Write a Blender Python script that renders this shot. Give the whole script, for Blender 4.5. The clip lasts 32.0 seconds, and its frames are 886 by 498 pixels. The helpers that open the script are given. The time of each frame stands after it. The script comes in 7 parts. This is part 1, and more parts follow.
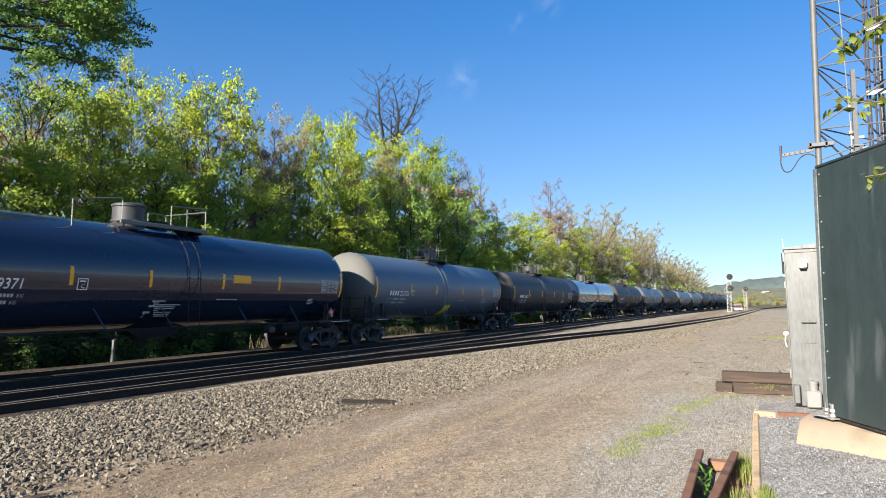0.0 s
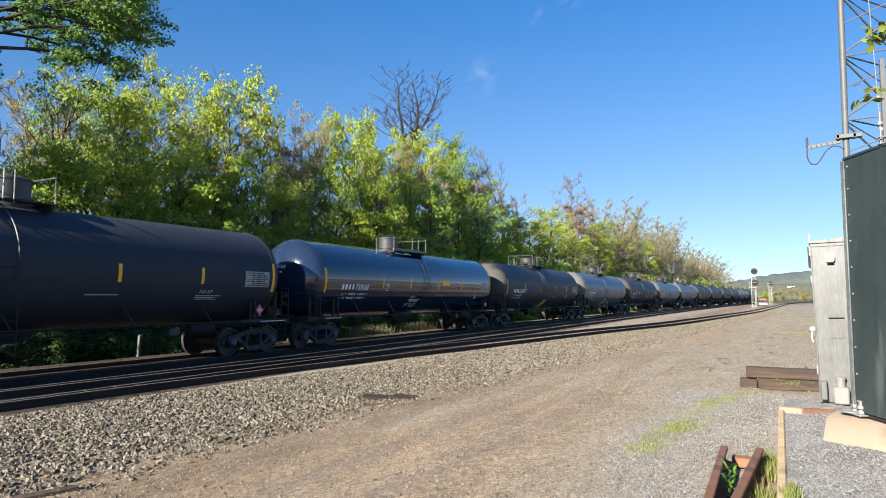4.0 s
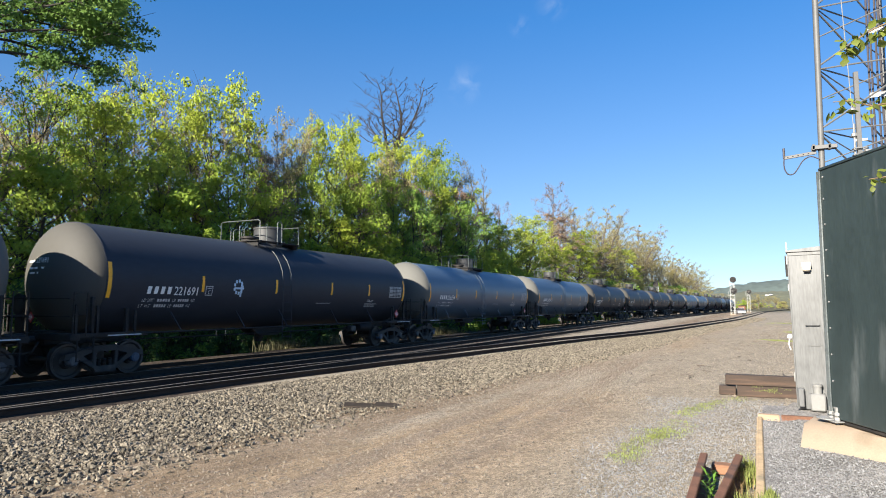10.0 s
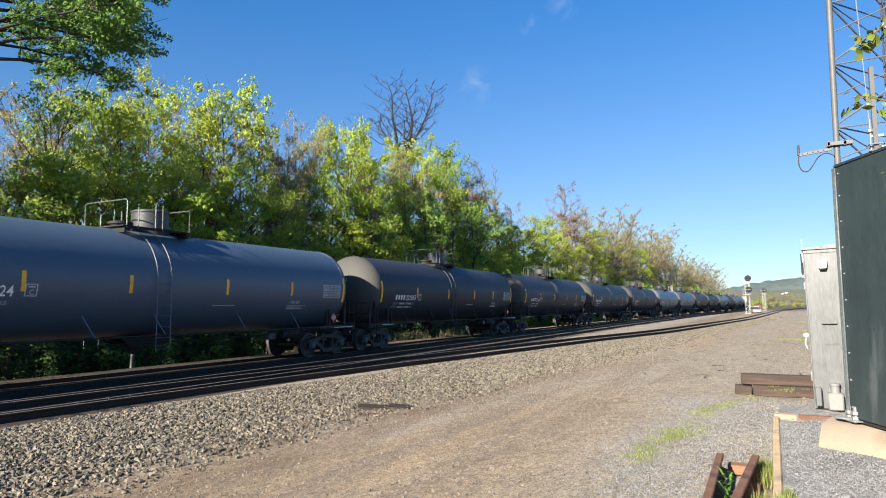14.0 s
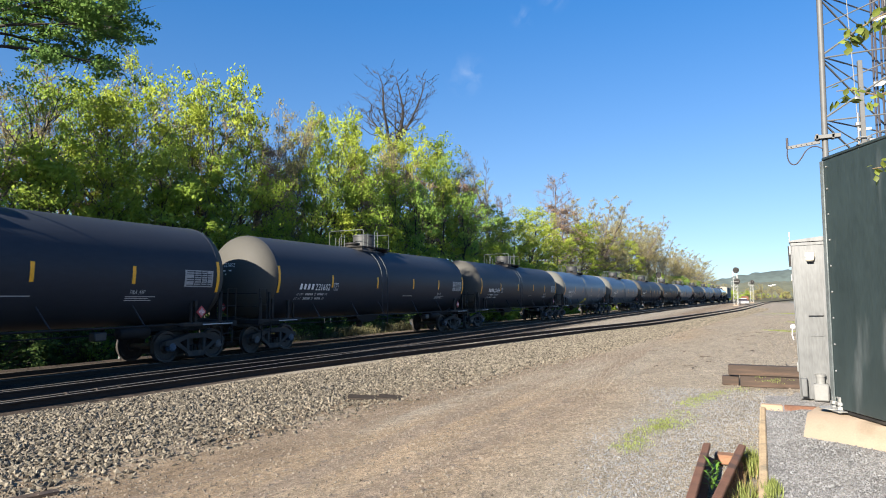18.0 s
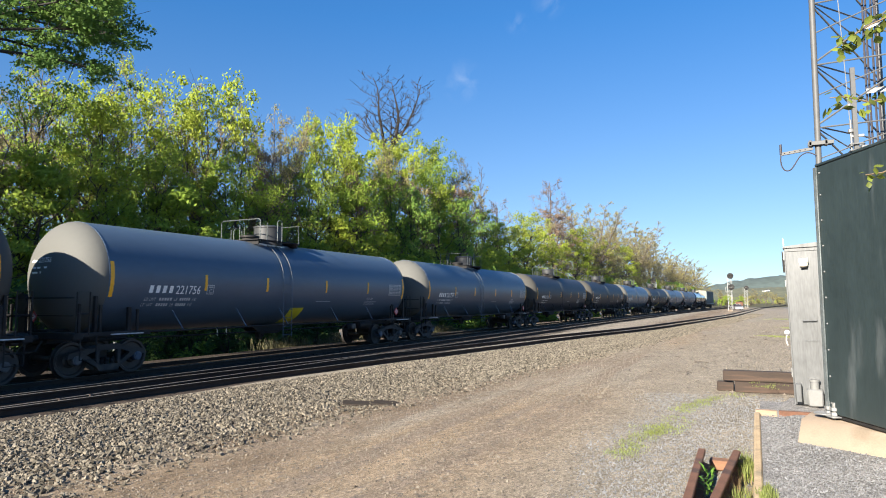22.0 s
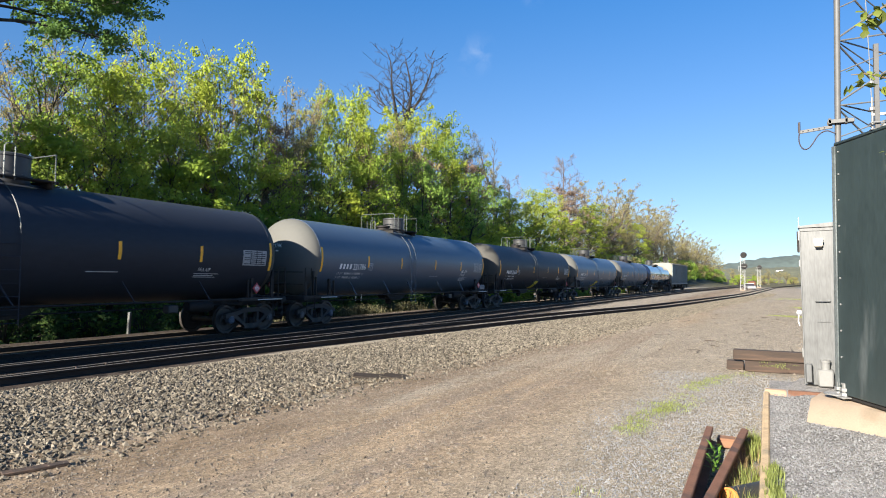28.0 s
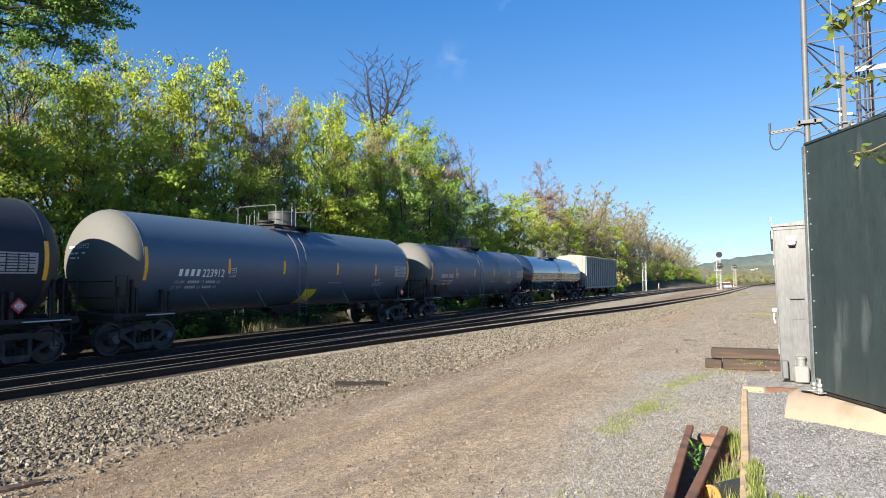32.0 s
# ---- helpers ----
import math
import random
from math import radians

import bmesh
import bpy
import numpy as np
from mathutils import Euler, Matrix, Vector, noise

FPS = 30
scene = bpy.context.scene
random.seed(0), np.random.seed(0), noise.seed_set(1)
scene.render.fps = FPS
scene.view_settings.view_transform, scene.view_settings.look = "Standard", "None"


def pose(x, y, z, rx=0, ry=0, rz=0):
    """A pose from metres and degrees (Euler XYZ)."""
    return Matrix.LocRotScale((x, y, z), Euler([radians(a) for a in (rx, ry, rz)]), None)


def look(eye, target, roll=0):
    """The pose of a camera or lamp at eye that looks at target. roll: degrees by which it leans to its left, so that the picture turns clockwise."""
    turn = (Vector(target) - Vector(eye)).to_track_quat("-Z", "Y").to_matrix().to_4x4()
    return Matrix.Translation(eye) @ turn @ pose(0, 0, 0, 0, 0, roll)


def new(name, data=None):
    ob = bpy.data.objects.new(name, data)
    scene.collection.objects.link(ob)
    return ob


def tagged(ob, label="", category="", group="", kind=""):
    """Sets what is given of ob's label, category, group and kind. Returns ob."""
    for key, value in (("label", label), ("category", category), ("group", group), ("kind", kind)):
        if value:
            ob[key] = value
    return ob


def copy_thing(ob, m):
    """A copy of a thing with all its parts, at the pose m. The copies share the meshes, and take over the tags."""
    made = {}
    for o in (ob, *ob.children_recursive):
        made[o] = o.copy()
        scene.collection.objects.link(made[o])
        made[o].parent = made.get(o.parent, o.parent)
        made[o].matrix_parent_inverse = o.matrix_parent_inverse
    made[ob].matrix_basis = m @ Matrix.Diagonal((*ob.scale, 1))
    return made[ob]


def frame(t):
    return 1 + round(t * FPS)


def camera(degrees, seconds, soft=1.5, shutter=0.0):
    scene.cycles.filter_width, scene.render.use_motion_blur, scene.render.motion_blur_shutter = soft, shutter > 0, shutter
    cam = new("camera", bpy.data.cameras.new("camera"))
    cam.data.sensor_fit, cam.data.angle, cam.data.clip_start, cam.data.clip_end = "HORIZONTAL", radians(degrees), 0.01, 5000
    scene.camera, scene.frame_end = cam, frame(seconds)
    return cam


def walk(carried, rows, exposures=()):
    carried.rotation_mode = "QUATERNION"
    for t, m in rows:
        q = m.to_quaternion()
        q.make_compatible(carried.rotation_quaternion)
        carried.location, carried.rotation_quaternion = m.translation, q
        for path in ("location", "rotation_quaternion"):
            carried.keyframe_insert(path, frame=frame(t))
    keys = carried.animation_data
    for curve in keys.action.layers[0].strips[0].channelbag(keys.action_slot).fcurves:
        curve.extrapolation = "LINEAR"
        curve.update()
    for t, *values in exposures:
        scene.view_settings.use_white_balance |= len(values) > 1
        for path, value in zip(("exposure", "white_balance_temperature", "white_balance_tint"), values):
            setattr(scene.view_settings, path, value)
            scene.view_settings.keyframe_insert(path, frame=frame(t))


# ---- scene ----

# camera: a hand-held phone on one spot
cam = camera(70.0, 32.0, soft=1.0, shutter=0.06)
walk(cam, [
    (0.0, pose(0, 0, 1.75, 94.761, -0.114, 26.131)),
    (0.5, pose(0, 0, 1.75, 94.774, -0.014, 26.452)),
    (1.0, pose(0, 0, 1.75, 94.766, -0.034, 26.678)),
    (1.5, pose(0, 0, 1.75, 94.681, -0.087, 26.757)),
    (2.0, pose(0, 0, 1.75, 94.455, -0.167, 26.888)),
    (2.5, pose(0, 0, 1.75, 94.406, 0.008, 27.205)),
    (3.0, pose(0, 0, 1.75, 94.380, -0.153, 27.552)),
    (3.5, pose(0, 0, 1.75, 94.375, 0.044, 28.094)),
    (5.5, pose(0, 0, 1.75, 94.276, -0.331, 26.937)),
    (6.0, pose(0, 0, 1.75, 94.412, -0.326, 26.745)),
    (6.5, pose(0, 0, 1.75, 94.596, -0.334, 26.622)),
    (7.0, pose(0, 0, 1.75, 94.786, -0.169, 26.503)),
    (7.5, pose(0, 0, 1.75, 94.847, -0.029, 26.436)),
    (8.0, pose(0, 0, 1.75, 94.919, -0.019, 26.437)),
    (8.5, pose(0, 0, 1.75, 94.939, 0.020, 26.380)),
    (9.0, pose(0, 0, 1.75, 95.000, -0.000, 26.370)),
    (9.5, pose(0, 0, 1.75, 95.046, -0.052, 26.366)),
    (10.0, pose(0, 0, 1.75, 95.045, -0.069, 26.376)),
    (10.5, pose(0, 0, 1.75, 95.094, -0.119, 26.439)),
    (11.0, pose(0, 0, 1.75, 95.143, -0.113, 26.514)),
    (11.5, pose(0, 0, 1.75, 95.147, 0.021, 26.569)),
    (12.0, pose(0, 0, 1.75, 95.304, -0.207, 26.494)),
    (12.5, pose(0, 0, 1.75, 95.519, 0.272, 27.200)),
    (13.0, pose(0, 0, 1.75, 95.172, 0.053, 27.200)),
    (13.5, pose(0, 0, 1.75, 95.115, -0.096, 27.192)),
    (14.0, pose(0, 0, 1.75, 95.139, 0.358, 27.495)),
    (14.5, pose(0, 0, 1.75, 94.839, 0.359, 27.169)),
    (16.5, pose(0, 0, 1.75, 94.516, 0.241, 26.762)),
    (17.0, pose(0, 0, 1.75, 94.410, 0.181, 26.715)),
    (17.5, pose(0, 0, 1.75, 94.306, 0.172, 26.655)),
    (18.0, pose(0, 0, 1.75, 94.331, 0.234, 26.626)),
    (18.5, pose(0, 0, 1.75, 94.311, 0.252, 26.522)),
    (19.0, pose(0, 0, 1.75, 94.342, 0.211, 26.463)),
    (19.5, pose(0, 0, 1.75, 94.381, 0.196, 26.403)),
    (20.0, pose(0, 0, 1.75, 94.354, 0.124, 26.360)),
    (20.5, pose(0, 0, 1.75, 94.326, 0.127, 26.292)),
    (21.0, pose(0, 0, 1.75, 94.322, 0.353, 25.985)),
    (21.5, pose(0, 0, 1.75, 94.729, 0.435, 26.145)),
    (22.0, pose(0, 0, 1.75, 94.825, 0.211, 26.195)),
    (22.5, pose(0, 0, 1.75, 94.768, 0.022, 26.087)),
    (23.0, pose(0, 0, 1.75, 94.967, 0.212, 25.921)),
    (23.5, pose(0, 0, 1.75, 95.146, 0.255, 25.272)),
    (24.0, pose(0, 0, 1.75, 95.139, 0.064, 25.239)),
    (24.5, pose(0, 0, 1.75, 95.127, -0.037, 25.447)),
    (25.0, pose(0, 0, 1.75, 94.894, -0.137, 25.363)),
    (25.5, pose(0, 0, 1.75, 94.620, -0.259, 25.479)),
    (27.5, pose(0, 0, 1.75, 92.818, -0.741, 27.271)),
    (28.0, pose(0, 0, 1.75, 92.580, -0.595, 27.171)),
    (28.5, pose(0, 0, 1.75, 92.612, -0.234, 26.574)),
    (29.0, pose(0, 0, 1.75, 92.879, -0.028, 26.432)),
    (29.5, pose(0, 0, 1.75, 92.957, -0.209, 26.341)),
    (30.0, pose(0, 0, 1.75, 93.166, -0.236, 26.265)),
    (30.5, pose(0, 0, 1.75, 93.231, -0.247, 26.099)),
    (31.0, pose(0, 0, 1.75, 93.165, -0.224, 25.883)),
    (31.5, pose(0, 0, 1.75, 93.001, 0.373, 25.705)),
    (32.0, pose(0, 0, 1.75, 93.080, 0.649, 25.386)),
])

# ---- light ----
CLOUDS = (((-0.388, 0.8575, 0.337), 0.04, 0.3), ((-0.3, 0.8607, 0.4115), 0.022, 0.27), ((-0.2517, 0.8644, 0.4353), 0.03, 0.27))
SUN_DIR = Vector((0.2, 1.0, -0.46)).normalized()      # the way the sunlight travels
sun_az = math.atan2(-SUN_DIR.x, -SUN_DIR.y)
sun_el = math.asin(-SUN_DIR.z)
world = bpy.data.worlds.new("sky")
scene.world = world
world.use_nodes = True
wn = world.node_tree
wn.nodes.clear()
sky = wn.nodes.new("ShaderNodeTexSky")
sky.sky_type, sky.sun_disc = "NISHITA", False
sky.sun_elevation, sky.sun_rotation = sun_el, sun_az
sky.altitude, sky.air_density, sky.dust_density, sky.ozone_density = 100, 1.0, 0.0, 3.5
bg = wn.nodes.new("ShaderNodeBackground")
bg.inputs["Strength"].default_value = 0.081
wo = wn.nodes.new("ShaderNodeOutputWorld")
deep = wn.nodes.new("ShaderNodeHueSaturation")
deep.inputs["Hue"].default_value = 0.508
soft_sky = wn.nodes.new("ShaderNodeGamma")
soft_sky.inputs["Gamma"].default_value = 0.82
way = wn.nodes.new("ShaderNodeTexCoord")
haze_free = wn.nodes.new("ShaderNodeVectorMath")      # a clear horizon: little whitening low down
haze_free.operation = "ADD"
haze_free.inputs[1].default_value = (0, 0, 0.045)
wn.links.new(way.outputs["Generated"], haze_free.inputs[0])
height = wn.nodes.new("ShaderNodeSeparateXYZ")
wn.links.new(way.outputs["Generated"], height.inputs[0])
for name, low, high in (("Saturation", 1.16, 1.40), ("Value", 0.78, 1.0)):      # paler, milkier blue low down
    fade = wn.nodes.new("ShaderNodeMapRange")
    fade.inputs["From Min"].default_value, fade.inputs["From Max"].default_value = 0.0, 0.42
    fade.inputs["To Min"].default_value, fade.inputs["To Max"].default_value = low, high
    wn.links.new(height.outputs["Z"], fade.inputs["Value"])
    wn.links.new(fade.outputs[0], deep.inputs[name])
wn.links.new(haze_free.outputs[0], sky.inputs["Vector"])
wn.links.new(sky.outputs[0], soft_sky.inputs["Color"])
wn.links.new(soft_sky.outputs[0], deep.inputs["Color"])
wisps = wn.nodes.new("ShaderNodeTexNoise")            # a few shreds of thin high cloud
wisps.inputs["Scale"].default_value, wisps.inputs["Detail"].default_value, wisps.inputs["Distortion"].default_value = 38.0, 5, 0.6
wn.links.new(way.outputs["Generated"], wisps.inputs["Vector"])
shred = wn.nodes.new("ShaderNodeMapRange")
shred.inputs["From Min"].default_value, shred.inputs["From Max"].default_value, shred.inputs["To Max"].default_value = 0.42, 0.75, 0.5
wn.links.new(wisps.outputs["Fac"], shred.inputs["Value"])
colour = deep.outputs[0]
for place, wide, much in CLOUDS:
    near = wn.nodes.new("ShaderNodeVectorMath")
    near.operation, near.inputs[1].default_value = "DISTANCE", place
    wn.links.new(way.outputs["Generated"], near.inputs[0])
    spot = wn.nodes.new("ShaderNodeMapRange")
    spot.interpolation_type = "SMOOTHSTEP"
    spot.inputs["From Min"].default_value, spot.inputs["From Max"].default_value, spot.inputs["To Min"].default_value, spot.inputs["To Max"].default_value = 0.0, wide, much, 0.0
    wn.links.new(near.outputs["Value"], spot.inputs["Value"])
    both = wn.nodes.new("ShaderNodeMath")
    both.operation = "MULTIPLY"
    wn.links.new(spot.outputs[0], both.inputs[0])
    wn.links.new(shred.outputs[0], both.inputs[1])
    veil = wn.nodes.new("ShaderNodeMix")
    veil.data_type = "RGBA"
    wn.links.new(both.outputs[0], veil.inputs["Factor"])
    wn.links.new(colour, veil.inputs["A"])
    veil.inputs["B"].default_value = (4.2, 4.4, 4.6, 1)
    colour = veil.outputs["Result"]
wn.links.new(colour, bg.inputs[0])
wn.links.new(bg.outputs[0], wo.inputs[0])
sun = new("sun", bpy.data.lights.new("sun", "SUN"))
sun.data.energy, sun.data.angle, sun.data.color = 5.0, radians(0.6), (1.0, 0.92, 0.79)
sun.matrix_world = look(Vector((-20, -60, 40)), Vector((-20, -60, 40)) + SUN_DIR)
scene.view_settings.exposure = 1.7


# ---- materials ----
def mat(name, color, rough=0.7, metal=0.0, vary=0.25, scale=3.0, fine=40.0, bump=0.2, dark=None, stain=0.0,
        island=0.0, obj_rand=0.0, trans=0.0, coat=0.0, stretch=(1, 1, 1), bump_dist=0.01, spec=0.5, grit=()):
    """A weathered surface: base colour, broad stains, fine grain, bump; optional spread by piece."""
    m = bpy.data.materials.new(name)
    m.use_nodes = True
    nt = m.node_tree
    nd, lk = nt.nodes, nt.links
    bs = nd["Principled BSDF"]
    bs.inputs["Metallic"].default_value = metal
    bs.inputs["Coat Weight"].default_value = coat
    bs.inputs["Coat Roughness"].default_value = 0.08
    bs.inputs["Specular IOR Level"].default_value = spec
    tc = nd.new("ShaderNodeTexCoord")
    mp = nd.new("ShaderNodeMapping")
    mp.inputs["Scale"].default_value = stretch
    lk.new(tc.outputs["Object"], mp.inputs["Vector"])
    n1 = nd.new("ShaderNodeTexNoise")
    n1.inputs["Scale"].default_value, n1.inputs["Detail"].default_value = scale, 6
    n2 = nd.new("ShaderNodeTexNoise")
    n2.inputs["Scale"].default_value, n2.inputs["Detail"].default_value = fine, 4
    for n in (n1, n2):
        lk.new(mp.outputs[0], n.inputs["Vector"])
    add = nd.new("ShaderNodeMath")
    add.operation = "ADD"
    lk.new(n1.outputs["Fac"], add.inputs[0])
    lk.new(n2.outputs["Fac"], add.inputs[1])
    rmp = nd.new("ShaderNodeMapRange")
    rmp.inputs["From Min"].default_value, rmp.inputs["From Max"].default_value = 0.7, 1.3
    rmp.inputs["To Min"].default_value, rmp.inputs["To Max"].default_value = 1 - vary, 1 + vary
    lk.new(add.outputs[0], rmp.inputs["Value"])
    fac = rmp.outputs[0]
    for amount, node, out in ((island, "ShaderNodeNewGeometry", "Random Per Island"), (obj_rand, "ShaderNodeObjectInfo", "Random")):
        if amount:
            gi = nd.new(node)
            mr = nd.new("ShaderNodeMapRange")
            mr.inputs["To Min"].default_value, mr.inputs["To Max"].default_value = 1 - amount, 1 + amount
            lk.new(gi.outputs[out], mr.inputs["Value"])
            mu = nd.new("ShaderNodeMath")
            mu.operation = "MULTIPLY"
            lk.new(fac, mu.inputs[0])
            lk.new(mr.outputs[0], mu.inputs[1])
            fac = mu.outputs[0]
    for cells, amount in grit:                # single stones seen as cells of their own tone
        vo = nd.new("ShaderNodeTexVoronoi")
        vo.inputs["Scale"].default_value = cells
        lk.new(mp.outputs[0], vo.inputs["Vector"])
        sx = nd.new("ShaderNodeSeparateColor")
        lk.new(vo.outputs["Color"], sx.inputs[0])
        mr = nd.new("ShaderNodeMapRange")
        mr.inputs["To Min"].default_value, mr.inputs["To Max"].default_value = 1 - amount, 1 + amount
        lk.new(sx.outputs[0], mr.inputs["Value"])
        mu = nd.new("ShaderNodeMath")
        mu.operation = "MULTIPLY"
        lk.new(fac, mu.inputs[0])
        lk.new(mr.outputs[0], mu.inputs[1])
        fac = mu.outputs[0]
    base = nd.new("ShaderNodeRGB")
    base.outputs[0].default_value = (*color, 1)
    src = base.outputs[0]
    if dark is not None:
        n3 = nd.new("ShaderNodeTexNoise")
        n3.inputs["Scale"].default_value, n3.inputs["Detail"].default_value = scale * 0.6, 8
        lk.new(mp.outputs[0], n3.inputs["Vector"])
        cr = nd.new("ShaderNodeMapRange")
        cr.inputs["From Min"].default_value, cr.inputs["From Max"].default_value = 0.62 - stain * 0.3, 0.72 - stain * 0.2
        lk.new(n3.outputs["Fac"], cr.inputs["Value"])
        mx = nd.new("ShaderNodeMix")
        mx.data_type = "RGBA"
        lk.new(cr.outputs[0], mx.inputs["Factor"])
        lk.new(src, mx.inputs["A"])
        mx.inputs["B"].default_value = (*dark, 1)
        src = mx.outputs["Result"]
    vm = nd.new("ShaderNodeVectorMath")
    vm.operation = "SCALE"
    lk.new(src, vm.inputs[0])
    lk.new(fac, vm.inputs["Scale"])
    lk.new(vm.outputs[0], bs.inputs["Base Color"])
    rr = nd.new("ShaderNodeMapRange")
    rr.inputs["To Min"].default_value, rr.inputs["To Max"].default_value = max(rough - 0.08, 0.02), min(rough + 0.08, 1)
    lk.new(n2.outputs["Fac"], rr.inputs["Value"])
    lk.new(rr.outputs[0], bs.inputs["Roughness"])
    if bump:
        bp = nd.new("ShaderNodeBump")
        bp.inputs["Strength"].default_value, bp.inputs["Distance"].default_value = bump, bump_dist
        lk.new(n2.outputs["Fac"], bp.inputs["Height"])
        lk.new(bp.outputs[0], bs.inputs["Normal"])
    if trans:
        out = nd["Material Output"]
        tl = nd.new("ShaderNodeBsdfTranslucent")
        lk.new(vm.outputs[0], tl.inputs["Color"])
        ms = nd.new("ShaderNodeMixShader")
        ms.inputs[0].default_value = trans
        lk.new(bs.outputs[0], ms.inputs[1])
        lk.new(tl.outputs[0], ms.inputs[2])
        lk.new(ms.outputs[0], out.inputs["Surface"])
    return m


M_BLACK = mat("matte_black_tank_paint", (0.030, 0.035, 0.046), 0.48, vary=0.10, scale=0.7, fine=9, bump=0.05, obj_rand=0.12, stretch=(1, 0.35, 1), spec=0.14)
M_GREY = mat("slate_grey_tank_paint", (0.060, 0.092, 0.136), 0.42, vary=0.08, scale=0.7, fine=9, bump=0.03, obj_rand=0.10, stretch=(1, 0.35, 1), spec=0.5)
# dusty end paints, made paler to carry the sun's brightness on the heads
M_HEADGREY = mat("dusty_sunlit_grey_paint", (0.108, 0.107, 0.098), 0.65, vary=0.04, scale=0.9, fine=9, bump=0.03, spec=0.2)
M_HEADBLACK = mat("dusty_sunlit_black_paint", (0.066, 0.063, 0.056), 0.65, vary=0.05, scale=0.9, fine=9, bump=0.03, spec=0.2)
M_RUSTY = mat("weathered_grey_tank_paint", (0.085, 0.11, 0.150), 0.45, vary=0.12, scale=0.8, fine=9, bump=0.05, dark=(0.10, 0.065, 0.045), stain=0.08, spec=0.3)
# black paint; the blue in its base stands in for reflected sky
M_GLOSS = mat("glossy_black_tank_paint", (0.012, 0.021, 0.046), 0.10, vary=0.10, scale=0.6, fine=9, bump=0.012, coat=0.6, spec=0.45)
M_FRAME = mat("grimy_black_underframe", (0.018, 0.017, 0.017), 0.7, vary=0.3, scale=3, fine=30, bump=0.2, dark=(0.04, 0.034, 0.03), stain=0.3, spec=0.25)
M_TRUCK = mat("dusty_cast_steel", (0.034, 0.031, 0.03), 0.75, vary=0.3, scale=4, fine=35, bump=0.3, dark=(0.07, 0.055, 0.045), stain=0.4)
M_WHEEL = mat("worn_wheel_steel", (0.045, 0.04, 0.038), 0.55, metal=0.3, vary=0.25, scale=5, fine=40)
M_CAP = mat("blue_bearing_cap", (0.045, 0.07, 0.11), 0.5, vary=0.2, scale=8)
M_GREYCAP = mat("grey_bearing_cap", (0.08, 0.082, 0.088), 0.55, vary=0.2, scale=8)
M_HANDRAIL = mat("dull_galvanised_pipe", (0.095, 0.105, 0.10), 0.5, metal=0.2, vary=0.15, scale=8)
M_YELLOW = mat("yellow_reflective_tape", (0.92, 0.43, 0.015), 0.45, vary=0.12, scale=6)
M_PATCH = mat("yellow_painted_patch", (0.66, 0.56, 0.03), 0.5, vary=0.15, scale=4)
M_WHITE = mat("white_stencil_paint", (0.80, 0.80, 0.78), 0.6, vary=0.12, scale=10)
M_DIMWHITE = mat("faded_white_stencil_paint", (0.50, 0.51, 0.52), 0.6, vary=0.2, scale=10)
M_PINK = mat("faded_placard_pink", (0.52, 0.30, 0.30), 0.5, vary=0.15)
M_RED = mat("red_placard", (0.45, 0.05, 0.06), 0.5, vary=0.1)
M_HOUSING = mat("grey_valve_housing", (0.034, 0.035, 0.037), 0.55, vary=0.2, scale=5)
M_RAIL = mat("brown_rail_steel", (0.046, 0.034, 0.027), 0.8, vary=0.25, scale=4, fine=30, stretch=(1, 0.2, 1), spec=0.1)
M_RAILTOP = mat("polished_rail_head", (0.135, 0.118, 0.10), 0.5, vary=0.1, scale=6, stretch=(1, 0.1, 1), spec=0.3)
M_RUST = mat("rusty_steel", (0.135, 0.062, 0.036), 0.85, vary=0.3, scale=6, fine=60, bump=0.3, dark=(0.07, 0.038, 0.028), stain=0.3)
M_TIE = mat("creosoted_timber", (0.020, 0.017, 0.015), 0.85, vary=0.3, scale=3, fine=40, bump=0.5, stretch=(0.3, 4, 4), obj_rand=0.25, spec=0.1)
M_OLDTIE = mat("old_reddish_timber", (0.038, 0.025, 0.018), 0.85, vary=0.35, scale=3, fine=40, bump=0.6, stretch=(0.3, 4, 4), obj_rand=0.2, dark=(0.075, 0.045, 0.03), stain=0.3)
M_STONE = mat("grey_ballast_stone", (0.126, 0.109, 0.084), 0.9, vary=0.3, scale=8, fine=70, bump=0.3, island=0.7, spec=0.2)
M_PEBBLE = mat("pale_pebble", (0.140, 0.120, 0.096), 0.9, vary=0.2, scale=8, fine=70, island=0.42, spec=0.2)
M_CONCRETE = mat("pale_concrete", (0.265, 0.205, 0.148), 0.85, vary=0.12, scale=3, fine=60, bump=0.15, dark=(0.20, 0.155, 0.108), stain=0.25)
M_CURB = mat("weathered_concrete_kerb", (0.42, 0.305, 0.18), 0.9, vary=0.25, scale=6, fine=60, bump=0.4, dark=(0.25, 0.2, 0.13), stain=0.3)
M_PANEL = mat("dark_green_grey_sheet_steel", (0.026, 0.038, 0.040), 0.40, metal=0.1, vary=0.22, scale=1.9, fine=14, bump=0.04, dark=(0.064, 0.077, 0.08), stain=0.12, stretch=(3, 3, 0.6))
M_GALV = mat("galvanised_steel", (0.23, 0.23, 0.225), 0.5, metal=0.45, vary=0.15, scale=6, fine=50, bump=0.05)
M_ALU = mat("brushed_aluminium_sheet", (0.105, 0.108, 0.110), 0.42, metal=0.25, vary=0.22, scale=2.5, fine=14, bump=0.03, stretch=(3, 3, 0.5))
M_MAST = mat("dull_grey_galvanised_mast", (0.095, 0.095, 0.094), 0.6, metal=0.15, vary=0.15, scale=6, fine=50, bump=0.05)
M_CABLE = mat("dark_coax_cable", (0.035, 0.03, 0.035), 0.6, vary=0.2)
M_PIPE = mat("black_corrugated_plastic", (0.03, 0.03, 0.03), 0.5, vary=0.2)
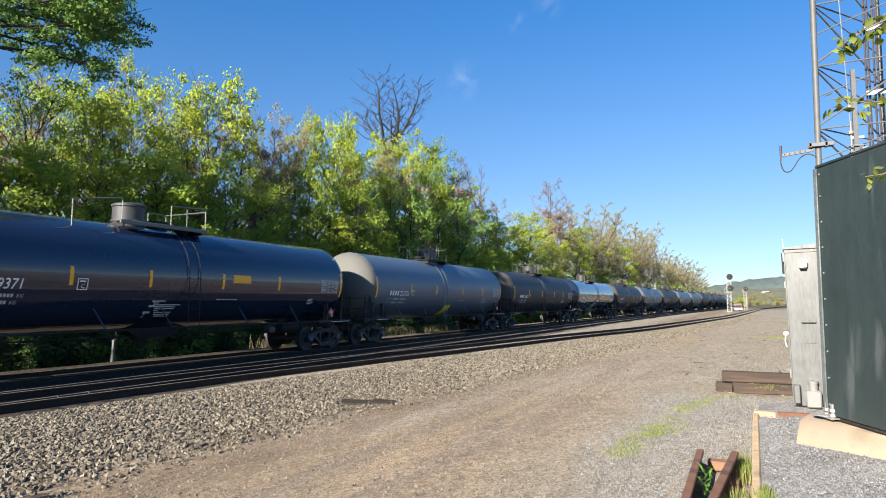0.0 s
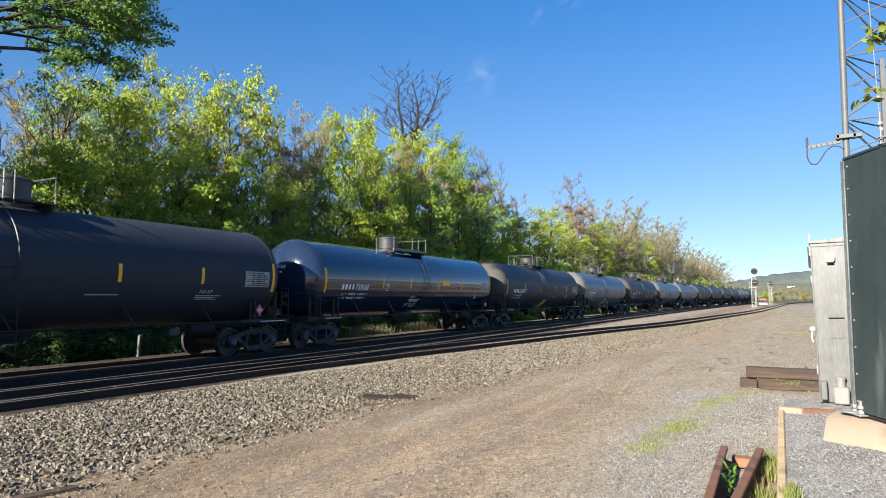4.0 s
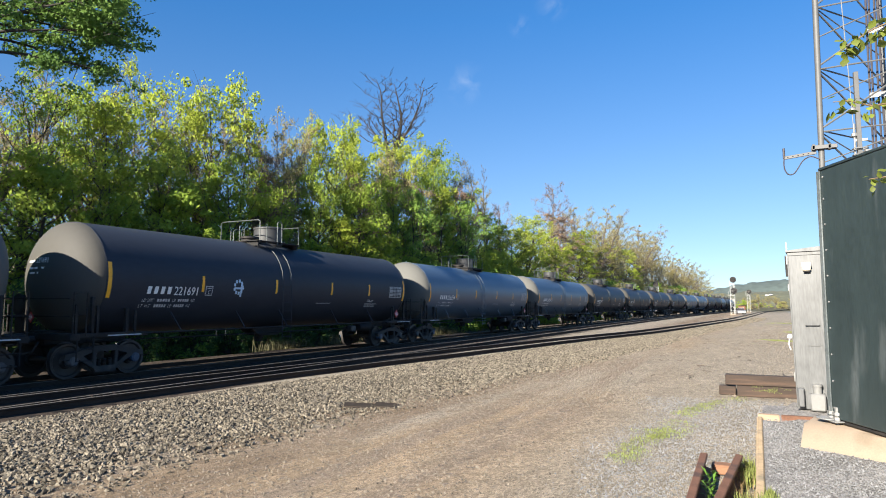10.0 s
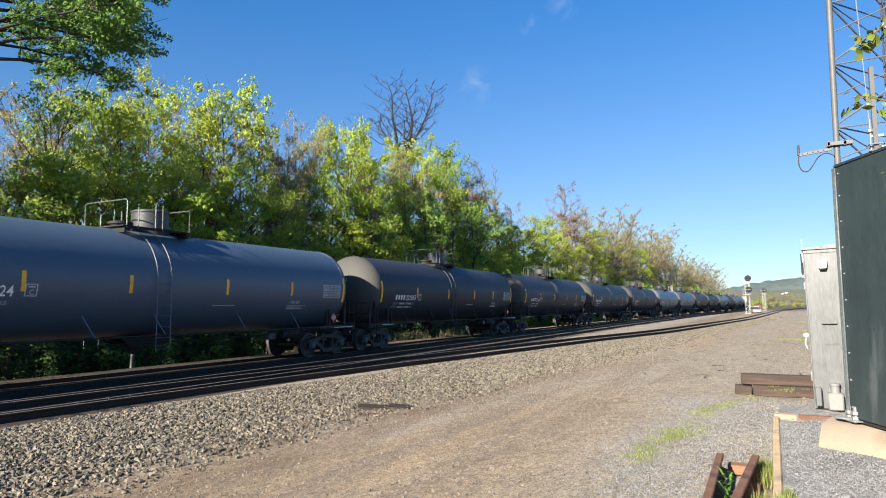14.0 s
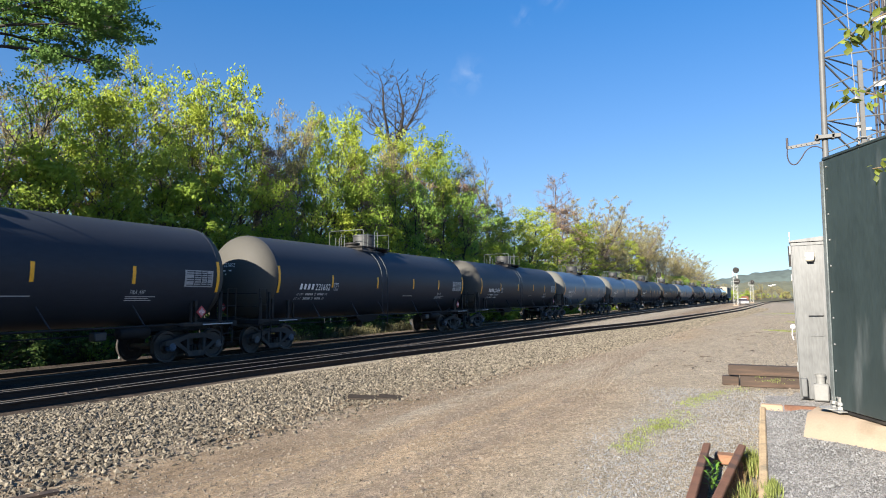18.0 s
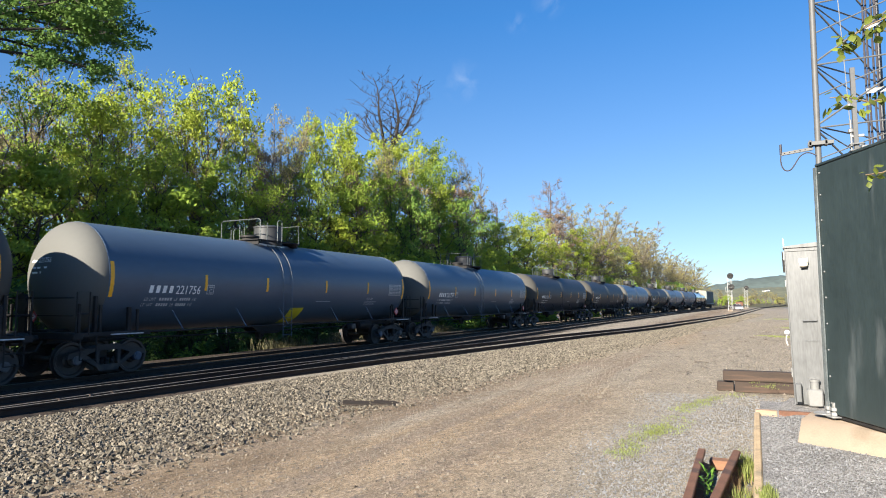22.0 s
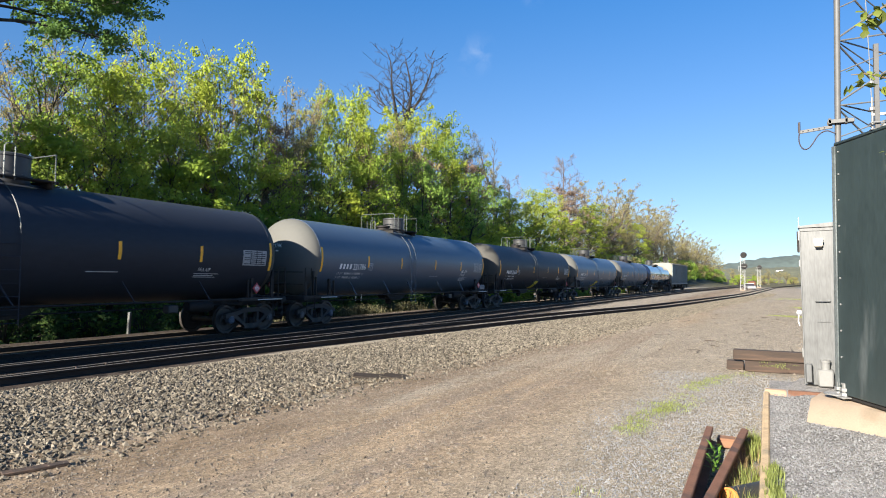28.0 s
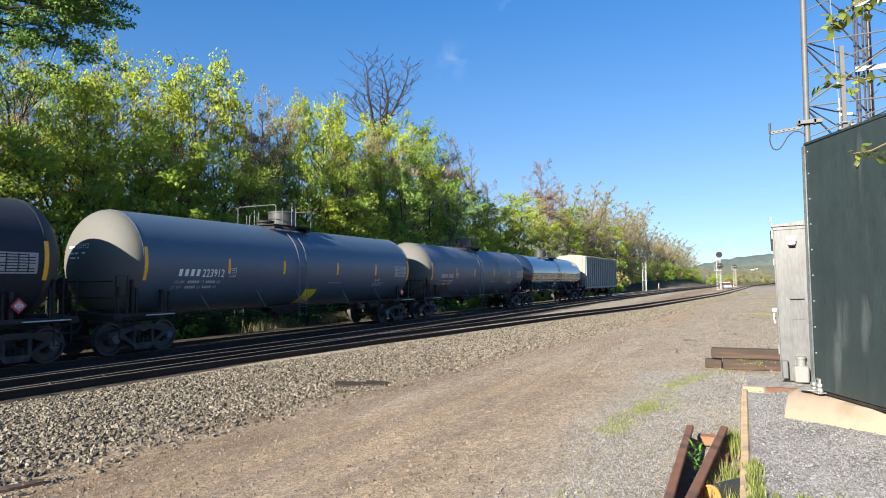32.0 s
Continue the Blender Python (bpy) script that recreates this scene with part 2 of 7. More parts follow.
M_STRIP = mat("worn_painted_flange", (0.105, 0.12, 0.122), 0.5, metal=0.1, vary=0.3, scale=5, fine=40, dark=(0.06, 0.07, 0.07), stain=0.2)
M_LATTICE = mat("weathered_white_lattice_paint", (0.36, 0.36, 0.35), 0.6, vary=0.15, scale=6)
M_ORANGE = mat("orange_pipe_rim", (0.55, 0.20, 0.05), 0.6, vary=0.2)
M_BLUEJUNK = mat("blue_plastic_scrap", (0.03, 0.075, 0.19), 0.5, vary=0.2)


# ---- geometry helpers: each returns (vertices, faces) ----
def merge(geos):
    vs, fs, o = [], [], 0
    for v, f in geos:
        vs.extend(tuple(p) for p in v)
        fs.extend(tuple(i + o for i in q) for q in f)
        o += len(v)
    return vs, fs


def moved(geo, m):
    return [tuple(m @ Vector(p)) for p in geo[0]], geo[1]


def cbox(x0, x1, y0, y1, z0, z1, ch=0.01):
    """A box with chamfered edges."""
    lo, hi = (x0, y0, z0), (x1, y1, z1)
    ch = min(ch, 0.45 * min(hi[i] - lo[i] for i in range(3)))
    v, idx = [], {}
    for sx in (0, 1):
        for sy in (0, 1):
            for sz in (0, 1):
                c = [(lo, hi)[s][i] for i, s in enumerate((sx, sy, sz))]
                sg = [1 - 2 * s for s in (sx, sy, sz)]
                for a in range(3):
                    p = [c[i] + (0 if i == a else sg[i] * ch) for i in range(3)]
                    idx[(sx, sy, sz, a)] = len(v)
                    v.append(tuple(p))
    f = []
    for a in range(3):
        b, c = (a + 1) % 3, (a + 2) % 3
        for s in (0, 1):
            q = []
            for tb, tc in ((0, 0), (1, 0), (1, 1), (0, 1)):
                k = [0, 0, 0]
                k[a], k[b], k[c] = s, tb, tc
                q.append(idx[(*k, a)])
            f.append(tuple(q if s else q[::-1]))
        for tb in (0, 1):                     # edges along a
            for tc in (0, 1):
                k0, k1 = [0, 0, 0], [0, 0, 0]
                k0[b], k0[c], k1[b], k1[c] = tb, tc, tb, tc
                k1[a] = 1
                q = [idx[(*k0, b)], idx[(*k1, b)], idx[(*k1, c)], idx[(*k0, c)]]
                f.append(tuple(q if tb != tc else q[::-1]))
    for sx in (0, 1):
        for sy in (0, 1):
            for sz in (0, 1):
                q = [idx[(sx, sy, sz, a)] for a in range(3)]
                f.append(tuple(q if (sx + sy + sz) % 2 else q[::-1]))
    return v, f


def tube(pts, r, n=8, r1=None):
    """A round bar along points, with capped ends."""
    pts = [Vector(p) for p in pts]
    v, f, k = [], [], len(pts)
    up = None
    for i, p in enumerate(pts):
        d = (pts[min(i + 1, k - 1)] - pts[max(i - 1, 0)]).normalized()
        a = Vector((0, 0, 1)) if abs(d.z) < 0.9 else Vector((1, 0, 0))
        if up is not None:
            a = up
        e = d.cross(a)
        if e.length < 1e-6:
            e = d.orthogonal()
        e.normalize()
        up = e.cross(d).normalized()
        rr = r if r1 is None else r + (r1 - r) * i / (k - 1)
        for j in range(n):
            t = 2 * math.pi * j / n
            v.append(tuple(p + e * (rr * math.cos(t)) + up * (rr * math.sin(t))))
    for i in range(k - 1):
        for j in range(n):
            f.append((i * n + j, i * n + (j + 1) % n, (i + 1) * n + (j + 1) % n, (i + 1) * n + j))
    f.append(tuple(range(n))[::-1])
    f.append(tuple((k - 1) * n + j for j in range(n)))
    return v, f


def lathe(profile, n=24, axis="z"):
    """Turns (radius, height) pairs round an axis."""
    v, f, k = [], [], len(profile)
    for r, h in profile:
        for j in range(n):
            t = 2 * math.pi * j / n
            c, s = r * math.cos(t), r * math.sin(t)
            v.append({"z": (c, s, h), "y": (s, h, c), "x": (h, c, s)}[axis])
    for i in range(k - 1):
        for j in range(n):
            f.append((i * n + j, i * n + (j + 1) % n, (i + 1) * n + (j + 1) % n, (i + 1) * n + j))
    f.append(tuple(range(n))[::-1])
    f.append(tuple((k - 1) * n + j for j in range(n)))
    return v, f


def prism(poly, a0, a1, axis="x"):
    """A flat outline pushed from a0 to a1 along an axis."""
    n = len(poly)
    def put(a, p):
        return {"x": (a, p[0], p[1]), "y": (p[0], a, p[1]), "z": (p[0], p[1], a)}[axis]
    v = [put(a0, p) for p in poly] + [put(a1, p) for p in poly]
    f = [tuple(range(n))[::-1], tuple(range(n, 2 * n))]
    f += [(i, (i + 1) % n, n + (i + 1) % n, n + i) for i in range(n)]
    return v, f


def mesh(name, geo, material, smooth=40):
    me = bpy.data.meshes.new(name)
    me.from_pydata([tuple(p) for p in geo[0]], [], geo[1])
    bm = bmesh.new()
    bm.from_mesh(me)
    if len(bm.faces) < 20000:
        bmesh.ops.recalc_face_normals(bm, faces=bm.faces)
    bm.to_mesh(me)
    bm.free()
    me.materials.append(material)
    if smooth:
        me.shade_smooth()
        me.set_sharp_from_angle(angle=radians(smooth))
    return me


def part(name, geo, material, parent, label="", smooth=40):
    """One mesh object under a thing or a part."""
    if isinstance(geo, list):
        geo = merge(geo)
    ob = new(name, mesh(name, geo, material, smooth))
    ob.parent = parent
    if label:
        tagged(ob, label)
    return ob


def thing(name, label, category, m=None, group="", kind=""):
    ob = new(name)
    ob.empty_display_size = 0.3
    if m is not None:
        ob.matrix_basis = m
    return tagged(ob, label, category, group, kind)


def single(name, geo, material, label, category="", kind="", group="", m=None, smooth=40):
    """A thing or a piece of the setting that is one mesh."""
    if isinstance(geo, list):
        geo = merge(geo)
    ob = new(name, mesh(name, geo, material, smooth))
    if m is not None:
        ob.matrix_basis = m
    return tagged(ob, label, category, group, kind)


def text_geo(words, size, spacing=1.0, bold=0.0):
    """Lettering as flat triangles: x along, y up, from the origin."""
    cu = bpy.data.curves.new("lettering", "FONT")
    cu.body, cu.size, cu.space_character = words, size, spacing
    cu.resolution_u, cu.offset = 2, bold
    ob = bpy.data.objects.new("lettering", cu)
    me = bpy.data.meshes.new_from_object(ob)
    v = [tuple(p.co) for p in me.vertices]
    f = [tuple(p.vertices) for p in me.polygons]
    bpy.data.objects.remove(ob)
    bpy.data.curves.remove(cu)
    bpy.data.meshes.remove(me)
    return v, f


# ---- the lie of the land: x to the side, y along the railway, rail tops just below z = 0 ----
TRAIN_X, TRACK_X = -16.71, -13.12
RAIL_Z, NEAR_Z = -0.16, -0.11            # rail tops of the train's track and of the nearer ones
SIDING = ((-30, -13.12), (7, -13.12), (10.3, -12.88), (13.8, -12.42), (16.1, -12.25), (19, -11.94), (20.7, -11.5), (24.3, -10.98), (30, -10.4), (37.5, -9.35), (46.8, -7.5), (69, -5.4), (97, -3.05), (144, -1.05), (210, 1.6), (336, 13.6), (440, 31.0))


BEND = ((-100, 0), (50, 0), (75, 0.25), (100, 0.75), (130, 1.8), (160, 3.3), (190, 4.8), (220, 5.8), (260, 6.6), (300, 6.4), (420, 3.0), (3000, -60))


def bend(y):
    """The main line bears to the right, then away to the left in the distance."""
    ys, xs = zip(*BEND)
    return sum(float(np.interp(y + d, ys, xs)) for d in (-16, -8, 0, 8, 16)) / 5


def siding_x(y):
    ys, xs = zip(*SIDING)
    return float(np.interp(y, ys, xs)) * 0.5 + 0.25 * (float(np.interp(y - 5, ys, xs)) + float(np.interp(y + 5, ys, xs)))


def ramp(v, a, b):
    t = min(1.0, max(0.0, (v - a) / (b - a)))
    return t * t * (3 - 2 * t)


def ground_z(x, y):
    x = x - bend(y)
    edge = max(-11.7, siding_x(y) + 1.4)
    z = -0.62 + 0.34 * ramp(x, -21.0, -19.3)
    if x > edge:
        lot = -0.45 + 0.43 * ramp(x, -8.0, -0.5)
        if y > 25:
            lot = lot * (1 - ramp(y, 25, 60)) - 0.32 * ramp(y, 25, 60)
        k = ramp(x, edge - 0.1, edge + (3.2 if y < 30 else max(1.2, 3.2 - (y - 30) * 0.1)))
        z = -0.270 * (1 - k) + lot * k
    if x < -21:
        z += 5.0 * ramp(-x, 22.0, 40.0)
    return z + 0.03 * noise.noise((x * 0.35, y * 0.35, 0.0)) * (1 if x > edge + 1 or x < -20 else 0.3)


def ground_material():
    """Gravel lot: grey grit with tan wheel-worn earth, leaf litter darkened for shade under the wood."""
    m = mat("gravel_and_earth", (0.240, 0.205, 0.158), 0.95, vary=0.16, scale=1.2, fine=55, bump=0.6, bump_dist=0.02, grit=((42, 0.30), (13, 0.16), (110, 0.25), (4.0, 0.06)), spec=0.15, stretch=(1, 0.62, 1))
    nt = m.node_tree
    nd, lk = nt.nodes, nt.links
    tc = nd.new("ShaderNodeTexCoord")
    sep = nd.new("ShaderNodeSeparateXYZ")
    lk.new(tc.outputs["Object"], sep.inputs[0])
    rgb = next(n for n in nd if n.bl_idname == "ShaderNodeRGB")
    scale = next(n for n in nd if n.bl_idname == "ShaderNodeVectorMath")

    def noise_mask(sc, lo, hi, stretch=(1, 1, 1), detail=6):
        mp = nd.new("ShaderNodeMapping")
        mp.inputs["Scale"].default_value = stretch
        lk.new(tc.outputs["Object"], mp.inputs["Vector"])
        n = nd.new("ShaderNodeTexNoise")
        n.inputs["Scale"].default_value, n.inputs["Detail"].default_value = sc, detail
        lk.new(mp.outputs[0], n.inputs["Vector"])
        r = nd.new("ShaderNodeMapRange")
        r.inputs["From Min"].default_value, r.inputs["From Max"].default_value = lo, hi
        lk.new(n.outputs["Fac"], r.inputs["Value"])
        return r.outputs[0]

    def band(axis, a, b, c, d):
        out = None
        for lo, hi in ((a, b), (c, d)):
            r = nd.new("ShaderNodeMapRange")
            r.inputs["From Min"].default_value, r.inputs["From Max"].default_value = lo, hi
            lk.new(sep.outputs[axis], r.inputs["Value"])
            out = r.outputs[0] if out is None else times(out, r.outputs[0])
        return out

    def times(p, q):
        mu = nd.new("ShaderNodeMath")
        mu.operation = "MULTIPLY"
        lk.new(p, mu.inputs[0])
        lk.new(q, mu.inputs[1])
        return mu.outputs[0]

    src = rgb.outputs[0]
    layers = [
        (times(noise_mask(0.35, 0.44, 0.57, (1, 0.2, 1)), band("X", -9.2, -7.0, -1.5, -3.2)), (0.25, 0.188, 0.125)),   # worn tan earth
        (times(noise_mask(1.3, 0.53, 0.64, (1, 0.06, 1)), band("X", -8.5, -7.0, -2.0, -3.0)), (0.20, 0.155, 0.113)),     # dark wheel streaks
        (times(noise_mask(2.2, 0.52, 0.66), band("X", -9.5, -8.0, -4.0, -5.5)), (0.185, 0.138, 0.095)),                # brown dirt by the ballast
        (times(noise_mask(1.1, 0.36, 0.58, (1, 0.5, 1)), band("X", -9.5, -8.0, -4.9, -6.8)), (0.155, 0.113, 0.074)),      # damp brown dirt at the ballast toe
        (times(noise_mask(0.5, 0.50, 0.62, (1, 0.3, 1)), band("X", -6.0, -4.5, 1.0, 3.0)), (0.23, 0.20, 0.17)),      # grey cinders
        (band("X", -2.1, -1.2, 7.0, 8.0), (0.245, 0.25, 0.262)),                                                    # grey gravel by the pad
        (times(noise_mask(14.0, 0.56, 0.64), band("X", -10.5, -9.0, 4.0, 6.0)), (0.31, 0.265, 0.215)),                 # pale chips
        (times(noise_mask(9.0, 0.58, 0.70), band("X", -10.5, -9.0, -1.6, -2.6)), (0.13, 0.11, 0.095)),                # dark chips
        (times(band("X", -20.2, -19.6, -11.5, -11.65), band("Y", -900, -800, 60, 28)), (0.048, 0.036, 0.028)),                                             # dark brown track bed, fading out from y 28 to 60
        (band("X", -900, -800, -19.6, -20.6), (0.025, 0.023, 0.014)),                                                 # leaf litter and dead grass, darkened for the wood's shade
        (times(noise_mask(0.9, 0.48, 0.6), band("X", -900, -800, -19.6, -20.6)), (0.022, 0.03, 0.012)),               # low green in the same shade-darkened tone
        (band("Y", 170, 260, 4000, 3000), (0.085, 0.078, 0.045)),                                                      # far fields
    ]
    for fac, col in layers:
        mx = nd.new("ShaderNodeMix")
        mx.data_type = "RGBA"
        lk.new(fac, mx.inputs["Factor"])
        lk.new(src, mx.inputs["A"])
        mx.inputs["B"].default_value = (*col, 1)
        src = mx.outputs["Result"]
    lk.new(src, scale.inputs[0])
    return m


def axis_steps(spans):
    out = []
    for a, b, s in spans:
        n = max(1, round((b - a) / s))
        out += [a + (b - a) * i / n for i in range(n)]
    return out + [spans[-1][1]]


def build_ground():
    xs = axis_steps(((-3000, -300, 450), (-300, -60, 40), (-60, -22, 3), (-22, -18, 0.5), (-18, -12, 1.0), (-12, 3, 0.3), (3, 20, 2), (20, 300, 40), (300, 3000, 450)))
    ys = axis_steps(((-600, -60, 90), (-60, 0, 6), (0, 20, 0.4), (20, 60, 1.0), (60, 240, 4), (240, 460, 20), (460, 4000, 300)))
    v = [(x, y, ground_z(x, y)) for y in ys for x in xs]
    n = len(xs)
    f = [(j * n + i, j * n + i + 1, (j + 1) * n + i + 1, (j + 1) * n + i) for j in range(len(ys) - 1) for i in range(n - 1)]
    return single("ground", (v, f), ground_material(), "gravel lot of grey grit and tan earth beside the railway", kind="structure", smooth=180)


build_ground()


# ---- railway tracks ----
def rail_geo(path, head):
    """A rail swept along points: foot, web and head, or the polished running strip alone."""
    prof = ((-0.075, -0.17), (0.075, -0.17), (0.075, -0.155), (0.012, -0.135), (0.010, -0.045), (0.036, -0.035), (0.036, -0.004),
            (-0.036, -0.004), (-0.036, -0.035), (-0.010, -0.045), (-0.012, -0.135), (-0.075, -0.155))
    if head:
        prof = ((-0.033, -0.004), (0.033, -0.004), (0.031, 0.0), (-0.031, 0.0))
    v, f, n = [], [], len(prof)
    for i, p in enumerate(path):
        a, b = path[max(0, i - 1)], path[min(len(path) - 1, i + 1)]
        d = Vector((b[0] - a[0], b[1] - a[1], 0)).normalized()
        s = Vector((d.y, -d.x, 0))
        for q, h in prof:
            v.append((p[0] + s.x * q, p[1] + s.y * q, p[2] + h))
    for i in range(len(path) - 1):
        for j in range(n):
            f.append((i * n + j, i * n + (j + 1) % n, (i + 1) * n + (j + 1) % n, (i + 1) * n + j))
    f += [tuple(range(n)), tuple((len(path) - 1) * n + j for j in range(n))[::-1]]
    return v, f


def track(name, label, centre, y0, y1, tie_from, tie_to, shine, z=0.0, tie_mat=None):
    t = thing(name, label, "railway track", group="railway tracks")
    ys = [y0 + i * 3.0 for i in range(int((y1 - y0) / 3.0) + 1)]
    for side in (-0.754, 0.754):
        path = []
        for y in ys:
            k = (centre(y + 1) - centre(y - 1)) / 2
            path.append((centre(y) + side / math.hypot(1, k), y - side * k, z))
        r = part("rail", rail_geo(path, False), M_RAIL, t)
        part("running_surface", rail_geo(path, True), shine, r, "polished rail head")
    geo = cbox(-1.3, 1.3, -0.115, 0.115, -0.36, -0.165, 0.012)
    tie = mesh("tie", geo, tie_mat or M_TIE)
    plate = mesh("tie_plate", merge([cbox(-0.16, 0.16, -0.095, 0.095, -0.172, -0.152, 0.004)]
                 + [cbox(dx - 0.016, dx + 0.016, dy - 0.016, dy + 0.016, -0.16, -0.143, 0.004) for dx, dy in ((0.1, 0.05), (-0.1, -0.05), (0.1, -0.05), (-0.1, 0.05))]), M_FRAME)
    rng = random.Random(5)
    y = tie_from
    while y < tie_to:
        k = (centre(y + 1) - centre(y - 1)) / 2
        o = new("tie", tie)
        o.parent = t
        o.matrix_basis = Matrix.Translation((centre(y) + rng.uniform(-0.04, 0.04), y, z + rng.uniform(-0.008, 0.0))) @ Matrix.Rotation(-math.atan(k) + rng.uniform(-0.01, 0.01), 4, "Z")
        for side in (-0.754, 0.754):
            if y < 62:
                p = new("tie_plate", plate)
                p.parent, p.location = o, (side, 0, 0)
        y += 0.52
    return t


def main_track(y):
    return TRAIN_X + bend(y)


def second_track(y):
    return TRACK_X + bend(y)


track("railway_track", "main railway track carrying the passing tank train", main_track, -30, 420, 4, 110, M_RAILTOP, z=RAIL_Z)
track("railway_track", "second main track of brown rails on dark ties", second_track, -30, 420, 2, 110, M_RAILTOP, z=NEAR_Z)
track("siding_track", "siding curving away over the gravel lot", lambda y: siding_x(y) - 0.003, -30, 400, 21, 120, M_RAILTOP, z=NEAR_Z - 0.01)


# ---- ballast stones ----
def stones(name, spots, material, label, rng, fine=False):
    """Broken stones joined in one mesh; spots: (x, y, z, size)."""
    shapes = []
    for _ in range(7):
        ang = [(a + rng.uniform(-0.3, 0.3)) for a in (0.4, 2.4, 4.5)]
        lo = [(0.55 * math.cos(a) * rng.uniform(0.7, 1.2), 0.55 * math.sin(a) * rng.uniform(0.7, 1.2), -0.25 * rng.uniform(0.6, 1.3)) for a in ang]
        hi = [(0.5 * math.cos(a + 0.7) * rng.uniform(0.6, 1.2), 0.5 * math.sin(a + 0.7) * rng.uniform(0.6, 1.2), 0.3 * rng.uniform(0.6, 1.4)) for a in ang]
        shapes.append(np.array(lo + hi))
    faces = np.array([(0, 1, 3), (1, 4, 3), (1, 2, 4), (2, 5, 4), (2, 0, 5), (0, 3, 5), (3, 4, 5)])
    if fine:                                  # small grit: four-cornered chips
        shapes = [np.array([(0.5 * math.cos(a) * rng.uniform(0.7, 1.2), 0.5 * math.sin(a) * rng.uniform(0.7, 1.2), -0.12) for a in (0.2, 2.3, 4.4)] + [(rng.uniform(-0.15, 0.15), rng.uniform(-0.15, 0.15), 0.45)]) for _ in range(7)]
        faces = np.array([(0, 1, 3), (1, 2, 3), (2, 0, 3)])
    n, nv, nf = len(spots), len(shapes[0]), len(faces)
    vs, fs = np.zeros((n * nv, 3)), np.zeros((n * nf, 3), int)
    tilt = 0.35 if fine else 0.9
    for i, (x, y, z, s) in enumerate(spots):
        m = np.array(Euler((rng.uniform(-tilt, tilt), rng.uniform(-tilt, tilt), rng.uniform(0, 6.28))).to_matrix())
        vs[i * nv:i * nv + nv] = (shapes[i % 7] * (rng.uniform(0.8, 1.35), rng.uniform(0.55, 0.95), rng.uniform(0.6, 1.1))) @ m.T * s + (x, y, z)
        fs[i * nf:i * nf + nf] = faces + i * nv
    me = bpy.data.meshes.new(name)
    me.vertices.add(n * nv)
    me.vertices.foreach_set("co", vs.ravel())
    me.loops.add(n * nf * 3)
    me.loops.foreach_set("vertex_index", fs.ravel())
    me.polygons.add(n * nf)
    me.polygons.foreach_set("loop_start", np.arange(0, n * nf * 3, 3))
    me.update(calc_edges=True)
    me.shade_flat()
    me.materials.append(material)
    return tagged(new(name, me), label, kind="stuff")


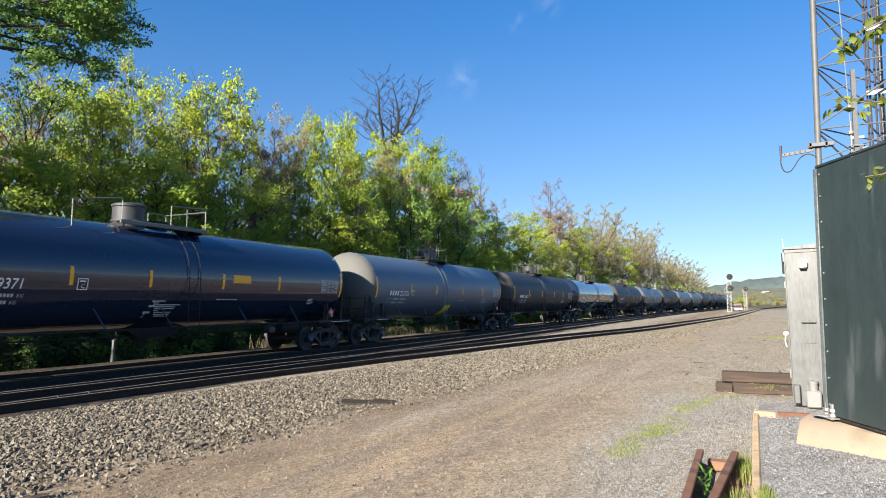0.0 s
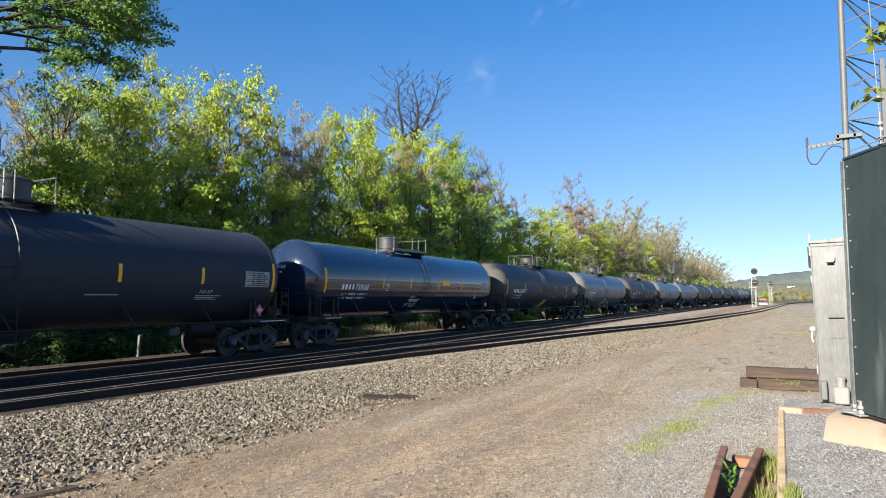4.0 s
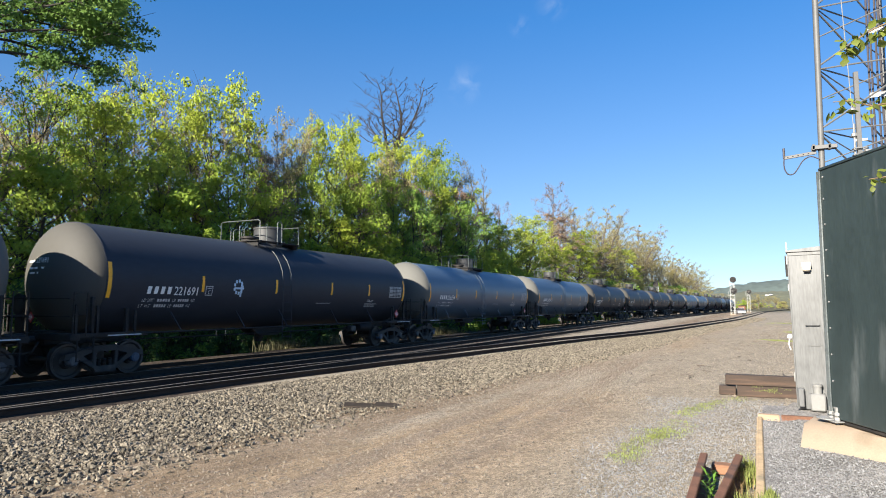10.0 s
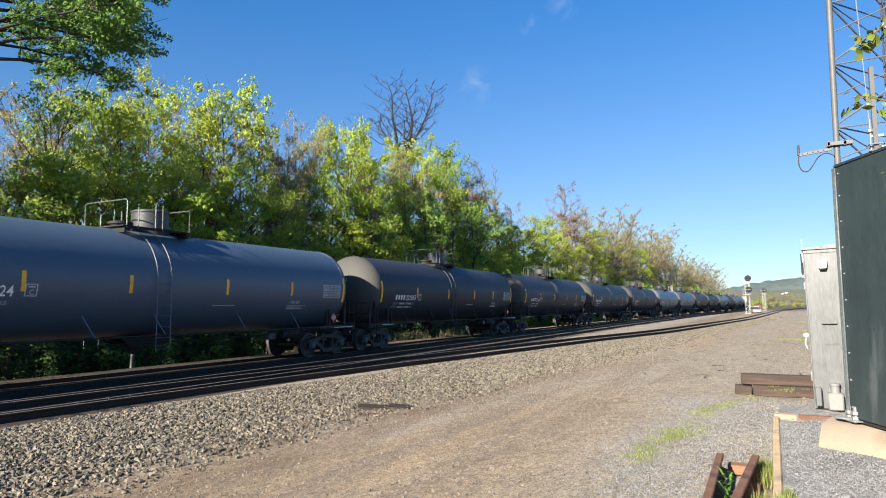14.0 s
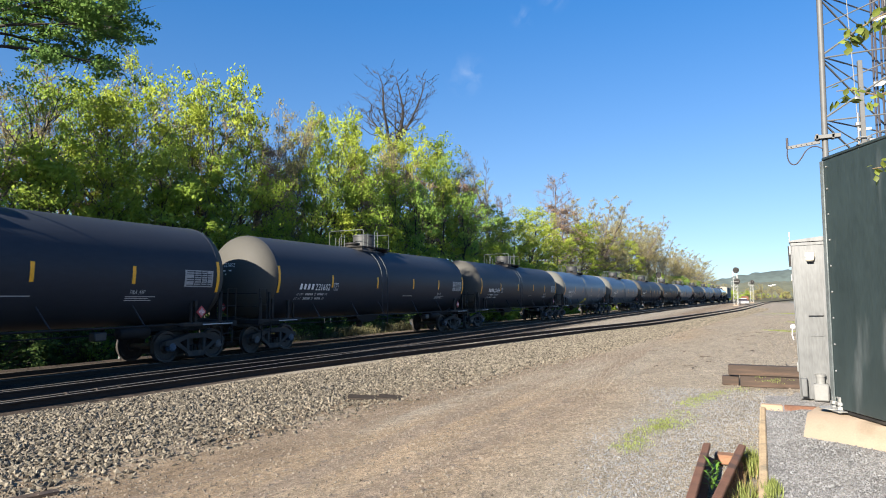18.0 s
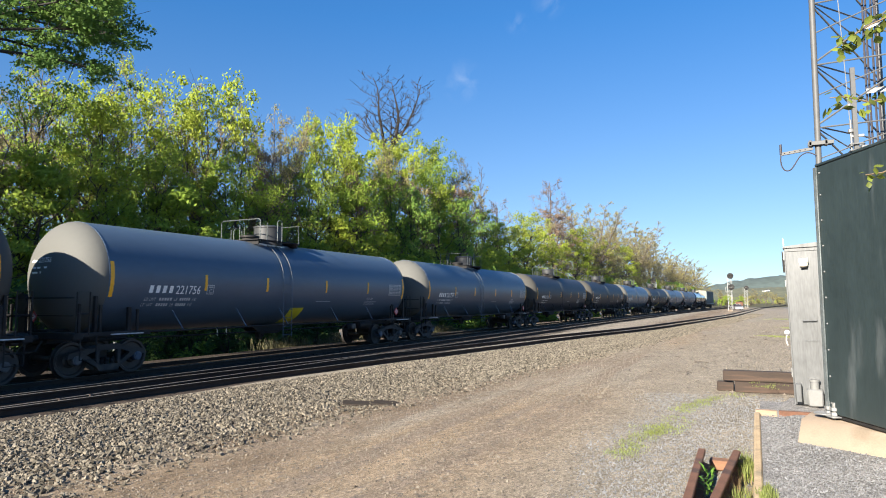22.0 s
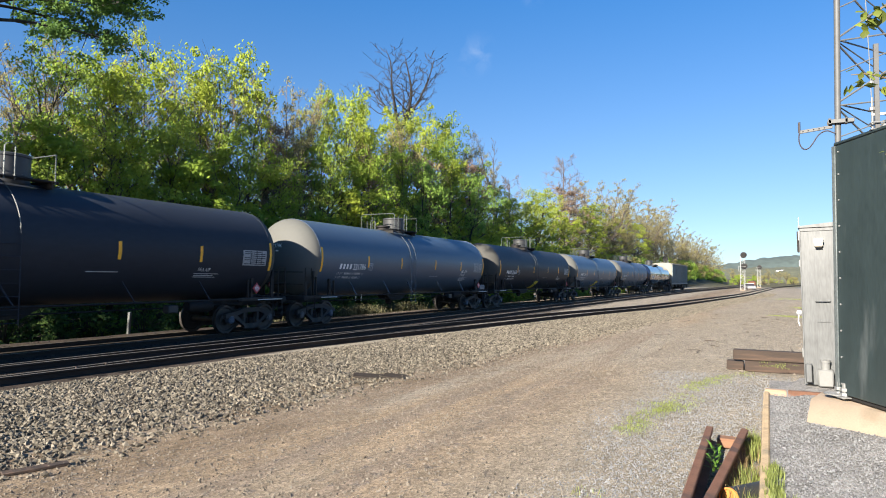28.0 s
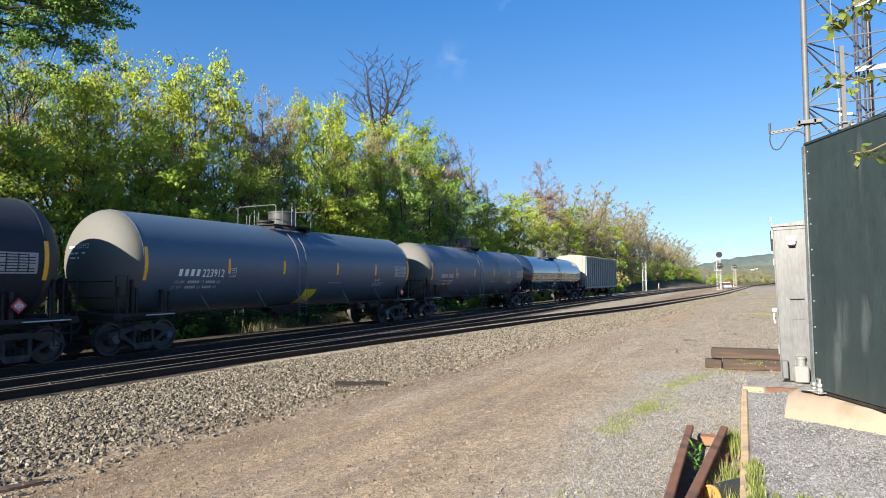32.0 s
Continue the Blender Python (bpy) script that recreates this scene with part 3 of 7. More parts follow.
def build_ballast():
    rng = random.Random(11)
    spots = []
    for _ in range(92000):
        y = 2.0 + 50.0 * rng.random() ** 1.7
        edge = max(-11.7, siding_x(y) + 1.4)
        wide = 4.8 if y < 30 else max(1.6, 4.8 - (y - 30) * 0.11)
        u = rng.random() ** 1.3
        if u > 0.55 and rng.random() < ((u - 0.55) / 0.45) ** 0.6:
            continue
        x = edge + 0.08 + wide * u
        s = rng.uniform(0.035, 0.085) * (1 + max(0, y - 15) * 0.010)
        spots.append((x, y, ground_z(x, y) + s * 0.15, s))
    for _ in range(38000):                    # the shoulder goes on along the siding
        y = 17.0 + 95.0 * rng.random() ** 1.7
        x = max(-11.65, siding_x(y) + 1.4) + (3.6 if y < 40 else 2.2) * rng.random() ** 1.4
        s = rng.uniform(0.07, 0.12)
        spots.append((x, y, ground_z(x, y) + s * 0.12, s))
    stones("ballast", spots, M_STONE, "loose grey ballast stones on the track shoulder", rng)
    for name, lo, hi, n, tone, label in (("oily_ballast", 2, 30, 5000, (0.010, 0.009, 0.0085), "near-black ballast between the near tracks"),
                                         ("track_ballast", 28, 75, 9000, (0.075, 0.056, 0.042), "rust-brown ballast between the tracks")):
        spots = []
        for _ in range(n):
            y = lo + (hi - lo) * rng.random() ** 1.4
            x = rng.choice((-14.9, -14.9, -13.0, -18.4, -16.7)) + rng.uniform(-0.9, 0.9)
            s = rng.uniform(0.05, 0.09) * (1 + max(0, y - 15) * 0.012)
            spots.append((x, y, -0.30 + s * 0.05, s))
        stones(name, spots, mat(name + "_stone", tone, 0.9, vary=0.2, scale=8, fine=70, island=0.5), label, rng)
    spots = []
    grey = []
    for _ in range(75000):
        y = 3.0 + 36.0 * rng.random() ** 2.2
        x = rng.uniform(-8.5, 3.5)
        s = (0.012 + 0.032 * rng.random() ** 3) * (1 + 0.012 * y)
        if x > -0.1 and y < 10:
            continue
        if x > -1.75 + 0.25 * math.sin(y * 1.3) + rng.gauss(0, 0.22) and y < 13.2 + rng.gauss(0, 0.3):
            grey.append((x, y, ground_z(x, y) + s * 0.12, s * 1.1))
            continue
        spots.append((x, y, ground_z(x, y) + s * 0.12, s))
    for _ in range(12000):                    # and round about the camera
        x, y = rng.uniform(-6.5, 3.5), rng.uniform(-5.0, 3.0)
        s = 0.012 + 0.03 * rng.random() ** 3
        if x < -0.1 or y < 1.95:
            spots.append((x, y, ground_z(x, y) + s * 0.12, s))
    for _ in range(38000):                     # loose stones over the pad
        x, y = rng.uniform(0.03, 3.5), 2.1 + 7.8 * rng.random()
        s = 0.010 + 0.024 * rng.random() ** 2
        grey.append((x, y, 0.20 + s * 0.1, s))
    for _ in range(16000):                    # coarser stones farther out over the lot
        y = 12.0 + 60.0 * rng.random() ** 1.3
        x = rng.uniform(-8.0 + 0.06 * y, 4.0)
        s = rng.uniform(0.025, 0.05) * (1 + 0.012 * y)
        if x > siding_x(y) + 1.5:
            spots.append((x, y, ground_z(x, y) + s * 0.1, s))
    for _ in range(16000):                    # grey stone chips beside the pad
        y = 4.0 + 9.4 * rng.random()
        x = rng.uniform(-1.75 + 0.25 * math.sin(y * 1.3) + rng.gauss(0, 0.22), -0.1 if y < 10.2 else 0.4)
        s = rng.uniform(0.012, 0.028)
        grey.append((x, y, ground_z(x, y) + s * 0.12, s))
    stones("grey_gravel", grey, mat("grey_gravel_chips", (0.150, 0.151, 0.154), 0.9, vary=0.2, scale=8, fine=70, island=0.3, spec=0.2), "grey stone chips over and beside the pad", rng, True)
    stones("gravel", spots, M_PEBBLE, "pale pebbles scattered over the lot", rng, True)


build_ballast()


# ---- the tank train: local y runs back along the car, its camera side is +x ----
TANK_R, TANK_Z, HALF = 1.53, 2.47, 9.1


def skin(along, up, lift=0.004):
    """A point on the tank's camera side, 'up' metres of height above the rail."""
    a = math.asin(max(-1, min(1, (up - TANK_Z) / TANK_R)))
    r = TANK_R + lift
    return (r * math.cos(a), along, TANK_Z + r * math.sin(a))


def decal(y0, y1, z0, z1, lift=0.004, lean=0.0, n=6):
    """A thin painted or stuck strip that follows the tank's side."""
    v, f = [], []
    for i in range(n + 1):
        z = z0 + (z1 - z0) * i / n
        for y in (y0, y1):
            v.append(skin(y + lean * (z - z0), z, lift))
    for i in range(n):
        f.append((2 * i, 2 * i + 1, 2 * i + 3, 2 * i + 2))
    return v, f


def side_text(words, size, y, z, lift=0.005, slant=0.0, squeeze=1.0, bold=0.0):
    v, f = text_geo(words, size, 1.02 + bold * 4, bold)
    return [skin(y + squeeze * (p[0] + slant * p[1]), z + p[1], lift) for p in v], f


def head_point(x, z, front=True, lift=0.006):
    r = math.hypot(x, z - TANK_Z)
    d = 0.76 * math.sqrt(max(0, 1 - (r / TANK_R) ** 2)) + lift
    return (x, -7.75 - d, z)


def truck_parts(car, y):
    """A two-axle bogie: cast side frames, springs, bolster, wheelsets with bearing caps."""
    geos = [cbox(-0.75, 0.75, -0.2, 0.2, 0.42, 0.72, 0.03), tube([(0, 0, 0.6), (0, 0, 1.0)], 0.22, 12)]
    tr = part("truck", geos, M_TRUCK, car, "cast steel two-axle truck")
    tr.location = (0, y, RAIL_Z)
    for s in (-1, 1):
        x0, x1 = s * 0.93, s * 1.09
        top = prism([(-1.14, 0.50), (-1.12, 0.64), (-0.62, 0.74), (-0.3, 0.83), (0.3, 0.83), (0.62, 0.74), (1.12, 0.64), (1.14, 0.50), (0.70, 0.56), (0.34, 0.68), (-0.34, 0.68), (-0.70, 0.56)], x0, x1)
        low = prism([(-0.34, 0.24), (-0.28, 0.14), (0.28, 0.14), (0.34, 0.24), (0.80, 0.53), (0.66, 0.60), (0.27, 0.30), (-0.27, 0.30), (-0.66, 0.60), (-0.80, 0.53)], x0, x1)
        cols = [cbox(min(x0, x1), max(x0, x1), a - 0.05, a + 0.05, 0.28, 0.72, 0.015) for a in (-0.31, 0.31)]
        ped = [cbox(min(x0, x1), max(x0, x1), a - 0.16, a + 0.16, 0.47, 0.66, 0.03) for a in (-0.89, 0.89)]
        part("side_frame", [top, low, *cols, *ped], M_TRUCK, tr)
        spr = []
        for a in (-0.16, 0.0, 0.16):
            spr.append(lathe([(0.05 + 0.018 * (i % 2), 0.27 + 0.018 * i) for i in range(13)], 10))
            spr[-1] = moved(spr[-1], Matrix.Translation((s * 1.0, a, 0)))
        part("spring", spr, M_FRAME, tr)
    for a in (-0.89, 0.89):
        geos = [tube([(-0.75, 0, 0), (0.75, 0, 0)], 0.085, 10)]
        for s in (-1, 1):
            w = lathe([(0.10, -0.07), (0.16, -0.07), (0.18, -0.03), (0.36, -0.01), (0.395, -0.06), (0.485, -0.06), (0.482, -0.03), (0.462, -0.028), (0.455, 0.075), (0.395, 0.075), (0.36, 0.03), (0.20, 0.03), (0.16, 0.08), (0.10, 0.08)], 32, "x")
            geos.append(moved(w, Matrix.Translation((s * 0.76, 0, 0)) @ Matrix.Rotation(0 if s > 0 else math.pi, 4, "Z")))
        ws = part("wheelset", geos, M_WHEEL, tr, "steel axle with two worn wheels")
        ws.location = (0, a, 0.457)
        cap = [moved(lathe([(0.13, 0.90), (0.135, 1.07), (0.12, 1.10), (0.09, 1.105), (0.085, 1.115), (0.0, 1.115)], 16, "x"), Matrix.Identity(4))]
        cap += [moved(tube([(1.10, 0.095 * math.cos(k), 0.095 * math.sin(k)), (1.125, 0.095 * math.cos(k), 0.095 * math.sin(k))], 0.016, 6), Matrix.Identity(4)) for k in (0.3, 2.4, 4.5)]
        cap = merge(cap)
        blue = CAP_MAT[0] is M_CAP or (y > 0) == (a < 0)
        for side in (0, math.pi):
            part("bearing_cap", moved(cap, Matrix.Rotation(side, 4, "Z")), M_CAP if blue else M_GREYCAP, ws, "blue painted roller bearing cap" if blue else "grey roller bearing cap")
    return tr


CAP_MAT = [M_CAP]


def end_gear(car, s):
    """Stub sill, coupler, hand brake or steps, grab irons at one end; s is -1 at the leading end."""
    sill = [cbox(-0.32, 0.32, min(s * 6.2, s * 8.55), max(s * 6.2, s * 8.55), 0.70, 1.08, 0.02),
            cbox(-1.48, 1.48, min(s * 8.35, s * 8.62), max(s * 8.35, s * 8.62), 0.84, 1.02, 0.02),
            cbox(-0.6, 0.6, min(s * 6.9, s * 7.8), max(s * 6.9, s * 7.8), 1.05, 1.30, 0.03)]
    part("stub_sill", sill, M_FRAME, car)
    cpl = [tube([(0, s * 8.5, 0.86), (0, s * 8.95, 0.86)], 0.09, 10), cbox(-0.16, 0.13, min(s * 8.85, s * 9.09), max(s * 8.85, s * 9.09), 0.70, 1.02, 0.05),
           tube([(0.2, s * 8.6, 0.8), (0.28, s * 8.8, 0.55), (0.2, s * 9.08, 0.5)], 0.025, 6)]
    part("coupler", cpl, M_TRUCK, car, "cast steel knuckle coupler with air hose")
    for side in (-1, 1):
        x = side * 1.46
        st = [tube([(x, s * 8.42, 0.95), (x, s * 8.42, 0.33), (x, s * 7.98, 0.33), (x, s * 7.98, 0.95)], 0.022, 6),
              tube([(x, s * 8.42, 0.62), (x, s * 7.98, 0.62)], 0.018, 6)]
        part("sill_step", st, M_FRAME, car)
        gr = [tube([(x, s * 8.55, 0.95), (x, s * 8.55, 2.05), (x, s * 8.2, 2.05), (x, s * 8.2, 0.95)], 0.02, 6),
              tube([(x, s * 8.55, 1.5), (x, s * 8.2, 1.5)], 0.016, 6)]
        part("grab_iron", gr, M_FRAME, car)
        # saddle posts and shelf between tank and sill
        sh = [cbox(min(x - side * 0.1, x), max(x - side * 0.1, x), min(s * 6.35, s * 8.4), max(s * 6.35, s * 8.4), 0.90, 1.02, 0.015),
              cbox(min(x - side * 0.14, x - side * 0.04), max(x - side * 0.14, x - side * 0.04), min(s * 6.95, s * 7.05), max(s * 6.95, s * 7.05), 0.95, 1.66, 0.01),
              cbox(min(x - side * 0.14, x - side * 0.04), max(x - side * 0.14, x - side * 0.04), min(s * 7.95, s * 8.03), max(s * 7.95, s * 8.03), 0.95, 1.95, 0.01)]
        part("end_platform", sh, M_FRAME, car)
    part("cross_rail", [tube([(-1.4, s * 8.6, 1.9), (1.4, s * 8.6, 1.9)], 0.02, 6), tube([(-1.4, s * 8.6, 1.45), (1.4, s * 8.6, 1.45)], 0.018, 6)], M_FRAME, car)


def placard(car, m, name="placard"):
    """A small diamond hazard plate on its bracket."""
    p = part("placard_holder", [moved(cbox(-0.012, 0.0, -0.15, 0.15, -0.15, 0.15, 0.004), m @ Matrix.Rotation(math.pi / 4, 4, "X"))], M_RED, car)
    part(name, [moved(cbox(0.003, 0.010, -0.125, 0.125, -0.125, 0.125, 0.002), m @ Matrix.Rotation(math.pi / 4, 4, "X"))], M_RED, p, "red diamond placard")
    turned = m @ Matrix.Rotation(math.pi / 4, 4, "X")
    part("placard_face", [moved(cbox(0.010, 0.014, -0.098, 0.098, -0.098, 0.098, 0.001), turned)], M_PINK, p, "pale pink placard face")
    part("placard_band", [moved(cbox(0.016, 0.019, -0.10, 0.10, -0.035, 0.035, 0.001), m)], M_WHITE, p)
    for k in range(4):
        part("placard_figure", [moved(cbox(0.020, 0.022, -0.075 + 0.04 * k, -0.05 + 0.04 * k, -0.024, 0.024, 0.0005), m)], M_RED, p)


def platform(car):
    """Valve housing with its platform, hand rails and manway, on the tank's crown."""
    part("valve_housing", [moved(lathe([(0.53, 3.90), (0.53, 4.10), (0.57, 4.11), (0.57, 4.15), (0.53, 4.16), (0.53, 4.58), (0.55, 4.60), (0.55, 4.65), (0.48, 4.68), (0.0, 4.69)], 28), Matrix.Translation((0, -0.03, 0)))], M_HOUSING, car, "round steel valve housing")
    part("manway", [moved(lathe([(0.28, 3.95), (0.28, 4.14), (0.34, 4.15), (0.34, 4.22), (0.1, 4.26), (0.0, 4.26)], 18), Matrix.Translation((0.05, -1.05, 0)))], M_FRAME, car)
    for box in ((-0.95, 0.95, 0.50, 0.72), (0.60, 0.95, -1.36, 0.498), (-0.95, -0.60, -1.36, 0.498), (-0.95, 0.95, -1.62, -1.362)):
        part("platform_grating", [cbox(*box, 4.00, 4.04, 0.01)], M_FRAME, car, "steel platform grating")
    for y in (0.6, -1.5):
        part("platform_bearer", [cbox(-0.9, 0.9, y - 0.03, y + 0.03, 3.84, 3.998, 0.01)], M_FRAME, car)
    for pts in ([(0.93, -1.48, 3.95), (0.93, -1.48, 4.72), (0.85, -1.48, 4.77), (-0.85, -1.48, 4.77), (-0.93, -1.48, 4.72), (-0.93, -1.48, 3.95)],
                [(0.93, 0.64, 3.95), (0.93, 0.64, 4.70), (-0.93, 0.64, 4.70), (-0.93, 0.64, 3.95)],
                [(0.93, -0.56, 3.95), (0.93, -0.56, 4.74), (0.93, -0.50, 4.80), (0.93, -0.38, 4.80), (0.93, -0.32, 4.74), (0.93, -0.32, 3.95)],
                [(-0.93, -0.56, 3.95), (-0.93, -0.56, 4.74), (-0.93, -0.32, 4.74), (-0.93, -0.32, 3.95)],
                [(0.93, -1.12, 3.95), (0.93, -1.12, 4.66)], [(-0.93, -1.0, 3.95), (-0.93, -1.0, 4.5)],
                [(-0.55, -1.25, 4.0), (-0.55, -1.25, 4.42), (-0.55, -1.15, 4.52), (-0.55, -0.85, 4.52), (-0.55, -0.8, 4.0)]):
        part("handrail", [tube(pts, 0.017, 6)], M_HANDRAIL, car)


def long_platform(car):
    """Valve housing at the head of a long narrow platform with rails at both ends."""
    part("valve_housing", [moved(lathe([(0.45, 3.90), (0.45, 4.08), (0.49, 4.09), (0.49, 4.14), (0.45, 4.15), (0.45, 4.52), (0.48, 4.54), (0.48, 4.60), (0.4, 4.64), (0.0, 4.66)], 28), Matrix.Translation((0, -1.0, 0)))], M_HOUSING, car, "round steel valve housing")
    part("manway", [moved(lathe([(0.30, 3.95), (0.30, 4.12), (0.36, 4.13), (0.36, 4.20), (0.1, 4.24), (0.0, 4.24)], 18), Matrix.Translation((0.0, 0.0, 0)))], M_FRAME, car)
    for side in (-1, 1):
        part("platform_bearer", [cbox(min(side * 0.88, side * 0.95), max(side * 0.88, side * 0.95), -1.95, 1.15, 3.92, 4.04, 0.01)], M_HANDRAIL, car, "steel angle along the platform")
        part("platform_grating", [cbox(min(side * 0.62, side * 0.87), max(side * 0.62, side * 0.87), -1.9, 1.1, 3.98, 4.02, 0.01)], M_FRAME, car, "steel platform grating")
    part("platform_grating", [cbox(-0.61, 0.61, 0.35, 1.1, 3.98, 4.02, 0.01)], M_FRAME, car, "steel platform grating")
    for y in (-1.8, 0.4, 1.0):
        part("platform_bearer", [cbox(-0.87, 0.87, y - 0.03, y + 0.03, 3.84, 3.975, 0.01)], M_FRAME, car)
    for pts in ([(0.91, -3.34, 3.60), (0.91, -3.34, 4.40), (0.91, -1.9, 4.64), (0.91, -1.9, 3.92)], [(0.91, -0.24, 4.0), (0.91, -0.24, 4.62), (0.91, 1.1, 4.70), (0.91, 1.1, 3.95)], [(0.91, 0.36, 4.0), (0.91, 0.36, 4.66)],
                [(-0.91, 0.4, 4.0), (-0.91, 0.4, 4.6), (-0.91, 1.1, 4.6), (-0.91, 1.1, 3.95)], [(-0.91, 1.1, 4.6), (0.91, 1.1, 4.6)]):
        part("handrail", [tube(pts, 0.018, 6)], M_HANDRAIL, car)


def tank_car(paint, label, gloss=False, patch=False, head_mat=None):
    car = thing("tank_car", label, "tank car", group="tank train")
    prof = []
    for i in range(13):
        a = math.pi / 2 * i / 12
        prof.append((TANK_R * math.sin(a), -7.75 - 0.76 * math.cos(a)))
    cyl = [-7.7, -4.6, -4.58, -1.6, -1.58, 1.58, 1.6, 4.58, 4.6, 7.7]
    for i, h in enumerate(cyl):
        prof.append((TANK_R, h))
    prof[0] = (0.01, prof[0][1])
    tank = part("tank", [moved(lathe(prof[12:] + [(TANK_R, 7.75)], 64, "y"), Matrix.Translation((0, 0, TANK_Z)))], paint, car, smooth=30)
    # head_mat: end paint with sunlight put into its colour
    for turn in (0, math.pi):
        part("tank_head", [moved(lathe(prof[:13], 64, "y"), Matrix.Translation((0, 0, TANK_Z)) @ Matrix.Rotation(turn, 4, "Z"))], head_mat or paint, tank, "dusty domed tank end, paint lifted for sunlight" if head_mat else "", smooth=60)
    # welded seams of the jacket
    for h in (-7.72, 7.72):
        part("jacket_seam", [moved(lathe([(TANK_R - 0.01, h - 0.02), (TANK_R + 0.007, h - 0.018), (TANK_R + 0.007, h + 0.018), (TANK_R - 0.01, h + 0.02)], 64, "y"), Matrix.Translation((0, 0, TANK_Z)))], paint, tank)
    (long_platform if gloss else platform)(car)
    # ladder over the shoulder of the tank and down its side
    la, lb = (-0.06, 0.36) if gloss else (-0.93, -0.47)
    for side in (1, -1):
        for y in (la, lb):
            part("curved_grab_rail", [tube([(side * (TANK_R + 0.06) * math.cos(a), y, TANK_Z + (TANK_R + 0.06) * math.sin(a)) for a in [radians(d) for d in range(62, 9, -6)]] + [(side * TANK_R, y, TANK_Z + 0.2)], 0.011, 6)], M_HANDRAIL if not gloss else M_FRAME, car)
        low = [tube([(side * 1.58, y, 2.70), (side * 1.58, y, 0.55)], 0.013, 6) for y in (la, lb)]
        low += [tube([(side * 1.58, la, z), (side * 1.58, lb, z)], 0.009, 6) for z in (0.62, 0.92, 1.22, 1.52, 1.82, 2.12, 2.42)]
        part("ladder", low, M_FRAME if gloss else paint, car)
    # side rail under the belly with struts, pipework and outlet
    for side in (1, -1):
        part("side_rail", [tube([(side * 1.44, -6.9, 0.97), (side * 1.44, 6.9, 0.97)], 0.03, 8)], M_FRAME, car)
        for y in (-5.2, -2.6, -0.5, 2.6, 5.2):
            part("strut", [tube([(side * 1.44, y, 0.97), (side * 1.26, y - 0.28, 1.55)], 0.022, 6)], paint, car)
    # posts that stiffen the side sill at both ends
    for side in (1, -1):
        for y, top in ((-8.46, 1.75), (-7.88, 1.72), (-6.78, 1.6), (6.78, 1.6), (7.88, 1.72)):
            part("sill_post", [cbox(min(side * 1.40, side * 1.46), max(side * 1.40, side * 1.46), y - 0.035, y + 0.035, 0.95, top, 0.006)], M_FRAME, car)
    part("bottom_outlet", [moved(lathe([(0.28, 0.94), (0.28, 0.78), (0.16, 0.74), (0.16, 0.50), (0.11, 0.48), (0.11, 0.40), (0.0, 0.40)], 16), Matrix.Translation((0, -0.4, 0)))], M_FRAME, car)
    part("skid", [prism([(-1.2, 0.95), (-0.6, 0.62), (0.3, 0.62), (0.9, 0.95)], -0.3, -0.26), prism([(-1.2, 0.95), (-0.6, 0.62), (0.3, 0.62), (0.9, 0.95)], 0.26, 0.3)], M_FRAME, car)
    part("brake_pipe", [tube([(0.5, -7.5, 0.78), (0.5, -4.5, 0.74), (0.62, -2.0, 0.74), (0.62, 2.0, 0.74), (0.5, 4.5, 0.74), (0.5, 7.5, 0.78)], 0.025, 6)], M_FRAME, car)
    part("air_reservoir", [moved(lathe([(0.0, -0.5), (0.15, -0.47), (0.19, -0.38), (0.19, 0.38), (0.15, 0.47), (0.0, 0.5)], 14, "y"), Matrix.Translation((0.95, 5.2, 0.78)))], M_FRAME, car)
    part("brake_valve", [cbox(0.92, 1.2, 3.9, 4.25, 0.62, 0.86, 0.03)], M_HOUSING, car, "small grey brake valve box")
    for s in (-1, 1):
        end_gear(car, s)
        truck_parts(car, s * 7.34)
    part("hand_brake", [moved(lathe([(0.27, -0.02), (0.29, 0.0), (0.27, 0.02), (0.25, 0.0)], 18, "y"), Matrix.Translation((-0.55, -8.72, 1.75))), cbox(-0.72, -0.4, -8.7, -8.62, 1.0, 2.0, 0.02)], M_FRAME, car)
    # reflective strips, stencils and the data panel
    strips = (-3.67, -1.36, 1.36, 4.0) if gloss else (-4.51, -1.2, 2.05, 4.75) if paint is M_BLACK else (-4.45, -1.70, 1.68, 4.68)
    for y, z0, z1, w in ((-7.65, 1.93, 2.87, 0.055), *((y, 2.14, 2.62, 0.05) for y in strips), (7.72, 1.93, 2.87, 0.055)):
        part("reflective_strip", [decal(y - w, y + w, z0, z1, 0.012 if abs(y) > 7 else 0.004)], M_YELLOW, car, "yellow reflective strip")
    if gloss:
        part("yellow_panel", [decal(1.77, 2.57, 2.34, 2.60)], M_YELLOW, car, "yellow notice panel")
    pan = part("data_panel", [decal(6.45, 7.52, 2.08, 2.58, 0.004)], mat("greyed_stencil_paint", (0.31, 0.315, 0.32), 0.6, vary=0.25, scale=12), car, "white stencilled data table")
    for i in range(7):
        part("stencil_line", [decal(6.52 + 0.25 * (i % 3 == 1), 7.46 - 0.2 * (i % 4 == 2), 2.12 + 0.066 * i, 2.145 + 0.066 * i, 0.007, n=1)], paint, pan)
    for y in (6.78, 7.05, 7.28):
        part("table_column", [decal(y, y + 0.03, 2.14, 2.56, 0.009, n=3)], paint, pan)
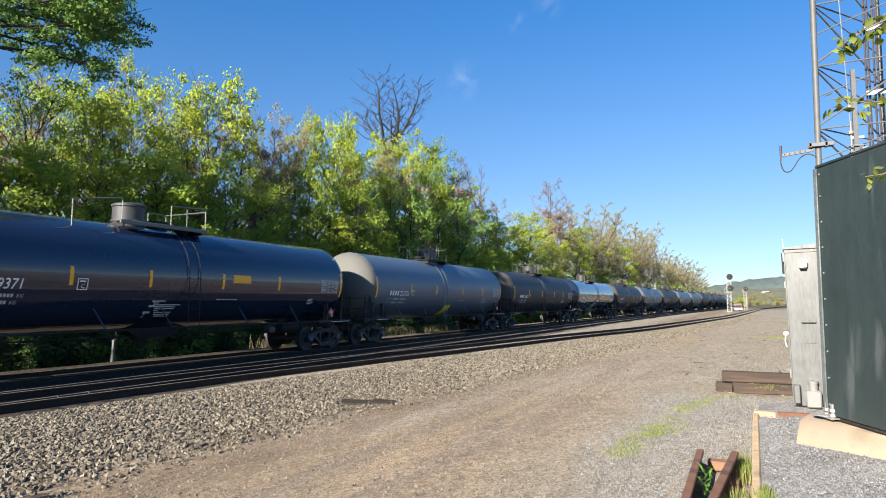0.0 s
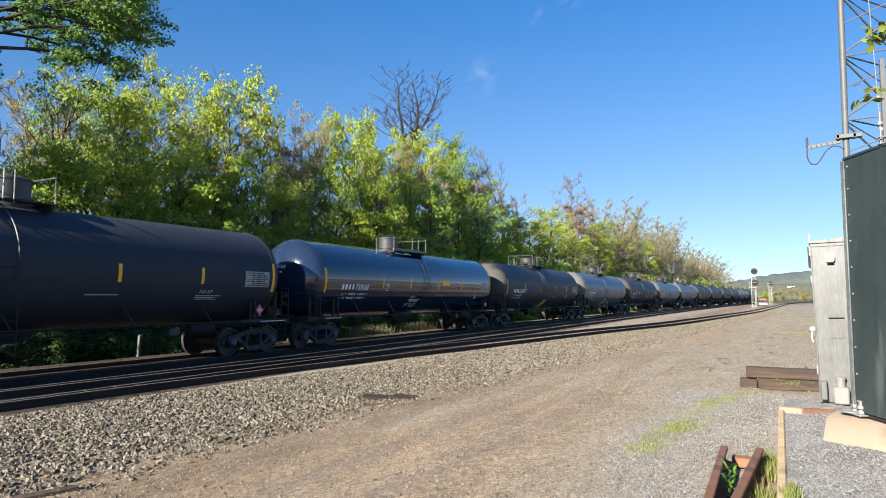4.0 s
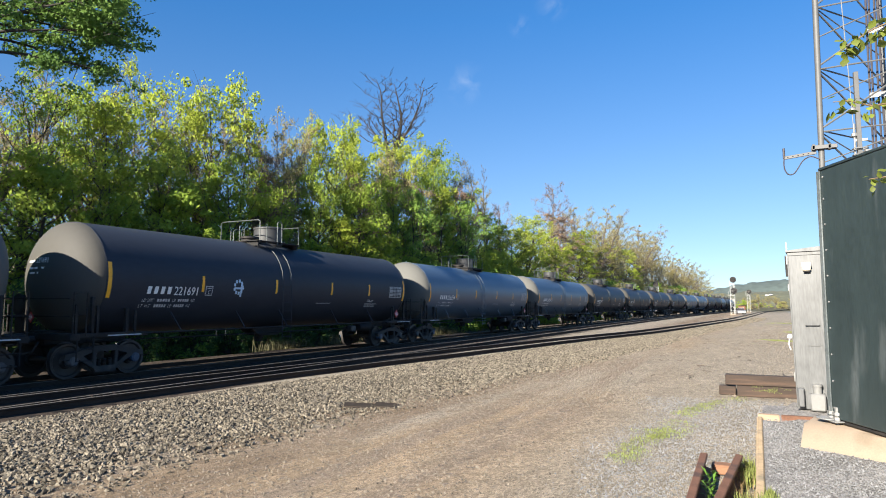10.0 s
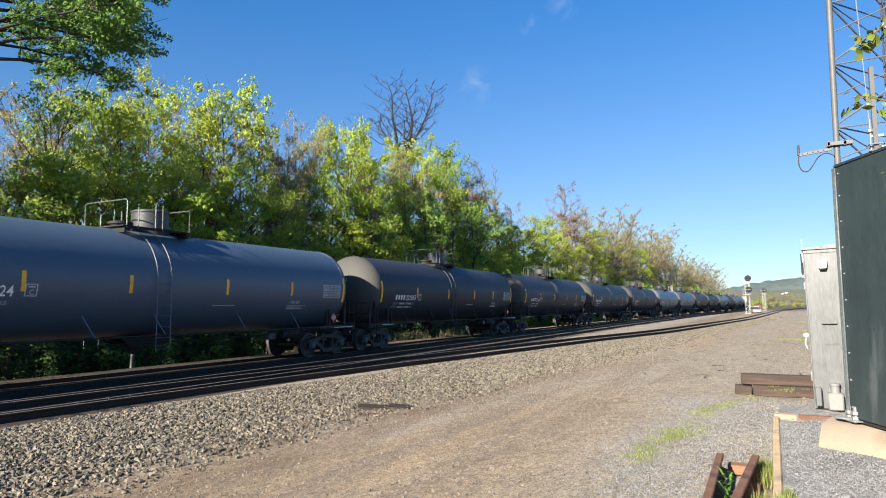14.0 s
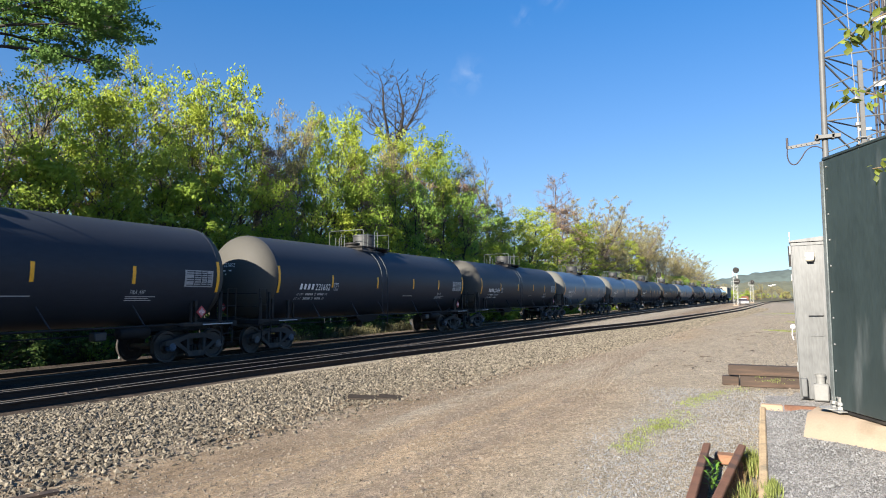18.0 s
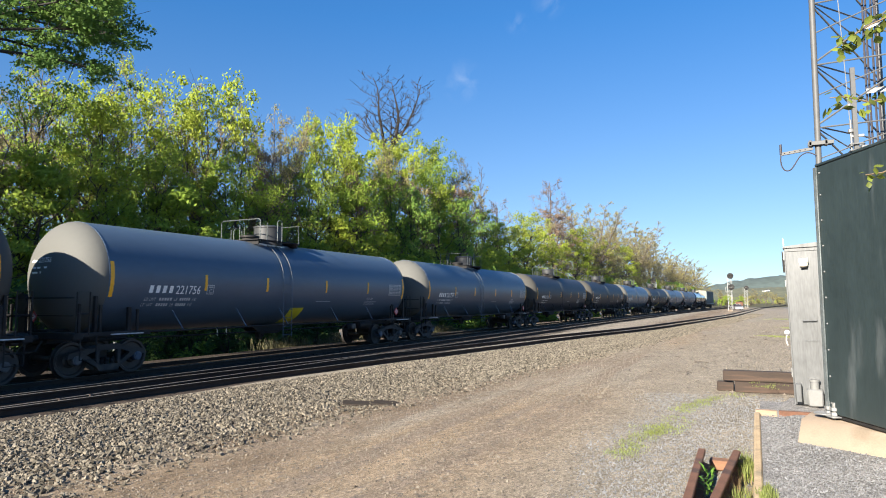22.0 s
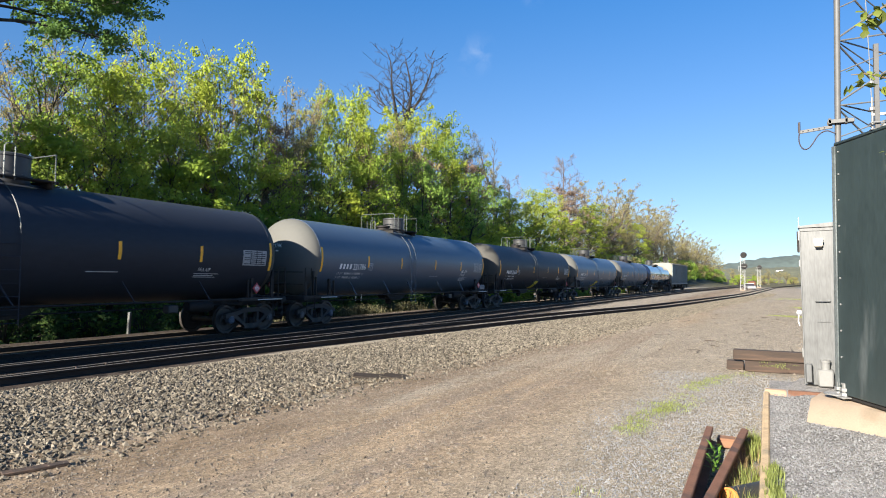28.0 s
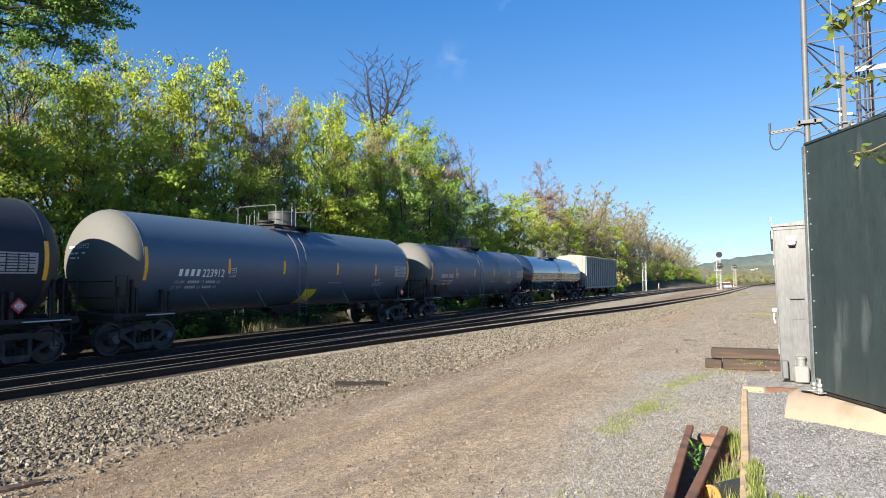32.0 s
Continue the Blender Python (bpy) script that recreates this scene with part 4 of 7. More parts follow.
    for row, words in ((0, ("LD LMT", 0.46, "LB", 0.40, "KG")), (1, ("LT  WT", 0.42, "LB", 0.38, "KG"))):
        y, z = -6.58 - 0.05 * row, 1.83 - 0.16 * row
        for w in words:
            if isinstance(w, str):
                part("load_stencil", [side_text(w, 0.125, y, z, slant=0.15, squeeze=0.9)], M_DIMWHITE, car)
                y += 0.075 * len(w) + 0.06
            else:
                for k in range(5):
                    part("stencil_bar", [decal(y + w * k / 5, y + w * (k + 0.72) / 5, z + 0.005, z + 0.085, n=1)], M_DIMWHITE, car)
                y += w + 0.05
    if gloss:
        part("test_stencil", [decal(-1.15 + 0.04 * i, -1.15 + 0.04 * i + w, 1.74 - 0.055 * i, 1.768 - 0.055 * i, n=1) for i, w in enumerate((0.45, 0.2, 0.95, 0.75, 0.7, 0.15, 0.6, 0.55, 0.5))] + [decal(-1.2, -1.0, 1.58, 1.64, n=1), decal(-1.28, -1.05, 1.40, 1.46, n=1), decal(-1.22, -1.18, 1.28, 1.42, n=2)], M_DIMWHITE, car)
        part("test_stencil", [decal(5.8, 5.8 + w, 1.82 - 0.055 * i, 1.85 - 0.055 * i, n=1) for i, w in enumerate((0.3, 0.25, 0.35, 0.3))], M_DIMWHITE, car)
    else:
        part("test_stencil", [side_text("FRA AIP", 0.16, 4.70, 1.86, slant=0.15, squeeze=0.85)] + [decal(4.6, 4.6 + w, 1.78 - 0.05 * i, 1.80 - 0.05 * i, n=1) for i, w in enumerate((0.95, 0.75, 0.85))], M_DIMWHITE, car)
    part("stencil_rule", [decal(1.2, 2.1, 1.80, 1.82, n=1)], M_DIMWHITE, car)
    q = -3.50 if gloss else -4.40
    part("stencil_square", [decal(q, q + 0.28, 2.03, 2.05, n=1), decal(q, q + 0.28, 2.30, 2.32, n=1), decal(q, q + 0.02, 2.03, 2.32, n=2), decal(q + 0.26, q + 0.28, 2.03, 2.32, n=2), decal(q + 0.06, q + 0.22, 2.235, 2.265, n=1), side_text("C", 0.17, q + 0.09, 2.07)], M_WHITE if gloss else M_DIMWHITE, car)
    if patch:
        part("painted_patch", [decal(-0.12, 0.62, 1.02, 1.57)], M_PATCH, car, "yellow painted rectangle")
    placard(car, Matrix.Translation((1.52, 7.1, 1.33)) @ Matrix.Scale(0.9, 4))
    placard(car, Matrix.Translation((-0.1, -8.66, 1.42)) @ Matrix.Rotation(-math.pi / 2, 4, "Z") @ Matrix.Scale(0.7, 4))
    part("sill_stencil", [cbox(1.485, 1.49, 7.2, 8.4, 0.93, 0.96, 0.001)], M_DIMWHITE, car)
    part("sill_stencil", [cbox(1.485, 1.49, -7.6, -6.6, 0.93, 0.96, 0.001)], M_DIMWHITE, car)
    return car


def mark_bars(car, y, z, h, mark_mat, w=0.19):
    """The owner's four-character mark as plain upright bars."""
    for i in range(4):
        a = y + i * (w + 0.07)
        part("owner_mark", [decal(a, a + w * 0.8, z + 0.02, z + h - 0.02, lean=0.12, n=2)], mark_mat, car)


def numbered(car, number, dim=False, gloss=False):
    m = M_WHITE if not dim else M_DIMWHITE
    shift = 0.0 if gloss else 0.14
    mark_bars(car, -6.62 + shift, 2.03, 0.25, m, 0.155)
    part("car_number", [side_text(number, 0.35, -5.71 + shift, 2.03, squeeze=0.86, slant=0.16 if gloss else 0.04, bold=0.003)], m, car, "white stencilled car number")
    v, f = text_geo(number, 0.2)
    part("end_number", [([head_point(-0.30 + p[0] * 0.9, 2.84 + p[1]) for p in v], f)] + [([head_point(x, z) for x, z in ((a, b), (a + w, b), (a + w, b + 0.05), (a, b + 0.05))], [(0, 1, 2, 3)]) for a, b, w in ((-0.70, 2.86, 0.32), (-0.60, 2.68, 0.2), (-0.35, 2.68, 0.45), (-0.60, 2.55, 0.3), (-0.20, 2.55, 0.06))], M_WHITE, car)


PLAIN = "tank car painted matte black, sunlit round end"
CAR_LIST = [   # paint, number, yellow patch
    ("gloss", "739371", 0), ("grey", "221721", 1), ("black", "221612", 0), ("gloss", "739368", 0), ("black", "221693", 1), ("grey", "226391", 1),
    ("black", "221691", 0), ("grey", "226354", 0), ("grey", "221724", 0), ("black", "221665", 0), ("black", "221664", 0), ("black", "221602", 0),
    ("black", "221654", 0), ("grey", "221756", 1), ("grey", "221737", 0), ("black", "221657", 0), ("black", "221667", 0), ("grey", "221786", 0),
    ("black", "221678", 1), ("grey", "223912", 1), ("rusty", "34003", 0), ("gloss", "739360", 0)]
PAINTS = {"black": (M_BLACK, "matte black tank car with yellow reflective strips"), "grey": (M_GREY, "slate grey tank car with yellow reflective strips"),
          "gloss": (M_GLOSS, "glossy black tank car reflecting the sky"), "rusty": (M_RUSTY, "weathered grey tank car with a rusty end")}
BUILT, CARS = {}, []


def car_pose(front):
    """A car whose leading coupler is at distance 'front' along the line."""
    y = front + HALF
    k = bend(y + 5) - bend(y - 5)
    return Matrix.Translation((TRAIN_X + bend(y), y, 0)) @ Matrix.Rotation(-math.atan(k / 10), 4, "Z")


def travelled(t):
    return 10.348 * t + 0.00801 * t * t - 0.03


def build_train():
    for i, (paint, number, patch) in enumerate(CAR_LIST):
        CAP_MAT[0] = M_CAP if paint == "gloss" else M_GREYCAP
        key = (paint, patch)
        where = car_pose(4.58 + 18.2 * i)
        m, label = PAINTS[paint]
        if patch:
            label += " and a yellow patch"
        if key in BUILT:
            car = copy_thing(BUILT[key], where)
        else:
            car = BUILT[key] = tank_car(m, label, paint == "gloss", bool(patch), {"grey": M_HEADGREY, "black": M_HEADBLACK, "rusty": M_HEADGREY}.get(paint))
            car.matrix_basis = where
        CARS.append(car)
    for car, (paint, number, patch) in zip(CARS, CAR_LIST):
        numbered(car, number, paint == "rusty", paint == "gloss")
        if number == "221786":
            bpy.data.objects.remove(next(o for o in car.children if o.name.startswith("test_stencil")))
            part("test_stencil", [decal(4.74, 4.74 + w, 1.74 - 0.05 * i, 1.76 - 0.05 * i, n=1) for i, w in enumerate((0.95, 0.75, 0.85, 0.6))], M_DIMWHITE, car)
            part("standard_stencil", [side_text("AAR ST-470", 0.2, 4.80, 2.02, slant=0.2, squeeze=0.72, lift=0.008), side_text("FRA AIP", 0.2, 4.78, 1.84, slant=0.2, squeeze=0.78, lift=0.008)], M_WHITE, car)
            part("valve_box", [cbox(1.16, 1.50, 7.32, 8.06, 1.06, 1.34, 0.03)], M_RUSTY, car, "blue-grey steel box on the end platform")
        if number == "221691":
            ring = [decal(-3.05 + 0.18 * math.cos(a) - 0.03, -3.05 + 0.18 * math.cos(a) + 0.05, 2.32 + 0.2 * math.sin(a) - 0.05, 2.32 + 0.2 * math.sin(a) + 0.05, 0.006, n=2) for a in [k * 0.7 for k in range(9)]]
            part("graffiti", ring + [decal(-2.95, -2.87, 2.0, 2.5, 0.007), decal(-3.2, -2.8, 2.25, 2.31, 0.007, n=2)], mat("pale_blue_spray_paint", (0.45, 0.58, 0.70), 0.5), car, "pale blue spray-painted tag")
    CARS.append(hopper_car(car_pose(4.58 + 18.2 * len(CARS))))


def hopper_car(where):
    """The last car: a ribbed covered hopper of pale blue-grey with a cream roof."""
    CAP_MAT[0] = M_GREYCAP
    pale = mat("pale_blue_grey_car_paint", (0.17, 0.20, 0.20), 0.6, vary=0.12, scale=1.0, fine=12, bump=0.05, dark=(0.13, 0.12, 0.105), stain=0.15)
    cream = mat("cream_roof_paint", (0.24, 0.22, 0.18), 0.65, vary=0.12, scale=1.0)
    car = thing("hopper_car", "pale blue-grey ribbed covered hopper with a cream end and roof", "hopper car", m=where, group="tank train")
    body = part("body", [cbox(-1.52, 1.52, -8.0, 8.0, 1.15, 4.35, 0.04)], pale, car)
    for s in (-1, 1):
        for i in range(17):
            y = -7.9 + 15.8 * i / 16
            part("rib", [cbox(min(s * 1.52, s * 1.62), max(s * 1.52, s * 1.62), y - 0.06, y + 0.06, 1.15, 4.32, 0.015)], pale, body)
        part("top_chord", [cbox(min(s * 1.5, s * 1.66), max(s * 1.5, s * 1.66), -8.05, 8.05, 4.28, 4.42, 0.02)], cream, car)
        part("side_sill", [cbox(min(s * 1.45, s * 1.64), max(s * 1.45, s * 1.64), -8.2, 8.2, 1.0, 1.2, 0.02)], pale, car)
        part("end_panel", [cbox(-1.5, 1.5, min(s * 8.0, s * 8.06), max(s * 8.0, s * 8.06), 1.3, 4.36, 0.02)] + [cbox(x - 0.04, x + 0.04, min(s * 8.05, s * 8.12), max(s * 8.05, s * 8.12), 1.3, 4.36, 0.01) for x in (-1.2, -0.4, 0.4, 1.2)], cream, car, "cream end with upright stiffeners")
    part("roof", [prism([(-1.6, 4.36), (-1.2, 4.50), (0, 4.58), (1.2, 4.50), (1.6, 4.36)], -8.05, 8.05, "y")], cream, car)
    part("walkway", [cbox(-0.35, 0.35, -8.1, 8.1, 4.64, 4.69, 0.01)] + [cbox(-0.3, 0.3, y, y + 0.06, 4.5, 4.65, 0.01) for y in range(-7, 8, 2)], cream, car)
    for y in (-5.2, -1.7, 1.7, 5.2):
        part("outlet_bay", [prism([(y - 1.6, 1.15), (y + 1.6, 1.15), (y + 0.4, 0.55), (y - 0.4, 0.55)], -1.2, 1.2)], M_FRAME, car)
    for s in (-1, 1):
        end_gear(car, s)
        truck_parts(car, s * 7.2)
    return car


build_train()


# ---- the corner with the equipment shelter, cabinet, mast and scrap ----
def build_pad():
    asphalt = mat("coarse_grey_asphalt", (0.235, 0.222, 0.208), 0.95, vary=0.3, scale=2.0, fine=60, bump=0.9, bump_dist=0.02, dark=(0.19, 0.18, 0.17), stain=0.25, grit=((38, 0.35), (90, 0.3)), spec=0.15, stretch=(1, 0.62, 1))
    v, f = [], []
    xs = [0.0 + 0.22 * i for i in range(28)]
    ys = [2.0 + 0.25 * i for i in range(43)]
    for y in ys:
        for x in xs:
            far = min(1.0, max(0.0, ((10.2 if x < 0.42 else 12.2) - y) / 0.3))
            v.append((x, y, 0.20 + 0.012 * noise.noise((x * 3, y * 3, 2)) - 0.18 * (1 - far)))
    n = len(xs)
    f = [(j * n + i, j * n + i + 1, (j + 1) * n + i + 1, (j + 1) * n + i) for j in range(len(ys) - 1) for i in range(n - 1)]
    base = [(p[0], p[1], -0.2) for p in v]
    single("pavement", merge([(v, f), cbox(0.0, 6.0, 2.0, 10.0, -0.3, 0.1, 0.02), cbox(0.47, 6.0, 10.0, 12.0, -0.3, 0.1, 0.02)]), asphalt, "raised grey asphalt pad beside the gravel lot", kind="structure", smooth=60)
    kerb = thing("kerb", "weathered tan concrete kerb along the pad", "kerb")
    rng = random.Random(3)
    for i in range(3):
        y0 = 2.2 + i * 2.6
        n = 14
        v = []
        for j in range(n + 1):
            y = y0 + 2.594 * j / n
            a, b = -0.075 + 0.006 * noise.noise((y * 5, 0, 0)), -0.003
            z = 0.208 + 0.006 * noise.noise((y * 4, 3, 0))
            v += [(a - 0.01, y, -0.25), (a, y, z - 0.015), (a + 0.015, y, z), (b - 0.012, y, z), (b, y, z - 0.012), (b, y, -0.25)]
        f = [(j * 6 + k, j * 6 + (k + 1) % 6, j * 6 + 6 + (k + 1) % 6, j * 6 + 6 + k) for j in range(n) for k in range(6)] + [(5, 4, 3, 2, 1, 0), tuple(n * 6 + k for k in range(6))]
        part("kerb_stone", [(v, f)], M_CURB, kerb)
    single("wooden_block", cbox(-0.06, 0.21, 10.02, 10.14, 0.02, 0.235, 0.012), mat("pale_sawn_wood", (0.34, 0.23, 0.15), 0.8, vary=0.2, scale=5, fine=40, stretch=(0.4, 3, 3)), "pale sawn timber block at the kerb's end", "wood block")
    single("angle_bar", [cbox(0.23, 1.12, 10.06, 10.14, 0.20, 0.235, 0.008), cbox(0.23, 1.12, 10.055, 10.07, 0.12, 0.225, 0.004)], M_RUST, "rusty angle iron lying along the pad's end", "steel bar")


build_pad()


def local(origin, u):
    """A frame with x along u (level) and z up."""
    u = Vector((u[0], u[1], 0)).normalized()
    w = Vector((-u.y, u.x, 0))
    return Matrix(((u.x, w.x, 0, origin[0]), (u.y, w.y, 0, origin[1]), (0, 0, 1, origin[2]), (0, 0, 0, 1)))


def sloped(low, high, z0, z1, z2):
    """A block with upright foot and sloping flanks."""
    n = len(low)
    v = [(x, y, z0) for x, y in low] + [(x, y, z1) for x, y in low] + [(x, y, z2) for x, y in high]
    f = [(k * n + i, k * n + (i + 1) % n, k * n + n + (i + 1) % n, k * n + n + i) for k in (0, 1) for i in range(n)]
    return v, f + [tuple(2 * n + i for i in range(n)), tuple(range(n))[::-1]]


def build_shelter():
    plinth = single("plinth", sloped([(0.36, 8.12), (0.75, 7.90), (1.08, 7.70), (2.4, 6.4), (4.2, 6.0), (4.6, 9.4), (0.5, 9.1)], [(0.42, 8.42), (0.82, 8.16), (1.16, 7.80), (2.45, 6.5), (4.2, 6.1), (4.55, 9.35), (0.58, 9.05)], 0.05, 0.20, 0.41), M_CONCRETE, "pale concrete plinth under the steel shelter", "plinth")
    m = local((0.70, 8.62, 0.47), (0.44, -0.89))
    sh = thing("equipment_shelter", "dark green-grey sheet steel equipment shelter on a concrete plinth", "equipment shelter", m=m)
    part("wall", [cbox(0.0, 1.55, 0.0, 0.05, 0.0, 2.86, 0.006)], M_PANEL, sh)
    part("wall", [cbox(1.556, 3.6, 0.0, 0.05, 0.0, 2.86, 0.006)], M_PANEL, sh)
    part("wall", [cbox(0.0, 0.05, 0.052, 2.2, 0.0, 2.86, 0.006)], M_PANEL, sh)
    part("wall", [cbox(3.55, 3.6, 0.052, 2.2, 0.0, 2.86, 0.006)], M_PANEL, sh)
    part("wall", [cbox(0.0, 3.6, 2.202, 2.25, 0.0, 2.86, 0.006)], M_PANEL, sh)
    part("roof", [cbox(-0.004, 3.604, -0.004, 2.26, 2.862, 2.90, 0.01)], M_PANEL, sh)
    part("floor_frame", [cbox(0.02, 3.58, 0.02, 2.2, -0.05, -0.004, 0.01)], M_FRAME, sh)
    part("corner_flange", [cbox(-0.012, 0.045, -0.018, -0.002, 0.0, 2.86, 0.004), cbox(-0.018, -0.002, -0.018, 0.06, 0.0, 2.86, 0.004)], M_STRIP, sh, "worn painted corner strip")
    for z in (0.12, 0.42, 0.72, 1.02, 1.32, 1.62, 1.92, 2.22, 2.52, 2.78):
        part("bolt", [moved(lathe([(0.012, 0.0), (0.012, 0.006), (0.007, 0.011), (0.0, 0.012)], 8), Matrix.Translation((0.085, -0.001, z)) @ Matrix.Rotation(math.pi / 2, 4, "X"))], M_GALV, sh)
    # anchor foot: plate, stud, nut and washer
    part("anchor_foot", [cbox(-0.09, 0.22, -0.08, 0.10, -0.03, -0.015, 0.004), *[tube([(x, 0.0, -0.06), (x, 0.0, 0.13)], 0.022, 8) for x in (0.02, 0.12)],
                         *[moved(lathe([(0.045, a), (0.045, a + 0.035)], 6), Matrix.Translation((x, 0.0, 0))) for x in (0.02, 0.12) for a in (-0.012, 0.04)],
                         moved(lathe([(0.12, -0.014), (0.12, -0.004), (0.03, 0.01)], 16), Matrix.Translation((0.0, -0.03, 0)))], M_GALV, sh, "galvanised anchor plate and studs")
    # bracket and channel post on the roof edge
    post = thing("antenna_post", "galvanised channel post clamped to the shelter's edge", "mounting post", m=Matrix.Translation((1.05, 8.02, 3.13)) @ Matrix.Rotation(0.15, 4, "Z"))
    part("channel", [cbox(-0.022, 0.022, -0.02, -0.015, 0.0, 1.16, 0.002), cbox(-0.022, -0.017, -0.014, 0.02, 0.0, 1.16, 0.002), cbox(0.017, 0.022, -0.014, 0.02, 0.0, 1.16, 0.002)], M_MAST, post)
    part("bracket", [cbox(0.02, 0.14, -0.09, -0.074, 0.16, 0.28, 0.004), cbox(0.02, 0.034, -0.09, 0.1, 0.16, 0.28, 0.004)], M_GALV, post, "white-galvanised angle bracket")
    for z in (0.24, 0.31):
        part("clamp", [tube([(-0.06, -0.04, z), (0.06, -0.04, z), (0.08, 0.0, z), (0.06, 0.04, z), (-0.06, 0.04, z), (-0.06, -0.04, z)], 0.008, 6)], M_GALV, post)
    whip = thing("whip_antenna", "thin white whip antenna with metal fittings", "antenna", m=Matrix.Translation((1.01, 8.03, 3.22)))
    part("rod", [tube([(0, 0, 0.3), (-0.02, 0, 1.0), (-0.10, 0, 3.2)], 0.005, 6)], M_GALV, whip)
    part("fitting", [tube([(0, 0, 0.0), (0, 0, 0.5)], 0.011, 8), moved(lathe([(0.0, 0.34), (0.03, 0.36), (0.03, 0.39), (0.0, 0.41)], 8), Matrix.Identity(4)), moved(lathe([(0.0, 0.62), (0.028, 0.64), (0.028, 0.67), (0.0, 0.69)], 8), Matrix.Identity(4))], M_GALV, whip)
    for z in (0.04, 0.30):
        part("mounting_arm", [cbox(-0.01, 0.12, -0.01, 0.01, z, z + 0.03, 0.003)], M_GALV, whip)


build_shelter()


def build_cabinet():
    m = Matrix.Translation((0.475, 10.95, 0.21)) @ Matrix.Rotation(radians(-1.2), 4, "Y") @ Matrix.Rotation(radians(-4), 4, "Z")
    c = thing("signal_cabinet", "tall bare aluminium signal equipment cabinet on the pad", "cabinet", m=m)
    part("body", [cbox(0, 0.80, 0, 0.62, 0.0, 2.34, 0.012)], M_ALU, c)
    part("roof", [prism([(-0.02, 2.345), (0.82, 2.345), (0.82, 2.37), (0.4, 2.41), (-0.02, 2.37)], -0.02, 0.64, "y")], M_ALU, c)
    part("front_lip", [cbox(0.0, 0.80, -0.012, -0.002, 2.29, 2.335, 0.003), cbox(-0.006, 0.012, -0.012, -0.001, 0.0, 2.3, 0.003)], M_ALU, c)
    lamp = part("hooded_lamp", [cbox(0.19, 0.30, -0.07, -0.002, 2.05, 2.12, 0.015), prism([(-0.002, 2.12), (-0.08, 2.11), (-0.08, 2.13), (-0.04, 2.16), (-0.002, 2.18)], 0.185, 0.305)], mat("cream_lamp_hood", (0.62, 0.56, 0.45), 0.5, vary=0.1), c, "cream hooded vent")
    part("lens", [cbox(0.20, 0.29, -0.065, -0.02, 2.03, 2.048, 0.006)], M_FRAME, lamp)
    part("handle", [tube([(0.18, -0.004, 1.24), (0.18, -0.03, 1.24), (0.36, -0.03, 1.24), (0.36, -0.004, 1.24)], 0.009, 6)], M_ALU, c)
    part("nameplate", [cbox(0.19, 0.36, -0.008, -0.001, 0.93, 0.95, 0.002)], M_ALU, c)
    for z, h in ((2.16, 0.14), (1.76, 0.10), (0.40, 0.14)):
        part("hinge", [cbox(-0.022, -0.001, 0.03, 0.06, z, z + h, 0.004)], M_GALV, c)
    part("socket", [cbox(-0.08, -0.002, 0.06, 0.14, 1.03, 1.10, 0.02), tube([(-0.05, 0.1, 1.04), (-0.06, 0.08, 0.94), (-0.04, 0.06, 0.87)], 0.009, 6)], M_DIMWHITE, c, "white outdoor socket with a short lead")
    part("aerial", [tube([(-0.01, 0.2, 2.34), (-0.012, 0.2, 2.52)], 0.006, 6)], M_WHITE, c)
    part("latch_bracket", [cbox(-0.04, -0.001, 0.1, 0.16, 1.98, 2.3, 0.004)], M_FRAME, c)
    meter = part("junction_box", [cbox(0.17, 0.37, -0.16, -0.004, 0.0, 0.25, 0.02), tube([(0.27, -0.08, 0.25), (0.27, -0.08, 0.35)], 0.06, 14), tube([(0.27, -0.08, 0.35), (0.27, -0.08, 0.385)], 0.07, 14)], mat("pale_cast_box", (0.17, 0.17, 0.165), 0.6, vary=0.1), c, "pale cast junction box")
    part("side_box", [cbox(0.02, 0.10, -0.12, -0.004, 0.05, 0.32, 0.01)], M_ALU, meter)
    part("side_box", [cbox(0.40, 0.45, -0.12, -0.004, 0.04, 0.30, 0.01)], M_ALU, meter)


build_cabinet()


def rounded(pts, times=2):
    """Corners cut again and again into a smooth bend."""
    pts = [Vector(p) for p in pts]
    for _ in range(times):
        out = [pts[0]]
        for a, b in zip(pts, pts[1:]):
            out += [a.lerp(b, 0.25), a.lerp(b, 0.75)]
        pts = out + [pts[-1]]
    return pts


